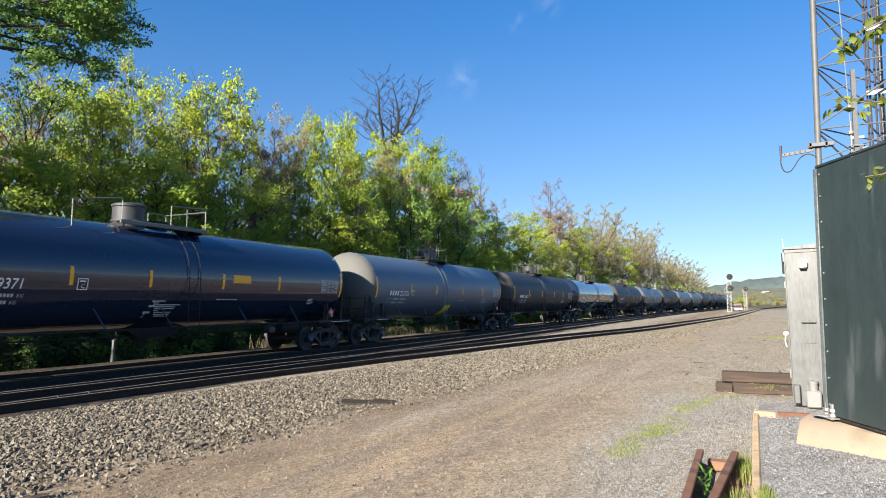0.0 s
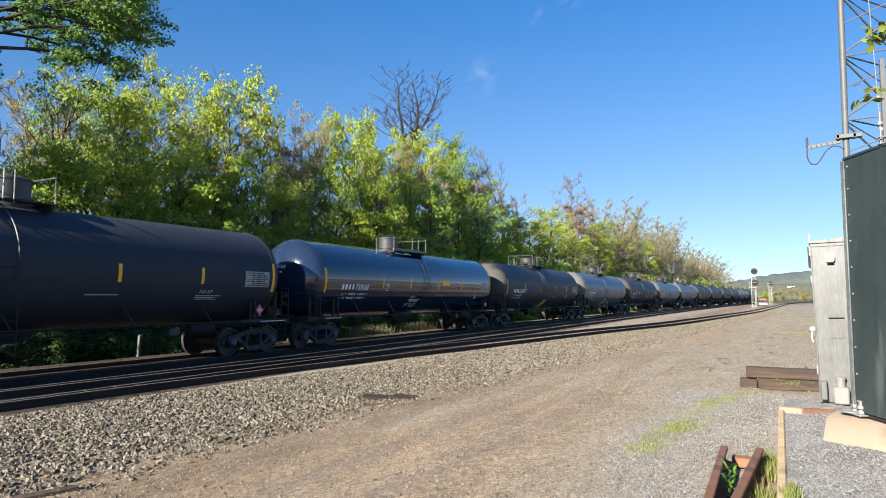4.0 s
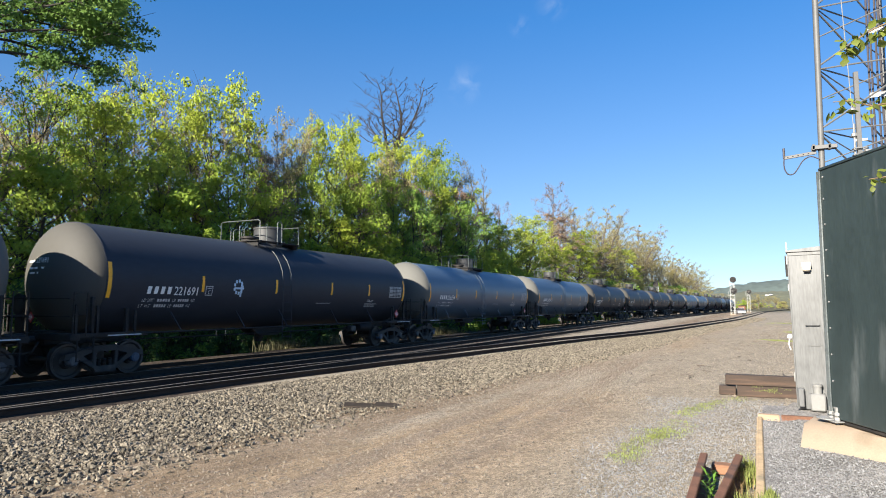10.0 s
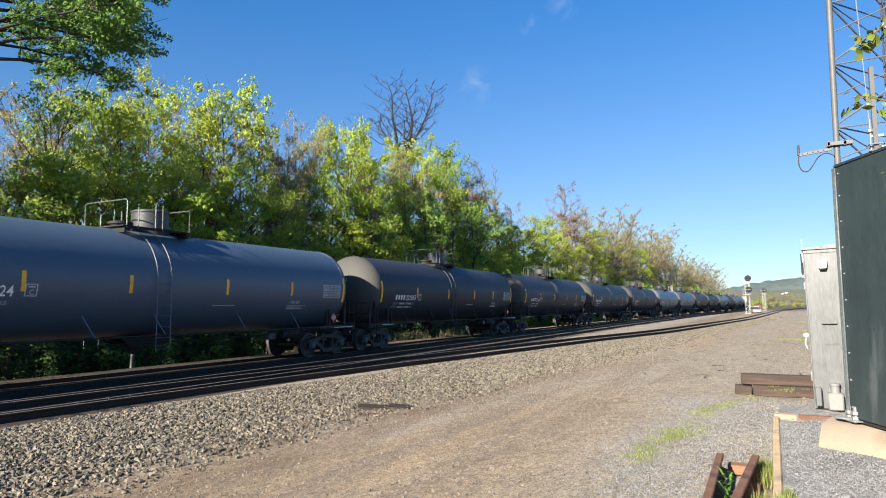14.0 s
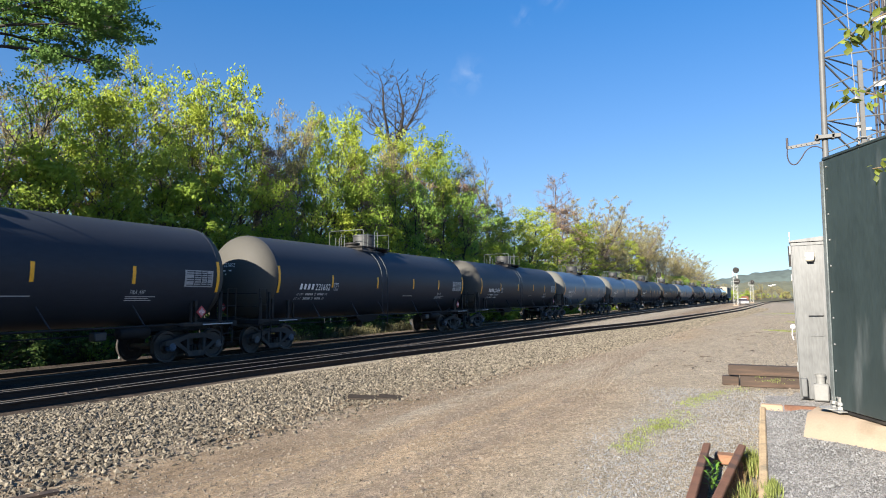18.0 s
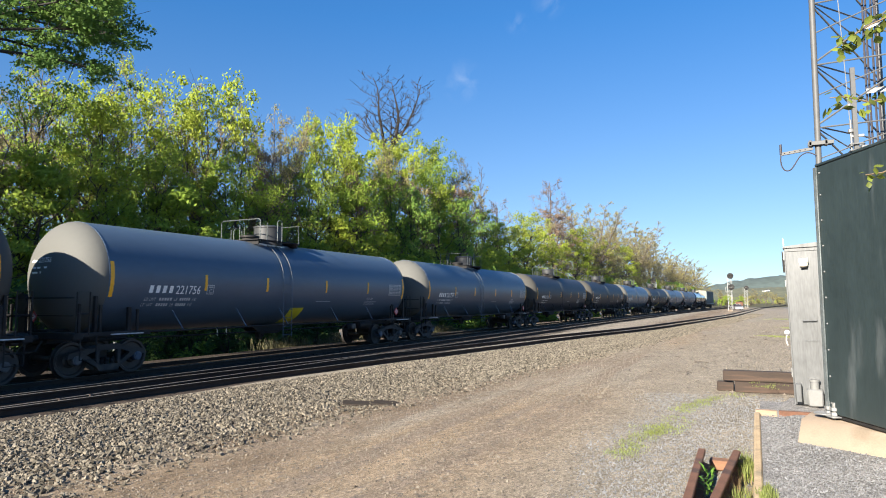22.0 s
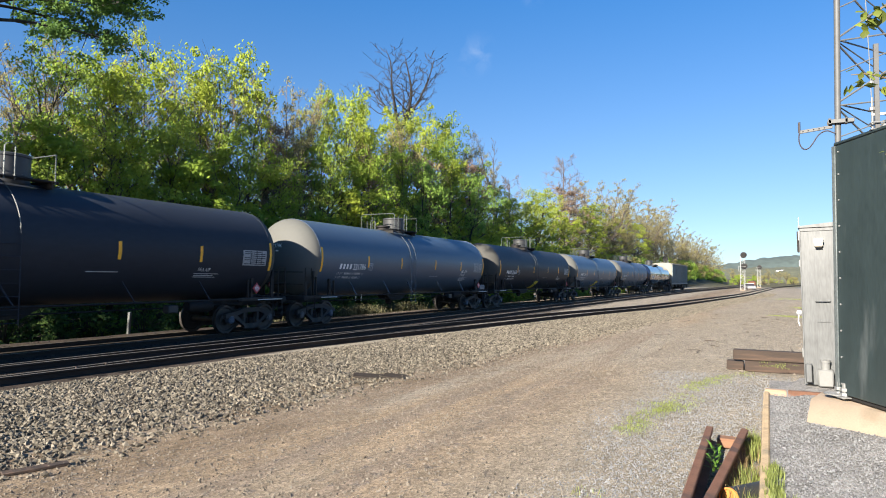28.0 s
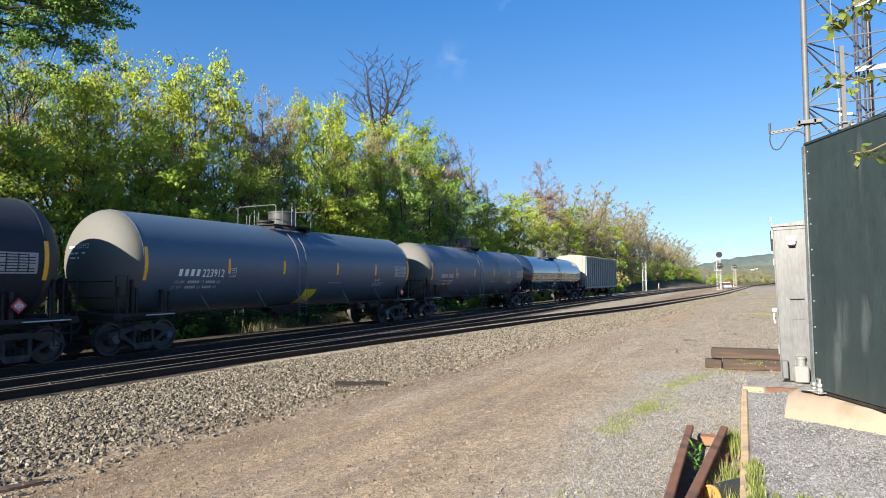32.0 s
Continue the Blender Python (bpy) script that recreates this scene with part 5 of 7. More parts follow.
def build_mast():
    t = thing("lattice_mast", "galvanised three-legged steel lattice mast behind the shelter", "lattice mast")
    legs = [Vector((0.955, 11.05)), Vector((2.36, 11.05)), Vector((2.02, 12.45))]
    cen = sum(legs, Vector((0, 0))) / 3
    def at(i, z):
        k = 1 - 0.010 * (z - 4)
        p = cen + (legs[i] - cen) * k
        return Vector((p.x, p.y, z))
    for i in range(3):
        part("leg", [tube([at(i, z) for z in (0.1, 6, 12, 18)], 0.042, 12)], M_MAST, t)
    bay = 0.985
    for k in range(18):
        z = 0.45 + bay * k
        for i in range(3):
            j = (i + 1) % 3
            part("horizontal", [tube([at(i, z), at(j, z + 0.02)], 0.012, 6)], M_MAST, t)
            part("diagonal", [tube([at(i, z + 0.04), at(j, z + bay - 0.04)], 0.015, 6)], M_MAST, t)
            if i != 1:
                part("diagonal", [tube([at(i, z + 0.5), at(j, z + 0.98)], 0.010, 6)], M_MAST, t)
    cab = thing("feeder_cables", "bundle of dark coaxial cables climbing the mast", "cable")
    for i, x in enumerate((1.66, 1.70, 1.77, 1.82)):
        part("cable", [tube([(x + 0.012 * math.sin(z), 11.28 + 0.01 * i, z) for z in [0.2 + 0.9 * q for q in range(20)]], 0.016, 6)], M_CABLE, cab)
    for z in (3.86, 4.87, 5.87, 6.88):
        br = single("cable_bracket", [cbox(1.63, 2.20, 11.20, 11.21, z, z + 0.07, 0.003), cbox(1.63, 2.20, 11.20, 11.26, z + 0.072, z + 0.08, 0.003)]
                    + [tube([(x, 11.19, z + 0.035), (x, 11.2, z + 0.035)], 0.012, 6) for x in (1.68, 1.78, 1.88, 1.98, 2.08)], M_GALV, "galvanised perforated cable bracket on the mast", "bracket", group="cable brackets")
    arm = thing("side_antenna", "small perforated arm antenna clamped to the mast leg", "antenna", m=Matrix.Translation((0.96, 11.02, 4.14)))
    part("boom", [cbox(-0.52, -0.08, -0.012, 0.012, -0.085, -0.035, 0.004)], M_MAST, arm).rotation_euler = (0, radians(-6), 0)
    part("clamp", [cbox(-0.14, 0.20, -0.06, -0.04, -0.03, 0.03, 0.004), cbox(-0.14, 0.20, 0.04, 0.06, -0.03, 0.03, 0.004), cbox(-0.13, -0.09, -0.06, 0.06, -0.04, 0.05, 0.006), cbox(0.08, 0.12, -0.06, 0.06, -0.04, 0.04, 0.006)], M_MAST, arm)
    part("element", [tube([(-0.51, 0, -0.12), (-0.51, 0, 0.04)], 0.018, 10)], M_CABLE, arm, "short black element")
    for x in (-0.46, -0.39, -0.32, -0.25, -0.18):
        part("hole", [moved(lathe([(0.010, 0), (0.010, 0.002), (0.0, 0.002)], 8), Matrix.Translation((x, -0.0125, -0.06 + (x + 0.0) * 0.105)) @ Matrix.Rotation(math.pi / 2, 4, "X"))], M_FRAME, arm)
    part("lead", [tube(rounded([(-0.51, 0, -0.12), (-0.52, 0, -0.25), (-0.48, 0, -0.37), (-0.40, 0, -0.39), (-0.33, 0, -0.30), (-0.26, 0, -0.17), (-0.15, 0, -0.11), (-0.04, -0.02, -0.18)]), 0.010, 6)], M_CABLE, arm)


build_mast()


def rail_piece(name, p0, p1, label, roll=0.0):
    prof = [(-0.068, 0.0), (0.068, 0.0), (0.068, 0.014), (0.012, 0.032), (0.009, 0.118), (0.034, 0.128), (0.036, 0.160), (0.028, 0.168), (-0.028, 0.168), (-0.036, 0.160), (-0.034, 0.128), (-0.009, 0.118), (-0.012, 0.032), (-0.068, 0.014)]
    d = Vector(p1) - Vector(p0)
    m = local(p0, (d.x, d.y)) @ Matrix.Rotation(-math.atan2(d.z, math.hypot(d.x, d.y)), 4, "Y") @ Matrix.Rotation(roll, 4, "X")
    return single(name, prism(prof, 0, d.length, "x"), M_RUST, label, "rail", group="scrap rails", m=m)


def build_scrap():
    mat_anchor = mat("rusty_tan_clip", (0.085, 0.06, 0.045), 0.8, vary=0.3, scale=20)
    rail_piece("scrap_rail", (-0.56, 7.22, 0.06), (-0.52, 3.4, 0.03), "length of rusty scrap rail on the gravel")
    rail_piece("scrap_rail", (-0.25, 7.30, 0.06), (-0.50, 3.6, 0.03), "length of rusty scrap rail leaning on a block", -0.12)
    single("wood_offcut", cbox(-0.50, -0.17, 7.30, 7.46, 0.0, 0.10, 0.012), mat("reddish_split_wood", (0.20, 0.10, 0.055), 0.85, vary=0.3, scale=5, fine=40, stretch=(0.4, 3, 3)), "short reddish wood offcut under the scrap rails", "wood block")
    pipe = thing("drain_pipe", "short black corrugated drain pipe with an orange rim", "pipe", m=local((-0.28, 5.34, 0.085), (-0.6, -0.8)))
    part("barrel", [lathe([(0.085 + 0.008 * (i % 2), -0.5 + 0.025 * i) for i in range(21)] + [(0.078, 0.0), (0.078, -0.45)], 20, "x")], M_PIPE, pipe)
    part("rim", [lathe([(0.079, -0.02), (0.079, 0.004), (0.094, 0.004), (0.094, -0.012)], 20, "x")], M_ORANGE, pipe, "orange rim")
    for (x0, x1, y0, z0, h, tw) in ((-0.64, 1.6, 13.90, 0.21, 0.20, 1.2), (-0.76, -0.45, 13.98, 0.0, 0.18, 0.0), (-0.43, 1.5, 13.85, 0.0, 0.205, 0.3), (-0.2, 1.7, 14.2, 0.0, 0.205, 0)):
        o = single("timber", cbox(0, x1 - x0, -0.12, 0.12, 0.0, h, 0.015), M_OLDTIE, "old reddish-brown railway timber in a low stack", "timber", group="timber stack", m=Matrix.Translation((x0, y0 + 0.1, ground_z(x0, y0) + 0.005 + z0)) @ Matrix.Rotation(radians(tw), 4, "Z"))
    single("board", cbox(-0.07, 0.07, -0.32, 0.32, 0.0, 0.035, 0.006), M_OLDTIE, "dark weathered board lying at the ballast toe", "board", m=Matrix.Translation((-7.28, 4.3, ground_z(-7.28, 4.3) + 0.005)) @ Matrix.Rotation(-0.35, 4, "Z"))
    rng = random.Random(63)
    for y in (8.0, 8.65, 9.15):
        single("rail_anchor", [cbox(-0.05, 0.05, -0.03, 0.03, 0.0, 0.045, 0.012), cbox(-0.02, 0.03, -0.05, 0.05, 0.01, 0.06, 0.012)], mat_anchor, "rusty tan clip beside the rail head", "rail clip", group="rail clips", m=Matrix.Translation((-12.36, y, NEAR_Z - 0.05)) @ Matrix.Rotation(rng.uniform(-0.4, 0.4), 4, "Z"))
    twigs = []
    for _ in range(46):                        # broken sticks strewn over the lot
        y = rng.uniform(16, 52)
        x = rng.uniform(-4.8, 0.6)
        a, l = rng.uniform(0, 6.28), rng.uniform(0.12, 0.55)
        p = Vector((x, y, ground_z(x, y) + 0.02))
        twigs.append(tube([p, p + Vector((math.cos(a) * l * 0.5, math.sin(a) * l * 0.5, 0.02)), p + Vector((math.cos(a + 0.2) * l, math.sin(a + 0.2) * l, 0.0))], rng.uniform(0.008, 0.02), 5, 0.006))
    tagged(new("twig_litter", mesh("twig_litter", merge(twigs), mat("dark_stick_bark", (0.05, 0.037, 0.027), 0.9), 40)), "broken dark sticks strewn over the gravel", kind="stuff")
    steel = mat("dull_brown_plate_steel", (0.045, 0.037, 0.031), 0.9, vary=0.25, scale=5, spec=0.05)
    for x, y, r, w in ((-7.78, 11.7, -0.35, 0.72), (-7.26, 11.9, -0.45, 0.5)):
        single("steel_plate", cbox(-w / 2, w / 2, -0.19, 0.19, 0.0, 0.03, 0.005), steel, "flat brown steel plate lying at the ballast edge", "steel plate", group="loose plates", m=Matrix.Translation((x, y, ground_z(x, y) + 0.02)) @ Matrix.Rotation(r + 0.9, 4, "Z") @ Matrix.Rotation(0.07, 4, "Y") @ Matrix.Rotation(0.06, 4, "X"))
    for x, y, z in ((-11.69, 17.55, -0.33), (-11.51, 17.87, -0.33)):
        single("blue_scrap", [cbox(-0.12, 0.12, -0.03, 0.03, 0.0, 0.05, 0.01), cbox(-0.03, 0.05, -0.08, 0.06, 0.045, 0.07, 0.008)], M_BLUEJUNK, "small piece of blue plastic on the ballast", "scrap", group="blue scraps", m=Matrix.Translation((x, y, z)) @ Matrix.Rotation(1.2, 4, "Z"))
    single("blue_scrap", cbox(-0.05, 0.05, -0.04, 0.04, 0.0, 0.06, 0.01), mat("faded_blue_marker", (0.06, 0.09, 0.13), 0.6), "faded blue marker beside the rail", "scrap", m=Matrix.Translation((-13.2, 15.34, -0.30)))


build_scrap()


# ---- weeds and the hanging twig ----
def blades(spots, rng, hgt=(0.06, 0.2), wid=0.010, spread=0.06, per=14):
    v, f = [], []
    for x, y, z, k in spots:
        for _ in range(int(per * k)):
            a, r = rng.uniform(0, 6.28), spread * k * math.sqrt(rng.random())
            px, py = x + r * math.cos(a), y + r * math.sin(a)
            h = rng.uniform(*hgt) * k
            b = rng.uniform(0, 6.28)
            lx, ly = math.cos(b) * h * rng.uniform(0.1, 0.6), math.sin(b) * h * rng.uniform(0.1, 0.6)
            wx, wy = -math.sin(b) * wid, math.cos(b) * wid
            n = len(v)
            v += [(px - wx, py - wy, z), (px + wx, py + wy, z), (px + lx * 0.4 + wx * 0.8, py + ly * 0.4 + wy * 0.8, z + h * 0.6), (px + lx * 0.4 - wx * 0.8, py + ly * 0.4 - wy * 0.8, z + h * 0.6), (px + lx, py + ly, z + h)]
            f += [(n, n + 1, n + 2, n + 3), (n + 3, n + 2, n + 4)]
    return v, f


M_GRASS = mat("spring_grass", (0.185, 0.215, 0.055), 0.7, vary=0.2, scale=3, bump=0, island=0.45, trans=0.3)
M_WEED = mat("fresh_green_leaf", (0.11, 0.22, 0.03), 0.6, vary=0.2, scale=8, trans=0.35, obj_rand=0.25)
# trackside grass colour, dulled for the low light behind the train
M_SHADEGRASS = mat("shade_dulled_trackside_grass", (0.125, 0.115, 0.055), 0.8, vary=0.2, scale=3, bump=0, island=0.5, trans=0.2)
M_DRY = mat("dry_tan_grass", (0.28, 0.20, 0.095), 0.8, vary=0.2, scale=3, bump=0, island=0.4, trans=0.3)


def build_weeds():
    rng = random.Random(21)
    def strip(pts, n, w):
        out = []
        for _ in range(n):
            i = rng.randrange(len(pts) - 1)
            u = rng.random()
            x = pts[i][0] + (pts[i + 1][0] - pts[i][0]) * u + rng.gauss(0, w)
            y = pts[i][1] + (pts[i + 1][1] - pts[i][1]) * u + rng.gauss(0, w * 2)
            out.append((x, y, ground_z(x, y) + (0.0 if x < -0.1 else 0.2), rng.uniform(0.5, 1.1)))
        return out
    lot = strip([(-1.50, 7.8), (-1.48, 8.5), (-1.27, 9.4), (-1.06, 11.3), (-0.86, 12.6), (-0.58, 13.4), (0.4, 13.5)], 110, 0.10)
    lot += strip([(-1.50, 7.75), (-1.44, 8.0)], 14, 0.06) + strip([(-1.34, 9.1), (-1.2, 9.8)], 45, 0.12) + strip([(-1.54, 8.5), (-1.48, 8.7)], 8, 0.05) + strip([(-1.2, 11.0), (-1.1, 11.9)], 16, 0.08)
    lot += strip([(0.0, 33.6), (0.7, 32.8), (1.4, 31.9), (2.4, 31.5)], 170, 0.16) + strip([(1.6, 74), (3.4, 75)], 220, 0.7) + strip([(1.6, 48), (2.6, 50)], 70, 0.4)
    lot += [(-1.35, 5.3, -0.03, 1.2), (-1.3, 5.0, -0.03, 1.0)]
    v, f = blades(lot, rng, (0.015, 0.042), 0.004, 0.13, 22)
    tagged(new("weeds", mesh("weeds", (v, f), M_GRASS, 0)), "low tufts of spring grass across the gravel lot", kind="stuff")
    edge = [(-0.16 + rng.gauss(0, 0.05), y, 0.0, rng.uniform(0.8, 1.5)) for y in [4.6 + 0.08 * i for i in range(40)] if not 6.2 < y < 6.9]
    edge += [(0.03 + rng.gauss(0, 0.03), 3.6 + 0.03 * i, 0.2, 0.6) for i in range(80)]
    edge += [(rng.uniform(0.1, 1.5), 5.1 + rng.gauss(0, 0.04), 0.2, 0.5) for i in range(30)]
    v, f = blades(edge, rng, (0.05, 0.15), 0.0035, 0.06, 30)
    tagged(new("kerb_weeds", mesh("kerb_weeds", (v, f), M_GRASS, 0)), "green and yellow weeds along the kerb", kind="stuff")
    dry = [(-0.22 + rng.gauss(0, 0.06), 4.8 + 2.7 * rng.random(), 0.0, rng.uniform(0.8, 1.4)) for _ in range(50)]
    v, f = blades(dry, rng, (0.08, 0.20), 0.003, 0.06, 4)
    tagged(new("dry_weeds", mesh("dry_weeds", (v, f), M_DRY, 0)), "dry tan grass stalks beside the kerb", kind="stuff")
    tan = [(-20.8 + rng.gauss(0, 0.4), 24 + 50 * rng.random(), -0.6, rng.uniform(1.0, 2.0)) for _ in range(350)]
    for y0, n in ((29.4, 120), (34.6, 90), (24.0, 40), (41.0, 90)):
        tan += [(-20.5 + rng.gauss(0, 0.35), y0 + rng.gauss(0, 0.9), -0.58, rng.uniform(1.6, 3.0)) for _ in range(n)]
    v, f = blades(tan, rng, (0.12, 0.32), 0.012, 0.12, 9)
    tagged(new("trackside_grass", mesh("trackside_grass", (v, f), M_SHADEGRASS, 0)), "tall dry grass along the far side of the railway", kind="stuff")
    # leafy weed between the scrap rails
    weed = thing("leafy_weed", "bright green leafy weed growing between scrap rails", "weed", m=Matrix.Translation((-0.43, 6.15, 0.0)))
    for i in range(40):
        a, tilt, l = i * 2.4, 0.4 + 0.5 * rng.random(), rng.uniform(0.07, 0.13)
        z = 0.04 + 0.006 * i
        geo = ([(0, 0, 0), (l * 0.5, -0.012, 0.01), (l, 0, -0.015), (l * 0.5, 0.012, 0.01)], [(0, 1, 2, 3)])
        part("leaf", [moved(geo, Matrix.Translation((0.03 * math.cos(i), 0.06 * math.sin(i * 1.7), z)) @ Matrix.Rotation(a, 4, "Z") @ Matrix.Rotation(-tilt, 4, "Y"))], M_WEED, weed)


build_weeds()


def build_twigs():
    """Vine shoots hanging into the picture near the camera."""
    leafm = mat("young_vine_leaf", (0.17, 0.205, 0.035), 0.5, vary=0.2, scale=20, fine=120, bump=0.1, obj_rand=0.45, trans=0.45)
    stem = mat("vine_stem", (0.16, 0.11, 0.06), 0.7)
    outline = [(0, 0), (0.25, -0.20), (0.5, -0.34), (0.72, -0.24), (1.0, 0.0), (0.72, 0.24), (0.5, 0.34), (0.25, 0.20)]
    v = [(0.5, 0, 0.05)] + [(x, y, -0.05 * abs(y) * 3 - (0.08 if x > 0.9 else 0)) for x, y in outline]
    f = [(0, i + 1, (i + 1) % 8 + 1) for i in range(8)]
    leaf = mesh("leaf", (v, f), leafm, 180)
    rng = random.Random(8)
    eye = Vector((0, 0, 1.75))
    right, up, ahead = Vector((0.896, 0.444, 0)), Vector((0.039, -0.078, 0.996)), Vector((-0.442, 0.893, 0.087))
    def spot(a, b, d):
        return eye + (ahead + right * a + up * b) * d
    vine = thing("vine", "climbing vine with young yellow-green leaves hanging over the pad", "vine")
    root = [Vector((1.55, 2.1, 0.2)), Vector((1.6, 2.15, 1.2)), Vector((1.45, 2.2, 2.2)), Vector((1.2, 2.25, 2.8))]
    part("main_stem", [tube(root, 0.02, 6, 0.01)], stem, vine)
    for pts, n in (([(0.82, 0.400), (0.73, 0.372), (0.68, 0.350), (0.648, 0.330), (0.636, 0.318)], 64), ([(0.80, 0.225), (0.72, 0.234), (0.675, 0.228), (0.64, 0.236), (0.615, 0.234)], 40), ([(0.80, 0.122), (0.73, 0.130), (0.70, 0.116), (0.672, 0.112)], 26)):
        way = [spot(a, b, 2.1) for a, b in pts]
        part("shoot", [tube([root[-1], root[-1].lerp(way[0], 0.6) + Vector((0, 0, 0.05)), *way], 0.006, 5, 0.0015)], stem, vine)
        for i in range(n):
            u = (i + rng.random()) / n * (len(way) - 1)
            k = min(int(u), len(way) - 2)
            p = way[k].lerp(way[k + 1], u - k)
            o = new("leaf", leaf)
            o.parent = vine
            s = rng.uniform(0.022, 0.045)
            o.matrix_basis = Matrix.Translation(p + Vector((rng.uniform(-0.025, 0.025), rng.uniform(-0.025, 0.025), rng.uniform(-0.035, 0.025)))) @ Euler((rng.uniform(-0.9, 0.9), rng.uniform(-0.2, 1.2), rng.uniform(0, 6.28))).to_matrix().to_4x4() @ Matrix.Scale(s, 4)


build_twigs()


# ---- signals, vehicle and distance ----
def lattice_signal(x, y, z, h, heads, label, landing=True):
    s = thing("signal_mast", label, "railway signal", m=Matrix.Translation((x, y, z)), group="railway signals")
    white = M_LATTICE
    part("base", [cbox(-0.5, 0.5, -0.5, 0.5, -0.2, 0.25, 0.04)], M_CONCRETE, s)
    for dx, dy in ((-0.34, -0.34), (0.34, -0.34), (0.34, 0.34), (-0.34, 0.34)):
        part("leg", [tube([(dx, dy, 0.2), (dx, dy, h)], 0.04, 6)], white, s)
    n = int(h / 0.75)
    for i in range(n):
        a, b = 0.3 + i * 0.75, 1.05 + i * 0.75
        part("brace", [tube([(-0.34, -0.34, a), (0.34, -0.34, b)], 0.024, 5), tube([(-0.34, -0.34, b), (0.34, -0.34, b)], 0.024, 5), tube([(0.34, -0.34, a), (0.34, 0.34, b)], 0.024, 5)], white, s)
    part("ladder", [tube([(0.5, d, 0.2), (0.5, d, h)], 0.025, 5) for d in (-0.2, 0.2)] + [tube([(0.5, -0.2, 0.4 + 0.35 * i), (0.5, 0.2, 0.4 + 0.35 * i)], 0.018, 5) for i in range(int(h / 0.35))], white, s)
    for hx, hz in heads:
        part("signal_head", [moved(lathe([(0.62, -0.05), (0.62, 0.0), (0.1, 0.02), (0.0, 0.02)], 20, "y"), Matrix.Translation((hx, -0.5, hz))),
                             *[moved(lathe([(0.13, -0.3), (0.13, 0.0), (0.11, 0.0), (0.11, -0.34)], 10, "y"), Matrix.Translation((hx + 0.3 * math.cos(a), -0.55, hz + 0.3 * math.sin(a)))) for a in (0.5, 2.6, 4.7)]], M_FRAME, s, "round black signal head")
    if not landing:
        return s
    part("head_platform", [cbox(-0.7, 0.7, -0.8, 0.4, heads[-1][1] - 1.0, heads[-1][1] - 0.94, 0.01), tube([(-0.7, -0.8, heads[-1][1] - 0.95), (-0.7, -0.8, heads[-1][1])], 0.025, 5), tube([(-0.7, -0.8, heads[-1][1]), (0.7, -0.8, heads[-1][1])], 0.025, 5)], white, s)
    return s


lattice_signal(-4.66, 143, -0.35, 7.4, ((0.25, 7.3), (0.35, 5.0)), "white lattice railway signal with two round black heads")
lattice_signal(-2.4, 206, -0.35, 6.2, ((0.2, 6.0),), "white lattice railway signal beyond the lot")
lattice_signal(-20.3, 149, -0.75, 6.8, ((-0.1, 7.2),), "white lattice railway signal at the foot of the wood", False)


def far_vehicle():
    c = thing("parked_car", "small white car parked beside the railway", "car", m=Matrix.Translation((-3.7, 160, -0.33)) @ Matrix.Rotation(0.2, 4, "Z"))
    part("body", [prism([(-2.1, 0.35), (-2.15, 0.8), (-1.2, 0.95), (1.7, 0.95), (2.1, 0.8), (2.1, 0.35)], -0.85, 0.85)], mat("silver_white_car_paint", (0.28, 0.29, 0.30), 0.35, vary=0.05, coat=0.5), c)
    part("cabin", [prism([(-1.1, 0.95), (-0.5, 1.42), (1.0, 1.42), (1.5, 0.95)], -0.72, 0.72)], M_CABLE, c, "dark glazed cabin")
    part("roof", [prism([(-0.5, 1.43), (-0.4, 1.48), (0.9, 1.48), (1.0, 1.43)], -0.7, 0.7)], M_WHITE, c)
    for y in (-1.3, 1.3):
        for x in (-0.8, 0.8):
            part("wheel", [moved(lathe([(0.2, -0.1), (0.32, -0.1), (0.33, 0.0), (0.32, 0.1), (0.2, 0.1)], 14, "x"), Matrix.Translation((x, y, 0.33)))], M_CABLE, c)
    part("headlight", [cbox(-0.7, -0.4, -2.17, -2.12, 0.62, 0.74, 0.01), cbox(0.4, 0.7, -2.17, -2.12, 0.62, 0.74, 0.01)], M_GALV, c)


far_vehicle()
hut = thing("rusty_wagon", "rust-brown old wagon standing beyond the signal", "wagon", m=Matrix.Translation((-4.4, 216, -0.3)))
part("body", [cbox(-1.0, 1.0, -2.2, 2.2, 0.6, 1.9, 0.05)], M_RUST, hut)
part("roof", [prism([(-1.1, 1.9), (0, 2.1), (1.1, 1.9)], -2.3, 2.3, "y")], M_FRAME, hut)
part("underframe", [cbox(-0.95, 0.95, -2.1, 2.1, 0.0, 0.6, 0.05)], M_FRAME, hut)
# white post, base colour dimmed to carry the train's shade
single("marker_post", cbox(-0.05, 0.05, -0.05, 0.05, -0.2, 0.85, 0.015), mat("shade_dimmed_white_post", (0.13, 0.135, 0.13), 0.7), "short white marker post beside the track", "post", m=Matrix.Translation((-19.9, 14.75, -0.42)) @ Matrix.Rotation(0.05, 4, "Y"))
single("marker_post", cbox(-0.08, 0.08, -0.08, 0.08, -0.2, 1.5, 0.015), mat("tan_post", (0.42, 0.30, 0.22), 0.7), "short tan post beside the track", "post", m=Matrix.Translation((-20.2, 175, -0.5)))


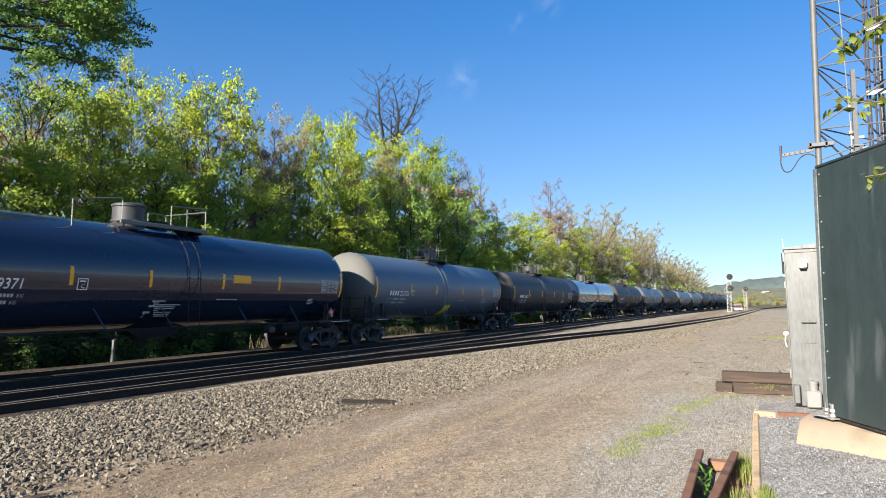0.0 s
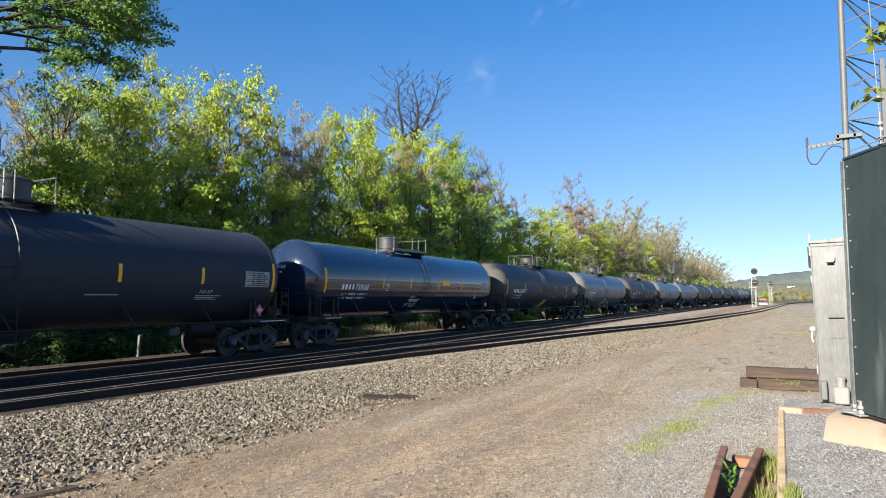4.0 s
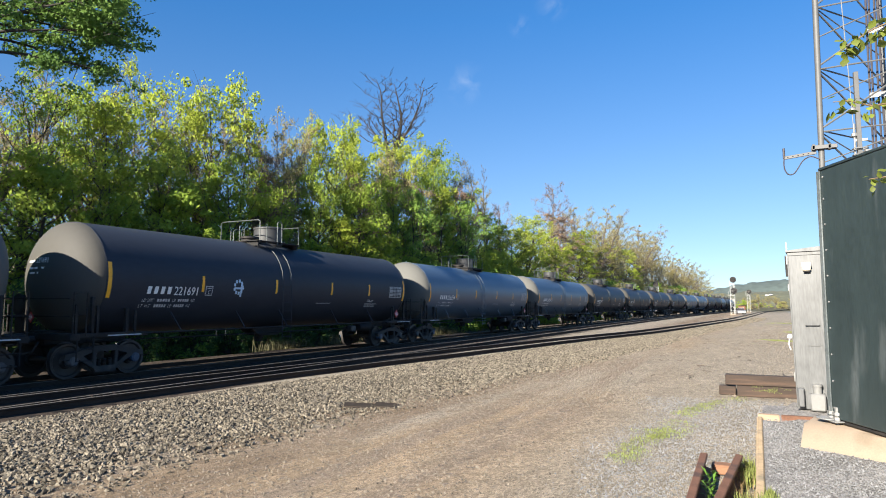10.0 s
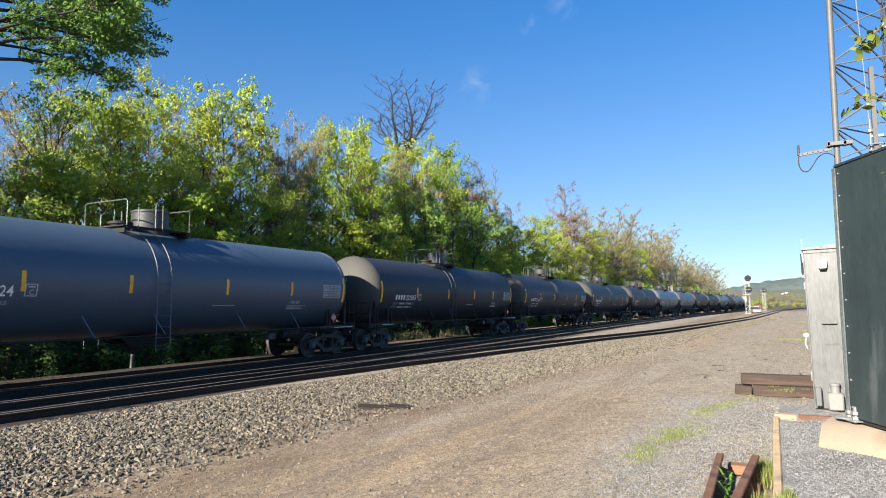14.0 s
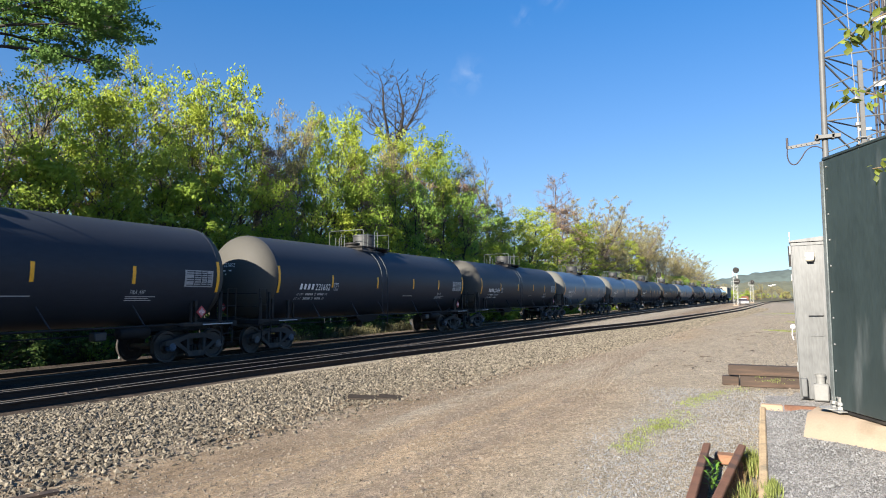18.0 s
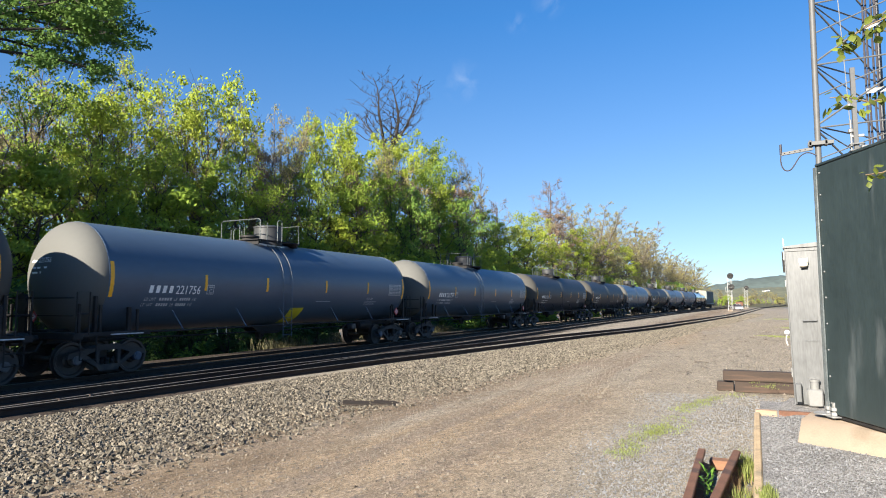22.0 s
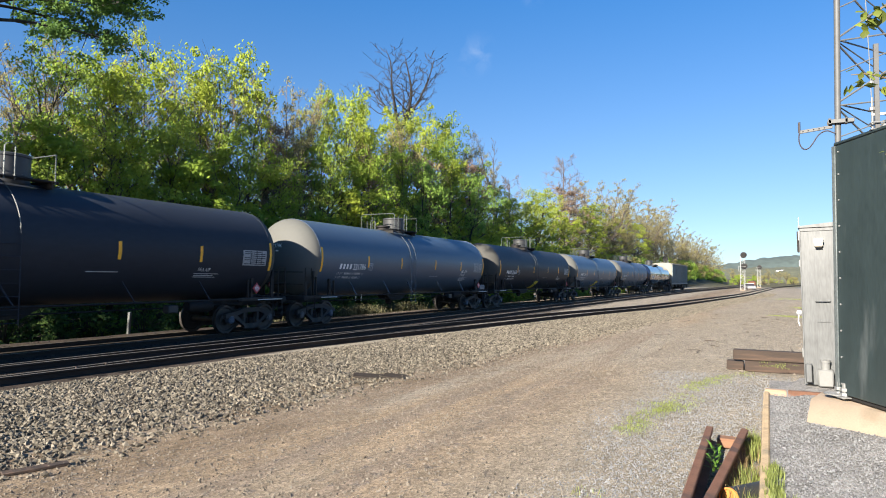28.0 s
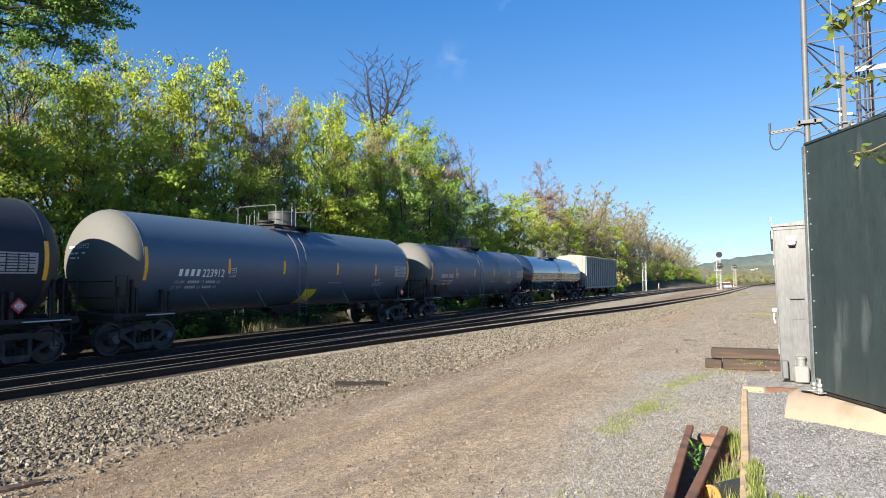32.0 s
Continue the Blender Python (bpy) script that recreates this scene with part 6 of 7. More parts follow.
def build_hills():
    """Wooded ridge and low rise at the horizon."""
    # air haze is mixed into the ridge's base colour as a bluish tint
    far = mat("haze_tinted_wooded_ridge", (0.062, 0.082, 0.076), 1.0, vary=0.25, scale=0.012, fine=0.05, bump=0.0)
    near = mat("spring_treeline", (0.095, 0.098, 0.06), 1.0, vary=0.3, scale=0.02, fine=0.12, bump=0.0)
    rng = random.Random(4)
    for name, y, prof, m, step, rough, label in (
            ("backdrop_ridge", 2600, ((-1500, 6), (-420, 28), (-250, 48), (-60, 88), (100, 104), (380, 110), (900, 70), (1800, 40)), far, 10, 3.0, "hazy wooded ridge on the horizon"),
            ("backdrop_woods", 1100, ((-900, 22), (-160, 22), (-70, 25), (0, 27), (60, 29), (300, 32), (900, 24)), near, 4, 2.2, "pale green spring woods below the ridge")):
        xs = np.arange(prof[0][0], prof[-1][0], step)
        px, pz = zip(*prof)
        v, f = [], []
        for i, x in enumerate(xs):
            top = float(np.interp(x, px, pz)) + rough * noise.noise((x * 0.03, y, 0)) * 2 + rng.uniform(-rough, rough) * 0.4
            for k in range(6):
                u = k / 5
                v.append((x, y + u * 250 * (1 if k else 0), -2 + (top + 2) * math.sin(u * math.pi / 2)))
        for i in range(len(xs) - 1):
            for k in range(5):
                f.append((i * 6 + k, i * 6 + 6 + k, i * 6 + 7 + k, i * 6 + k + 1))
        tagged(new(name, mesh(name, (v, f), m, 180)), label, kind="structure")
    for x, y, z, w in ((14.5, 1222, 19.0, 5), (23.8, 1218, 16.5, 9), (20.5, 1232, 20.0, 5)):
        h = thing("house", "small white house among far trees", "house", m=Matrix.Translation((x, y, z)), group="far houses")
        part("wall", [cbox(-w / 2, w / 2, -2, 2, -3.5, 0.9, 0.1)], M_WHITE, h)
        part("roof", [prism([(-2.4, 0.9), (0, 2.2), (2.4, 0.9)], -w / 2 - 0.4, w / 2 + 0.4)], M_HOUSING, h)
        for k in (-0.25, 0.25):
            part("window", [cbox(w * k - 0.4, w * k + 0.4, -2.06, -2.0, -1.2, 0.2, 0.02)], M_CABLE, h)


build_hills()


# ---- the wood behind the railway ----
def leaf_material(name, a, b, c, trans=0.40):
    """Leaves: three tones by leaf, with broader patches of growth."""
    m = bpy.data.materials.new(name)
    m.use_nodes = True
    nd, lk = m.node_tree.nodes, m.node_tree.links
    bs = nd["Principled BSDF"]
    bs.inputs["Roughness"].default_value = 0.6
    bs.inputs["Specular IOR Level"].default_value = 0.12
    gi = nd.new("ShaderNodeNewGeometry")
    tc = nd.new("ShaderNodeTexCoord")
    oi = nd.new("ShaderNodeObjectInfo")
    n = nd.new("ShaderNodeTexNoise")
    n.inputs["Scale"].default_value, n.inputs["Detail"].default_value = 0.55, 3
    lk.new(tc.outputs["Object"], n.inputs["Vector"])
    mx = nd.new("ShaderNodeMath")
    mx.operation = "MULTIPLY_ADD"
    mx.inputs[1].default_value, mx.inputs[2].default_value = 0.38, 0.0
    lk.new(gi.outputs["Random Per Island"], mx.inputs[0])
    sm = nd.new("ShaderNodeMath")
    sm.operation = "ADD"
    mr = nd.new("ShaderNodeMapRange")
    mr.inputs["From Min"].default_value, mr.inputs["From Max"].default_value = 0.3, 0.7
    mr.inputs["To Max"].default_value = 0.55
    lk.new(n.outputs["Fac"], mr.inputs["Value"])
    lk.new(mx.outputs[0], sm.inputs[0])
    lk.new(mr.outputs[0], sm.inputs[1])
    s2 = nd.new("ShaderNodeMath")
    s2.operation = "MULTIPLY_ADD"
    s2.inputs[1].default_value = 0.2
    lk.new(oi.outputs["Random"], s2.inputs[0])
    lk.new(sm.outputs[0], s2.inputs[2])
    cr = nd.new("ShaderNodeValToRGB")
    cr.color_ramp.elements[0].color, cr.color_ramp.elements[1].color = (*a, 1), (*c, 1)
    cr.color_ramp.elements.new(0.5).color = (*b, 1)
    lk.new(s2.outputs[0], cr.inputs[0])
    lk.new(cr.outputs[0], bs.inputs["Base Color"])
    tl = nd.new("ShaderNodeBsdfTranslucent")
    lk.new(cr.outputs[0], tl.inputs["Color"])
    ms = nd.new("ShaderNodeMixShader")
    ms.inputs[0].default_value = trans
    lk.new(bs.outputs[0], ms.inputs[1])
    lk.new(tl.outputs[0], ms.inputs[2])
    lk.new(ms.outputs[0], nd["Material Output"].inputs["Surface"])
    return m


M_BARK = mat("grey_brown_bark", (0.06, 0.048, 0.037), 0.9, vary=0.3, scale=4, fine=30, bump=0.5, stretch=(1, 1, 0.3))
M_DARKBARK = mat("dark_wet_bark", (0.03, 0.025, 0.021), 0.9, vary=0.3, scale=4, fine=30, bump=0.5, stretch=(1, 1, 0.3))
M_PALEBARK = mat("pale_twig_bark", (0.105, 0.09, 0.074), 0.9, vary=0.25, scale=4, fine=30, bump=0.3)
M_PINKBARK = mat("reddish_twig_bark", (0.115, 0.088, 0.072), 0.9, vary=0.25, scale=4, fine=30, bump=0.3)
LEAF = {
    "bright": leaf_material("yellow_green_leaves", (0.25, 0.33, 0.04), (0.30, 0.36, 0.045), (0.335, 0.37, 0.06)),
    "green": leaf_material("mid_green_leaves", (0.19, 0.28, 0.042), (0.24, 0.33, 0.048), (0.29, 0.355, 0.06)),
    # green tones darkened to hold the shade at the wood's foot
    "dark": leaf_material("shade_darkened_green_leaves", (0.04, 0.072, 0.025), (0.072, 0.125, 0.037), (0.12, 0.18, 0.05)),
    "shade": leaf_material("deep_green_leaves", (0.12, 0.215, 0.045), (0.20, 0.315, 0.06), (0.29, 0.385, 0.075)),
    "deep": leaf_material("bottle_green_leaves", (0.06, 0.125, 0.034), (0.11, 0.195, 0.045), (0.165, 0.26, 0.06)),
    "olive": leaf_material("olive_tan_buds", (0.20, 0.19, 0.075), (0.28, 0.25, 0.095), (0.34, 0.29, 0.13)),
    "brown": leaf_material("dead_vine_leaves", (0.17, 0.11, 0.075), (0.25, 0.17, 0.115), (0.32, 0.225, 0.16), 0.3)}


def skeleton(rng, h, spread, limbs, base=0.25, lift=0.6, twigs=0):
    """Branches as (points, radius, end radius), and the tips where leaves gather."""
    rods, tips = [], []
    lean = Vector((rng.uniform(-0.05, 0.05), rng.uniform(-0.05, 0.05), 0))
    trunk = [Vector((lean.x * z + 0.12 * math.sin(z * 0.9 + 1), lean.y * z + 0.12 * math.cos(z * 0.7), z)) for z in [h * 0.86 * i / 8 for i in range(9)]]
    r0 = 0.012 * h + 0.04
    rods.append((trunk, r0, 0.02))
    for k in range(limbs):
        u = base + (0.97 - base) * (k + rng.random()) / limbs
        i = min(int(u * 8), 7)
        p = trunk[i].lerp(trunk[i + 1], u * 8 - i)
        az = k * 2.4 + rng.uniform(-0.5, 0.5)
        shape = math.sin(math.pi * (0.14 + 0.74 * (u - base) / (1 - base)))
        ln = spread * (0.35 + 0.65 * shape) * rng.uniform(0.55, 1.25)
        d = Vector((math.cos(az), math.sin(az), lift * rng.uniform(0.3, 1.2) + 1.3 * max(0.0, u - 0.55))).normalized()
        pts, q = [p], p.copy()
        for s in range(4):
            d = (d + Vector((rng.uniform(-0.25, 0.25), rng.uniform(-0.25, 0.25), rng.uniform(-0.05, 0.25)))).normalized()
            q = q + d * ln / 4
            pts.append(q.copy())
        rr = max(0.018, r0 * (1 - u) * 0.7)
        rods.append((pts, rr, 0.010))
        tips.append(pts[-1])
        for s in range(5):
            w = rng.uniform(0.3, 1.0) * 4
            j = min(int(w), 3)
            b = pts[j].lerp(pts[j + 1], w - j)
            e = (d * 0.6 + Vector((rng.uniform(-1, 1), rng.uniform(-1, 1), rng.uniform(-0.2, 0.9)))).normalized()
            sl = ln * rng.uniform(0.22, 0.45)
            mid = b + e * sl * 0.5 + Vector((0, 0, rng.uniform(-0.05, 0.1)))
            end = b + e * sl
            rods.append(([b, mid, end], rr * 0.45, 0.007))
            tips.append(end)
            for _ in range(twigs):
                o = [b, mid, end][rng.randrange(3)]
                g = (e + Vector((rng.uniform(-1, 1), rng.uniform(-1, 1), rng.uniform(-0.1, 1.0)))).normalized() * sl * rng.uniform(0.35, 0.8)
                rods.append(([o, o + g * 0.5 + Vector((0, 0, 0.04)), o + g], 0.012, 0.005))
                if twigs > 3:
                    for _ in range(2):
                        g2 = (g.normalized() + Vector((rng.uniform(-1, 1), rng.uniform(-1, 1), rng.uniform(0, 0.8)))).normalized() * sl * 0.3
                        o2 = o + g * rng.uniform(0.4, 1.0)
                        rods.append(([o2, o2 + g2], 0.008, 0.004))
    return rods, tips


def stemmed(rng, h, fork, stems, lean, branches, reach, twigs=5):
    """A leafless tree: stems that part at one height, each with side branches, twigs and finer twigs."""
    rods, tips = [], []
    base = [Vector((0.10 * math.sin(z * 0.5), 0.08 * math.cos(z * 0.6), z)) for z in [h * fork * i / 5 for i in range(6)]]
    r0 = 0.008 * h + 0.03
    rods.append((base, r0, r0 * 0.8))
    for k in range(stems):
        az = 2 * math.pi * k / stems + rng.uniform(-0.5, 0.5)
        tilt = lean * rng.uniform(0.35, 1.25)
        d, q = Vector((math.cos(az) * tilt, math.sin(az) * tilt, 1)).normalized(), base[-1].copy()
        pts, full = [q.copy()], h * (1 - fork) * rng.uniform(0.8, 1.05)
        for i in range(7):
            d = (d + Vector((rng.uniform(-0.18, 0.18), rng.uniform(-0.18, 0.18), 0.03))).normalized()
            q = q + d * full / 7
            pts.append(q.copy())
        rs = r0 * rng.uniform(0.5, 0.7)
        rods.append((pts, rs, 0.014))
        for b in range(branches):
            u = (0.12 + 0.88 * (b + rng.random()) / branches) * 6.99
            i = int(u)
            p = pts[i].lerp(pts[i + 1], u - i)
            a = b * 2.4 + rng.uniform(-0.6, 0.6)
            e = (d * 0.55 + Vector((math.cos(a), math.sin(a), rng.uniform(0.05, 0.55)))).normalized()
            ln = reach * (1.1 - 0.11 * u) * rng.uniform(0.55, 1.2)
            m1 = p + e * ln * 0.4 + Vector((0, 0, -0.02 * ln))
            m2 = p + e * ln * 0.75 + Vector((rng.uniform(-0.1, 0.1) * ln, rng.uniform(-0.1, 0.1) * ln, 0.08 * ln))
            end = p + e * ln + Vector((0, 0, 0.22 * ln))
            path = [p, m1, m2, end]
            rods.append((path, max(0.02, rs * 0.38 * (1.15 - u / 7)), 0.009))
            for _ in range(twigs):
                w = rng.uniform(0.25, 1.0) * 2.99
                j = int(w)
                o = path[j].lerp(path[j + 1], w - j)
                g = (e * 0.7 + Vector((rng.uniform(-1, 1), rng.uniform(-1, 1), rng.uniform(-0.1, 1.0)))).normalized() * ln * rng.uniform(0.2, 0.45)
                rods.append(([o, o + g * 0.5 + Vector((0, 0, 0.03)), o + g], 0.013, 0.006))
                tips.append(o + g)
                for _ in range(2):
                    o2 = o + g * rng.uniform(0.35, 0.9)
                    g2 = (g.normalized() + Vector((rng.uniform(-1, 1), rng.uniform(-1, 1), rng.uniform(-0.2, 0.8)))).normalized() * g.length * 0.5
                    rods.append(([o2, o2 + g2], 0.009, 0.005))
    top = max(t.z for t in tips)
    return [([v * (h / top) for v in pts], a, b) for pts, a, b in rods], [t * (h / top) for t in tips]


def rods_mesh(name, rods, material, fat=1.0):
    return mesh(name, merge([tube(p if a > 0.02 or len(p) > 3 else [p[0], p[-1]], a * fat, 7 if a > 0.08 else 4 if a > 0.02 else 3, b * fat) for p, a, b in rods]), material, 60)


def leaves_mesh(name, clumps, per, size, material, rng, flat=0.7):
    """Small pointed leaf blades in loose sprays about clump centres: (point, radius)."""
    n = len(clumps) * per
    g = np.random.default_rng(rng.randrange(10 ** 6))
    c = np.repeat(np.array([tuple(p) for p, r in clumps]), per, 0)
    rad = np.repeat(np.array([r for p, r in clumps]), per)
    off = g.normal(size=(n, 3))
    off /= np.linalg.norm(off, axis=1, keepdims=True)
    off *= (rad * g.random(n) ** 0.4)[:, None]
    off[:, 2] *= flat
    off[:, 2] -= 0.25 * (off[:, 0] ** 2 + off[:, 1] ** 2) / rad     # sprays droop at their rim
    pos = c + off
    nrm = g.normal(size=(n, 3)) * 0.75 + off / rad[:, None] * 0.8 + (0.05, -0.62, 0.5)
    nrm /= np.linalg.norm(nrm, axis=1, keepdims=True)
    t = np.cross(nrm, g.normal(size=(n, 3)))
    t /= np.linalg.norm(t, axis=1, keepdims=True)
    b = np.cross(nrm, t)
    s = size * g.uniform(0.55, 1.3, n)[:, None]
    v = np.empty((n, 4, 3))
    v[:, 0] = pos - t * s * 0.75
    v[:, 1] = pos + b * s * 0.40 - t * s * 0.05 + nrm * s * 0.12
    v[:, 2] = pos + t * s * 0.75
    v[:, 3] = pos - b * s * 0.40 - t * s * 0.05 + nrm * s * 0.12
    me = bpy.data.meshes.new(name)
    me.vertices.add(n * 4)
    me.vertices.foreach_set("co", v.ravel())
    me.loops.add(n * 4)
    me.loops.foreach_set("vertex_index", np.arange(n * 4))
    me.polygons.add(n)
    me.polygons.foreach_set("loop_start", np.arange(0, n * 4, 4))
    me.update(calc_edges=True)
    me.materials.append(material)
    return me


TREES = {}


def spreading():
    """A tall tree whose upper limbs sweep out along the railway."""
    r = random.Random(19)
    h, rods, clumps = 16.0, [], []
    trunk = [Vector((0.25 * math.sin(z * 0.4), 0.2 * math.cos(z * 0.5), z)) for z in (0, 2, 4, 6, 8, 10, 12, 14)]
    rods.append((trunk, 0.30, 0.08))
    for k in range(24):
        z0 = 9.0 + 4.0 * (k / 24)
        p = trunk[int(z0 / 2)].lerp(trunk[int(z0 / 2) + 1], (z0 / 2) % 1)
        az = r.uniform(0.75, 1.75) if k % 4 else r.uniform(0, 6.28)
        ln = r.uniform(5.3, 7.0) * (1.0 if k % 4 else 0.6)
        d, q, pts = Vector((math.cos(az), math.sin(az), r.uniform(0.42, 0.85))).normalized(), p.copy(), [p]
        for s in range(6):
            d = (d + Vector((r.uniform(-0.12, 0.12), r.uniform(-0.12, 0.12), -0.09))).normalized()
            q = q + d * ln / 6
            pts.append(q.copy())
        rods.append((pts, 0.085, 0.012))
        for s in range(24):
            u = 2.4 + 3.6 * r.random() ** 0.7
            j = min(int(u), 5)
            b = pts[j].lerp(pts[j + 1], u - j)
            e = (d * 0.7 + Vector((r.uniform(-1, 1), r.uniform(-1, 1), r.uniform(-0.35, 0.6)))).normalized() * r.uniform(0.6, 1.5)
            rods.append(([b, b + e * 0.5 + Vector((0, 0, 0.06)), b + e], 0.018, 0.006))
            if r.random() < 0.75:
                clumps.append((b + e, r.uniform(0.3, 0.55)))
    TREES["overhang"] = (h, rods_mesh("trunk", rods, M_DARKBARK), leaves_mesh("crown", clumps, 80, 0.10, LEAF["deep"], r, 0.45))


def make_kinds():
    def leafy(key, h, spread, limbs, per, size, leaf, clump, base=0.2, seed=0, twigs=0, bark=M_BARK, keep=0.75, fat=1.0, lift=0.6):
        r = random.Random(seed)
        rods, tips = skeleton(r, h, spread, limbs, base, lift, twigs)
        k = (h - 0.25 * clump) / max(p.z for p in tips)
        rods, tips = [([v * k for v in pts], a, b) for pts, a, b in rods], [p * k for p in tips]
        cl = [(p + Vector((r.uniform(-0.2, 0.2), r.uniform(-0.2, 0.2), r.uniform(-0.1, 0.2))), clump * r.uniform(0.5, 1.4)) for p in tips if r.random() < keep]
        TREES[key] = (h, rods_mesh("trunk", rods, bark, fat), leaves_mesh("crown", cl, per, size, LEAF[leaf], r) if per else None)
    leafy("bright_a", 12, 3.2, 30, 69, 0.138, "bright", 0.72, 0.28, 1, keep=0.45)
    leafy("bright_b", 12, 2.8, 27, 69, 0.138, "bright", 0.70, 0.26, 2, keep=0.45, twigs=1)
    leafy("bright_thin", 12, 2.5, 22, 50, 0.128, "bright", 0.60, 0.3, 3, keep=0.5, twigs=3)
    leafy("feather", 12, 2.5, 24, 33, 0.124, "bright", 0.60, 0.4, 13, keep=0.5, twigs=3, bark=M_PALEBARK)
    leafy("green_a", 12, 3.4, 30, 73, 0.138, "green", 0.74, 0.22, 4, keep=0.45)
    leafy("green_b", 12, 3.0, 28, 73, 0.138, "green", 0.72, 0.22, 5, keep=0.45)
    leafy("limby", 12, 3.6, 20, 74, 0.128, "green", 0.72, 0.34, 14, bark=M_DARKBARK, fat=1.6, lift=0.9, twigs=1, keep=0.5)
    leafy("shade_a", 12, 3.6, 30, 77, 0.144, "shade", 0.76, 0.14, 16, bark=M_DARKBARK, keep=0.46)
    leafy("dark_a", 12, 2.8, 28, 62, 0.138, "shade", 0.70, 0.15, 6, twigs=2, keep=0.45)
    leafy("olive_a", 12, 3.0, 26, 46, 0.11, "olive", 0.66, 0.2, 8, twigs=4, bark=M_PALEBARK, keep=0.6)
    leafy("olive_b", 12, 2.7, 24, 34, 0.1, "olive", 0.66, 0.2, 9, twigs=4, bark=M_PALEBARK, keep=0.6)
    leafy("thicket_green", 8, 2.5, 30, 74, 0.128, "green", 0.66, 0.04, 51, keep=0.5, twigs=1)
    leafy("thicket_bright", 8, 2.3, 28, 72, 0.128, "bright", 0.64, 0.04, 52, keep=0.5, twigs=1)
    leafy("thicket_shade", 8, 2.6, 30, 77, 0.128, "green", 0.68, 0.04, 53, keep=0.5, twigs=1)
    leafy("vine", 12, 1.7, 26, 40, 0.1, "brown", 0.46, 0.3, 10, twigs=4, bark=M_PINKBARK)
    for key, h, fork, stems, lean, branches, reach, seed, bark, fat, leaf, per in (
            ("bare", 20, 0.66, 4, 0.36, 18, 2.7, 23, M_DARKBARK, 1.1, None, 0), ("twiggy", 12, 0.25, 6, 0.5, 14, 1.9, 41, M_PINKBARK, 1.3, "olive", 12),
            ("twiggy_b", 12, 0.30, 5, 0.42, 14, 1.6, 42, M_PALEBARK, 1.3, "olive", 12), ("thin", 12, 0.45, 2, 0.10, 18, 1.3, 44, M_BARK, 1.4, None, 0)):
        r = random.Random(seed)
        rods, tips = stemmed(r, h, fork, stems, lean, branches, reach)
        TREES[key] = (h, rods_mesh("trunk", rods, bark, fat), leaves_mesh("crown", [(p, 0.3) for p in tips], per, 0.085, LEAF[leaf], r) if leaf else None)
    leafy("snag", 12, 1.5, 34, 4, 0.09, "brown", 0.4, 0.40, 43, twigs=4, bark=M_PINKBARK, lift=-0.2)
    spreading()
    def bush(key, leaf, seed, per=56, size=0.13):
        r = random.Random(seed)
        rods, cl = [], []
        for k in range(34):
            a, rr, z = r.uniform(0, 6.28), 1.9 * math.sqrt(r.random()), r.uniform(0.1, 3.0)
            rr *= 1 - 0.22 * max(0, z - 1.2)
            p = Vector((rr * math.cos(a), rr * math.sin(a), z))
            cl.append((p, r.uniform(0.35, 0.7)))
            rods.append(([Vector((0.1 * math.cos(a), 0.1 * math.sin(a), 0)), p * 0.5 + Vector((0, 0, 0.2)), p], 0.03, 0.008))
        TREES[key] = (3.4, rods_mesh("stem", rods, M_BARK), leaves_mesh("crown", cl, per, size, LEAF[leaf], r))
    bush("bush_green", "green", 31)
    bush("bush_shade", "shade", 35)
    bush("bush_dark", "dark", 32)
    bush("bush_bright", "bright", 33)
    bush("bush_olive", "olive", 34, 40)


LABELS = {"bright": "young tree with bright yellow-green spring leaves", "feather": "thin tree with feathery pale green leaves", "green": "leafy green tree at the wood's edge",
          "limby": "green tree with dark crooked limbs showing", "shade": "dense deep green tree in the wood", "dark": "dense dark green tree in the wood",
          "overhang": "tall dark green tree with spreading limbs", "olive": "thin tree with olive-tan spring buds", "thicket": "bushy young tree in leaf down to the ground", "vine": "dead trunk wrapped in brown vines", "bare": "tall bare grey tree without leaves",
          "twiggy": "budding tree with a haze of fine tan twigs", "snag": "bare trunk hung with tangled brown vines", "thin": "slender bare grey tree", "bush": "dense leafy shrub at the foot of the wood"}


def plant(key, x, y, top, wide=1.0, turn=None, rng=random.Random(5)):
    h, stem, crown = TREES[key]
    kind = key.split("_")[0]
    z = ground_z(x, y) - 0.1
    s = (top - z) / h
    bush = kind == "bush"
    t = thing("shrub" if bush else "tree", LABELS[kind], "shrub" if bush else "tree", group="trackside shrubs" if bush else "trees of the wood",
              m=Matrix.Translation((x, y, z)) @ Matrix.Rotation(rng.uniform(-0.9, 0.9) if turn is None else turn, 4, "Z") @ Matrix.Diagonal((s * wide, s * wide, s, 1)))
    for name, me in (("stem" if bush else "trunk", stem), ("crown", crown)):
        if me:
            o = new(name, me)
            o.parent = t
    return t


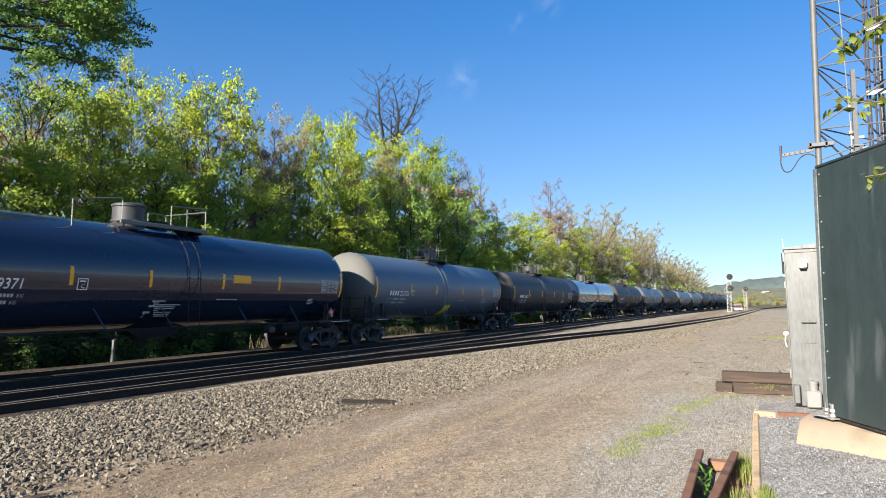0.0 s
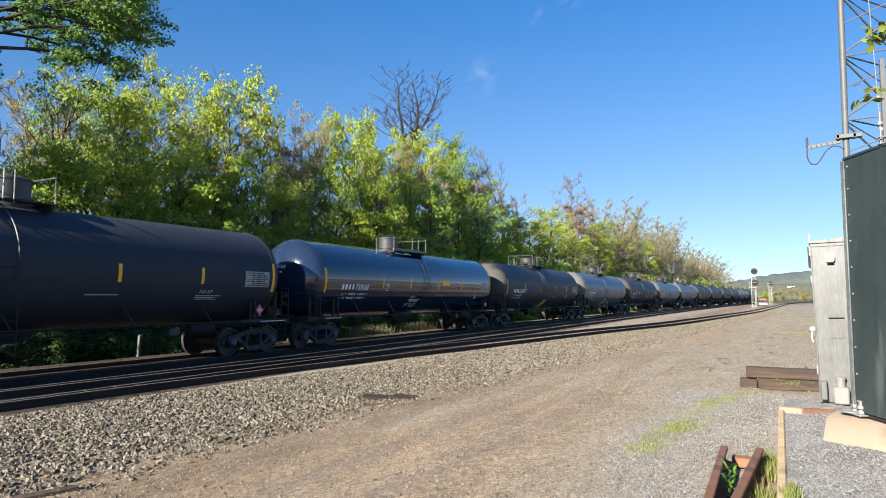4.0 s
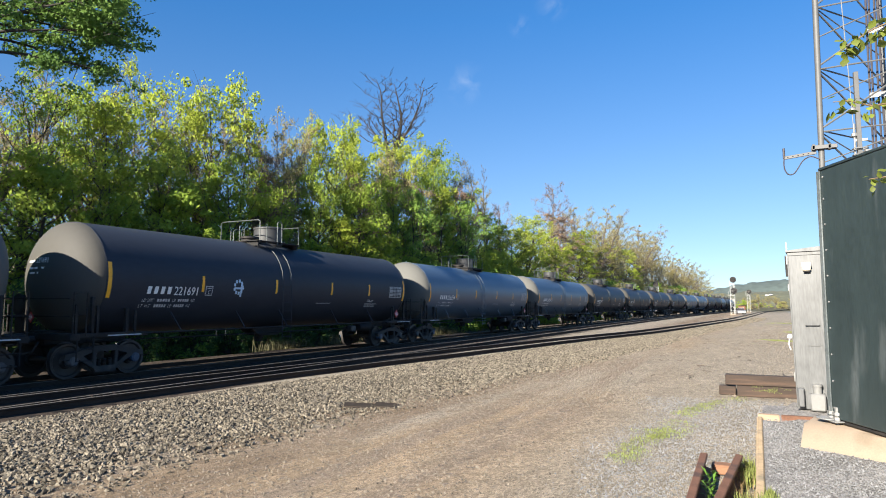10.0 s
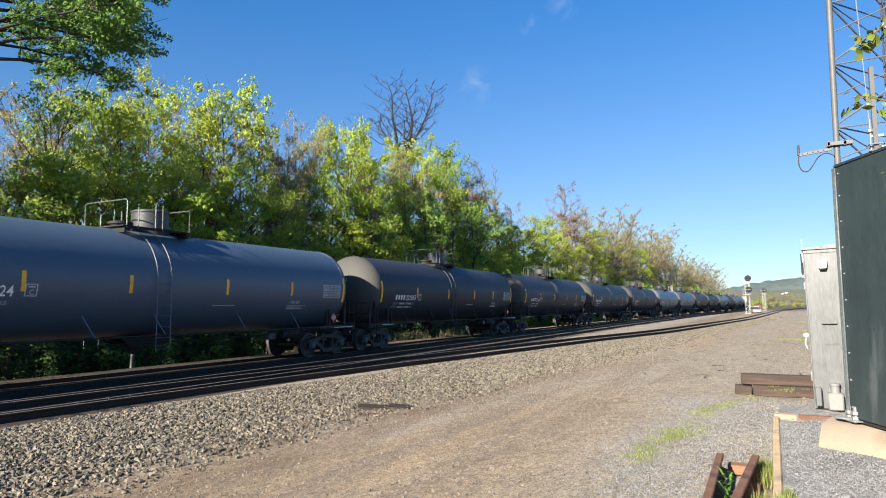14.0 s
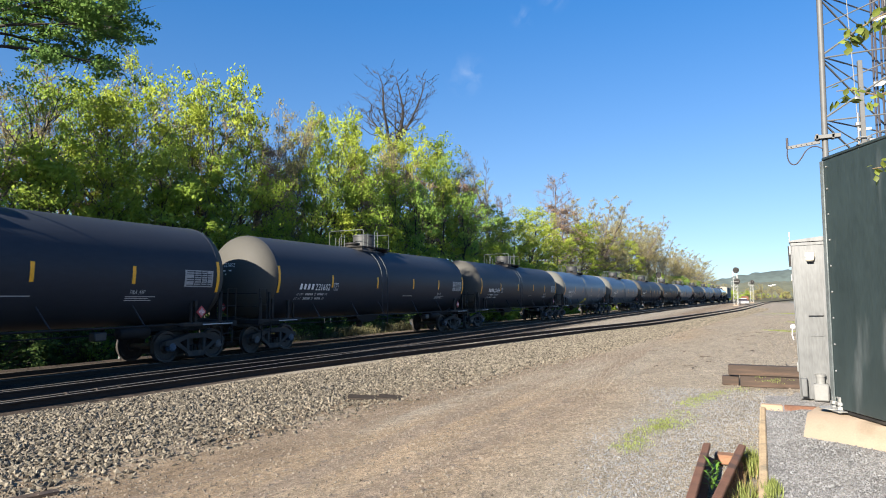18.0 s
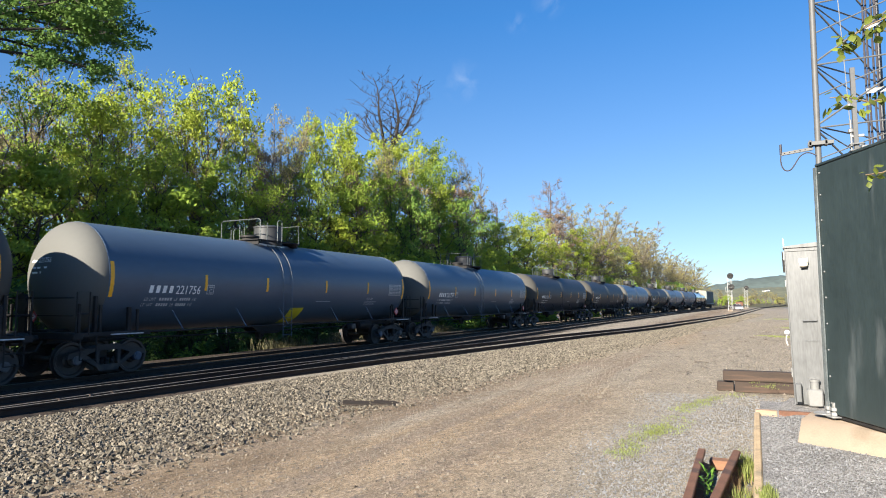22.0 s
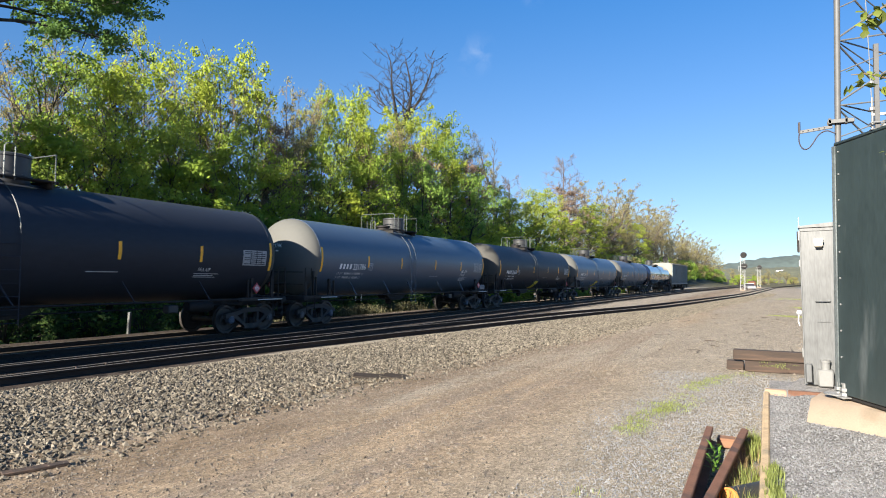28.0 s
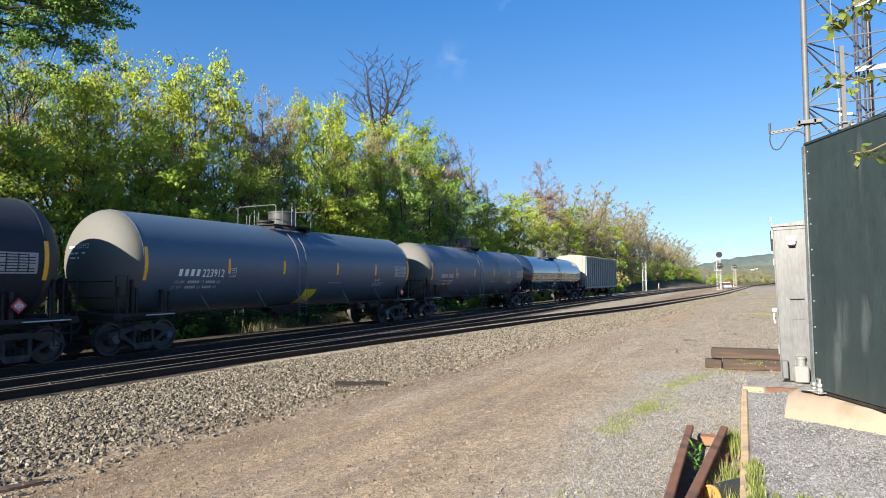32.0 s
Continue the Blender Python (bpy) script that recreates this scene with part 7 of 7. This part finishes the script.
WOOD = (
    ("limby", -28.6, 16.5, 12.1, 0.90), ("limby", -30.2, 19.9, 12.7, 0.87), ("bright_a", -28.8, 21.2, 13.1, 0.92), ("feather", -32.1, 24.4, 16.3, 0.70), ("bright_b", -27.3, 18.6, 11.2, 0.92), ("twiggy", -35.2, 19.9, 15.0, 1.01),
    ("twiggy", -35.8, 22.5, 15.2, 1.09), ("twiggy_b", -32.9, 27.1, 14.5, 0.76), ("dark_a", -31.8, 26.5, 13.2, 0.62), ("bright_a", -28.4, 26.6, 15.2, 0.76), ("bright_b", -27.7, 24.1, 12.5, 0.70), ("bright_b", -27.7, 28.1, 13.5, 0.71),
    ("twiggy", -30.1, 27.0, 15.1, 0.72), ("twiggy_b", -30.0, 32.2, 15.2, 0.55), ("green_a", -26.5, 21.9, 9.6, 0.96), ("green_b", -25.7, 25.1, 9.8, 1.03), ("green_a", -26.1, 18.9, 8.6, 0.96), ("green_b", -27.0, 16.1, 8.5, 1.24),
    ("twiggy", -28.3, 32.2, 15.0, 0.70), ("vine", -27.4, 30.0, 11.9, 0.79), ("olive_b", -28.2, 33.6, 14.5, 0.71), ("olive_a", -27.2, 30.5, 11.6, 0.79), ("bright_b", -29.0, 36.4, 15.6, 0.61), ("bright_a", -27.3, 37.0, 14.9, 0.78),
    ("bright_thin", -29.6, 42.2, 16.7, 0.68), ("green_b", -25.4, 32.8, 10.8, 0.80), ("green_a", -25.1, 28.2, 8.7, 0.94), ("bright_b", -26.1, 37.6, 12.7, 0.79), ("green_a", -24.6, 36.9, 10.3, 0.94), ("bare", -31.0, 51.1, 23.7, 1.55),
    ("bright_a", -27.8, 46.9, 16.3, 0.89), ("olive_a", -26.5, 45.1, 15.0, 0.79), ("bright_thin", -29.1, 52.8, 18.2, 0.72), ("vine", -25.5, 38.2, 11.3, 0.86), ("green_b", -25.4, 42.0, 12.0, 0.86), ("shade_a", -24.6, 44.2, 11.0, 0.88),
    ("green_b", -29.0, 57.4, 18.6, 0.67), ("olive_b", -28.3, 61.5, 17.5, 0.73), ("green_a", -27.7, 53.1, 15.4, 0.70), ("bright_b", -26.0, 51.5, 12.8, 0.88), ("shade_a", -24.5, 53.3, 11.3, 0.99), ("vine", -26.8, 57.6, 13.9, 0.78),
    ("thin", -29.7, 71.4, 19.4, 0.78), ("snag", -29.0, 74.5, 15.0, 1.06), ("bright_a", -26.5, 71.5, 11.2, 1.42), ("bright_b", -28.0, 82.1, 14.0, 1.41), ("bright_a", -26.5, 81.2, 11.5, 1.23), ("bright_b", -26.8, 67.6, 11.1, 1.14),
    ("snag", -29.5, 99.3, 22.1, 0.98), ("vine", -28.5, 99.0, 16.7, 1.48), ("olive_b", -28.5, 91.4, 14.8, 0.87), ("snag", -29.5, 107.8, 18.9, 1.07), ("twiggy", -30.0, 131.6, 23.2, 1.25), ("twiggy_b", -31.0, 121.5, 20.3, 1.19),
    ("twiggy_b", -30.5, 154.6, 23.5, 1.25), ("bright_b", -27.5, 106.8, 13.2, 1.15), ("olive_a", -28.5, 134.2, 18.3, 1.36), ("twiggy", -30.0, 183.9, 24.5, 1.49), ("twiggy_b", -31.0, 168.0, 21.8, 1.35), ("twiggy_b", -31.0, 217.6, 26.0, 1.55),
    ("olive_b", -28.5, 161.7, 17.2, 1.48),)


def edge_x(y):
    """The wood draws nearer to the railway as it goes on."""
    return -3.2 * max(0.0, 1 - max(0.0, y - 10) / 34)


def build_wood():
    make_kinds()
    rng = random.Random(42)
    plant("overhang", -25.2, 10.2, 17.6, 1.0, 0.0)
    for key, x, y, top, wide in WOOD:
        plant(key, x, y, top, wide * 0.93)
    for key, x, y, top, wide in (("green_a", -28.6, 33.5, 11.0, 1.0), ("green_b", -29.6, 43.5, 14.0, 1.0), ("green_a", -29.0, 61.0, 14.0, 1.0),
                                 ("bright_b", -27.5, 65.0, 12.2, 1.0), ("bright_a", -25.8, 76.0, 9.2, 1.0), ("bright_b", -26.0, 87.0, 10.0, 1.0), ("bright_a", -26.5, 93.0, 10.6, 1.0)):
        plant(key, x, y, top, wide)
    for key, x, y, top, wide in (("twiggy", -29.0, 25.6, 11.0, 0.9), ("olive_a", -26.4, 44.2, 13.6, 0.9), ("twiggy_b", -26.0, 40.0, 11.8, 0.9),
                                 ("vine", -25.8, 46.5, 12.4, 1.0), ("twiggy", -27.0, 58.0, 14.8, 0.8), ("twiggy_b", -28.4, 20.0, 9.6, 0.9), ("twiggy", -28.6, 14.6, 10.0, 0.9)):
        plant(key, x, y, top, wide)
    # trees farther along the bend
    for key, y, top, wide in (("twiggy", 196, 23.0, 1.1), ("twiggy_b", 236, 23.5, 1.2), ("twiggy", 258, 22.5, 1.2), ("twiggy_b", 280, 22.0, 1.2), ("twiggy", 305, 23.0, 1.3), ("twiggy_b", 330, 22.5, 1.3),
                              ("twiggy", 360, 23.0, 1.4), ("olive_b", 385, 22.0, 1.5), ("twiggy_b", 410, 21.0, 1.5), ("olive_a", 440, 18.0, 1.6), ("olive_a", 480, 16.0, 1.8)):
        plant(key, -31, y, top, wide)
    y = 96.0
    while y < 340:                             # budding trees close behind one another
        plant(rng.choice(("twiggy", "twiggy_b", "olive_a", "olive_b")), -31.5 + rng.uniform(-1.5, 1.5), y, rng.uniform(0.88, 1.1) * (10.0 if y < 130 else 13.0 if y < 200 else 16.0), rng.uniform(1.1, 1.5))
        y += rng.uniform(5.0, 8.0) * (1 + (y - 96) / 300)
    for y, key in ((112, "bright_b"), (122, "olive_a"), (132, "bright_a"), (140, "olive_b"), (155, "bright_b"), (146, "olive_a"), (172, "bright_b"), (188, "olive_b"), (206, "olive_a"), (228, "olive_a"), (250, "olive_b"), (275, "olive_a"), (300, "olive_a"), (330, "olive_a"), (365, "olive_a")):
        plant(key, -28.5, y, rng.uniform(12.0, 15.5), rng.uniform(1.1, 1.5))
    # the wood's interior behind the edge
    y = 8.0
    while y < 92:
        plant(rng.choice(("shade_a", "dark_a", "green_a", "shade_a")), -33.0 + rng.uniform(-1.2, 1.2), y, (0.3 * y + 2.0 if y < 20 else 8.0) + rng.uniform(-0.8, 0.8) + 0.02 * y, 1.45)
        y += rng.uniform(3.2, 4.4)
    # lower ranks that step down towards the railway
    y = 8.0
    while y < 128:
        kinds = ("green_a", "bright_b", "green_b", "bright_a") if y < 62 else ("green_b", "bright_b", "bright_a", "olive_a") if y < 95 else ("olive_a", "bright_b", "olive_b", "bush_olive")
        k = rng.choice(kinds)
        plant(k, -25.0 + edge_x(y) + rng.uniform(-0.7, 0.5), y, rng.uniform(4.2, 6.8), rng.uniform(1.2, 1.5))
        y += rng.uniform(4.0, 6.0)
    y = 9.0
    while y < 92:                              # young growth in leaf to the ground
        plant(rng.choice(("thicket_green", "thicket_bright", "thicket_bright") if y > 24 else ("thicket_shade", "thicket_shade", "thicket_green")), -23.9 + edge_x(y) + rng.uniform(-0.7, 0.5), y, rng.uniform(5.6, 8.2) if y < 62 else rng.uniform(5.0, 6.8), rng.uniform(1.0, 1.25))
        y += rng.uniform(2.6, 3.8)
    # open scrub in the distance beyond the siding
    for _ in range(85):
        y = rng.uniform(330, 760)
        x = rng.uniform(-0.045, 0.115) * y
        if abs(x - siding_x(y)) < 6 and y < 460:
            continue
        k = rng.choice(("bush_olive", "bush_olive", "bush_green", "twiggy_b", "olive_b", "bush_bright"))
        plant(k, x, y, ground_z(x, y) + (rng.uniform(3.0, 6.5) if k.startswith("bush") else rng.uniform(6, 10)), 1.3)
    # the wood goes on unseen: trees added behind the camera's left for shade
    for i in range(5):
        plant(rng.choice(("green_a", "shade_a", "green_b")), -28.5 + rng.uniform(-2.0, 1.0), -32 + i * 7.0, rng.uniform(6.0, 8.0), 1.3)
    # more unseen trees added off to the left, shading the wood's near end
    for x, y, top in ((-25.6, 3.6, 12.0), (-28.0, 6.5, 13.5), (-26.4, -3.0, 11.5), (-24.8, 8.6, 8.5)):
        plant("shade_a", x, y, top, 1.1)
    # shrubs down to the railway
    y = -12.0
    while y < 125:
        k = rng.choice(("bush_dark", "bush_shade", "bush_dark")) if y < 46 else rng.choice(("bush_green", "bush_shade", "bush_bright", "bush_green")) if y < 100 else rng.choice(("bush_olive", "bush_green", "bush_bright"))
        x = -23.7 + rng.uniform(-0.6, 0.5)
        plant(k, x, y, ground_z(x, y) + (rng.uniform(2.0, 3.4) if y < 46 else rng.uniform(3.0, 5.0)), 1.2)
        y += rng.uniform(1.7, 2.3)
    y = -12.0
    while y < 46:                              # a low hedge added before them, its leaves darkened for shade
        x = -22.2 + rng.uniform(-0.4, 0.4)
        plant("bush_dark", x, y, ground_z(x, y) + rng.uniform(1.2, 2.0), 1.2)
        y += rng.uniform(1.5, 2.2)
    y = 125.0
    while y < 420:
        x = -26.0 + rng.uniform(-1.0, 1.0)
        plant(rng.choice(("bush_olive", "bush_olive", "bush_green", "bush_shade")), x, y, ground_z(x, y) + rng.uniform(4.5, 7.5), 1.0)
        y += rng.uniform(5, 8)


build_wood()


# ---- what moves ----
def motions():
    spin_per_m = 1 / 0.457
    for i, car in enumerate(CARS):
        front0 = 4.58 + 18.2 * i
        walk(car, [(t / 2, car_pose(front0 - travelled(t / 2))) for t in range(65)])
        # wheels turn while the car is near enough to show it
        near = [k / 15 for k in range(0, 481) if -14 < front0 - travelled(k / 15) < 60]
        if not near:
            continue
        for tr in car.children:
            if not tr.name.startswith("truck"):
                continue
            for ws in tr.children:
                if not ws.name.startswith("wheelset"):
                    continue
                at = Matrix.Translation(ws.location)
                turn = lambda t: at @ Matrix.Rotation(((travelled(t) * spin_per_m) % (2 * math.pi)), 4, "X")
                rows = [(t, turn(t)) for t in near]
                if near[0] > 0:
                    rows.insert(0, (0.0, turn(near[0])))
                if near[-1] < 32:
                    rows.append((32.0, turn(near[-1])))
                walk(ws, rows)


motions()
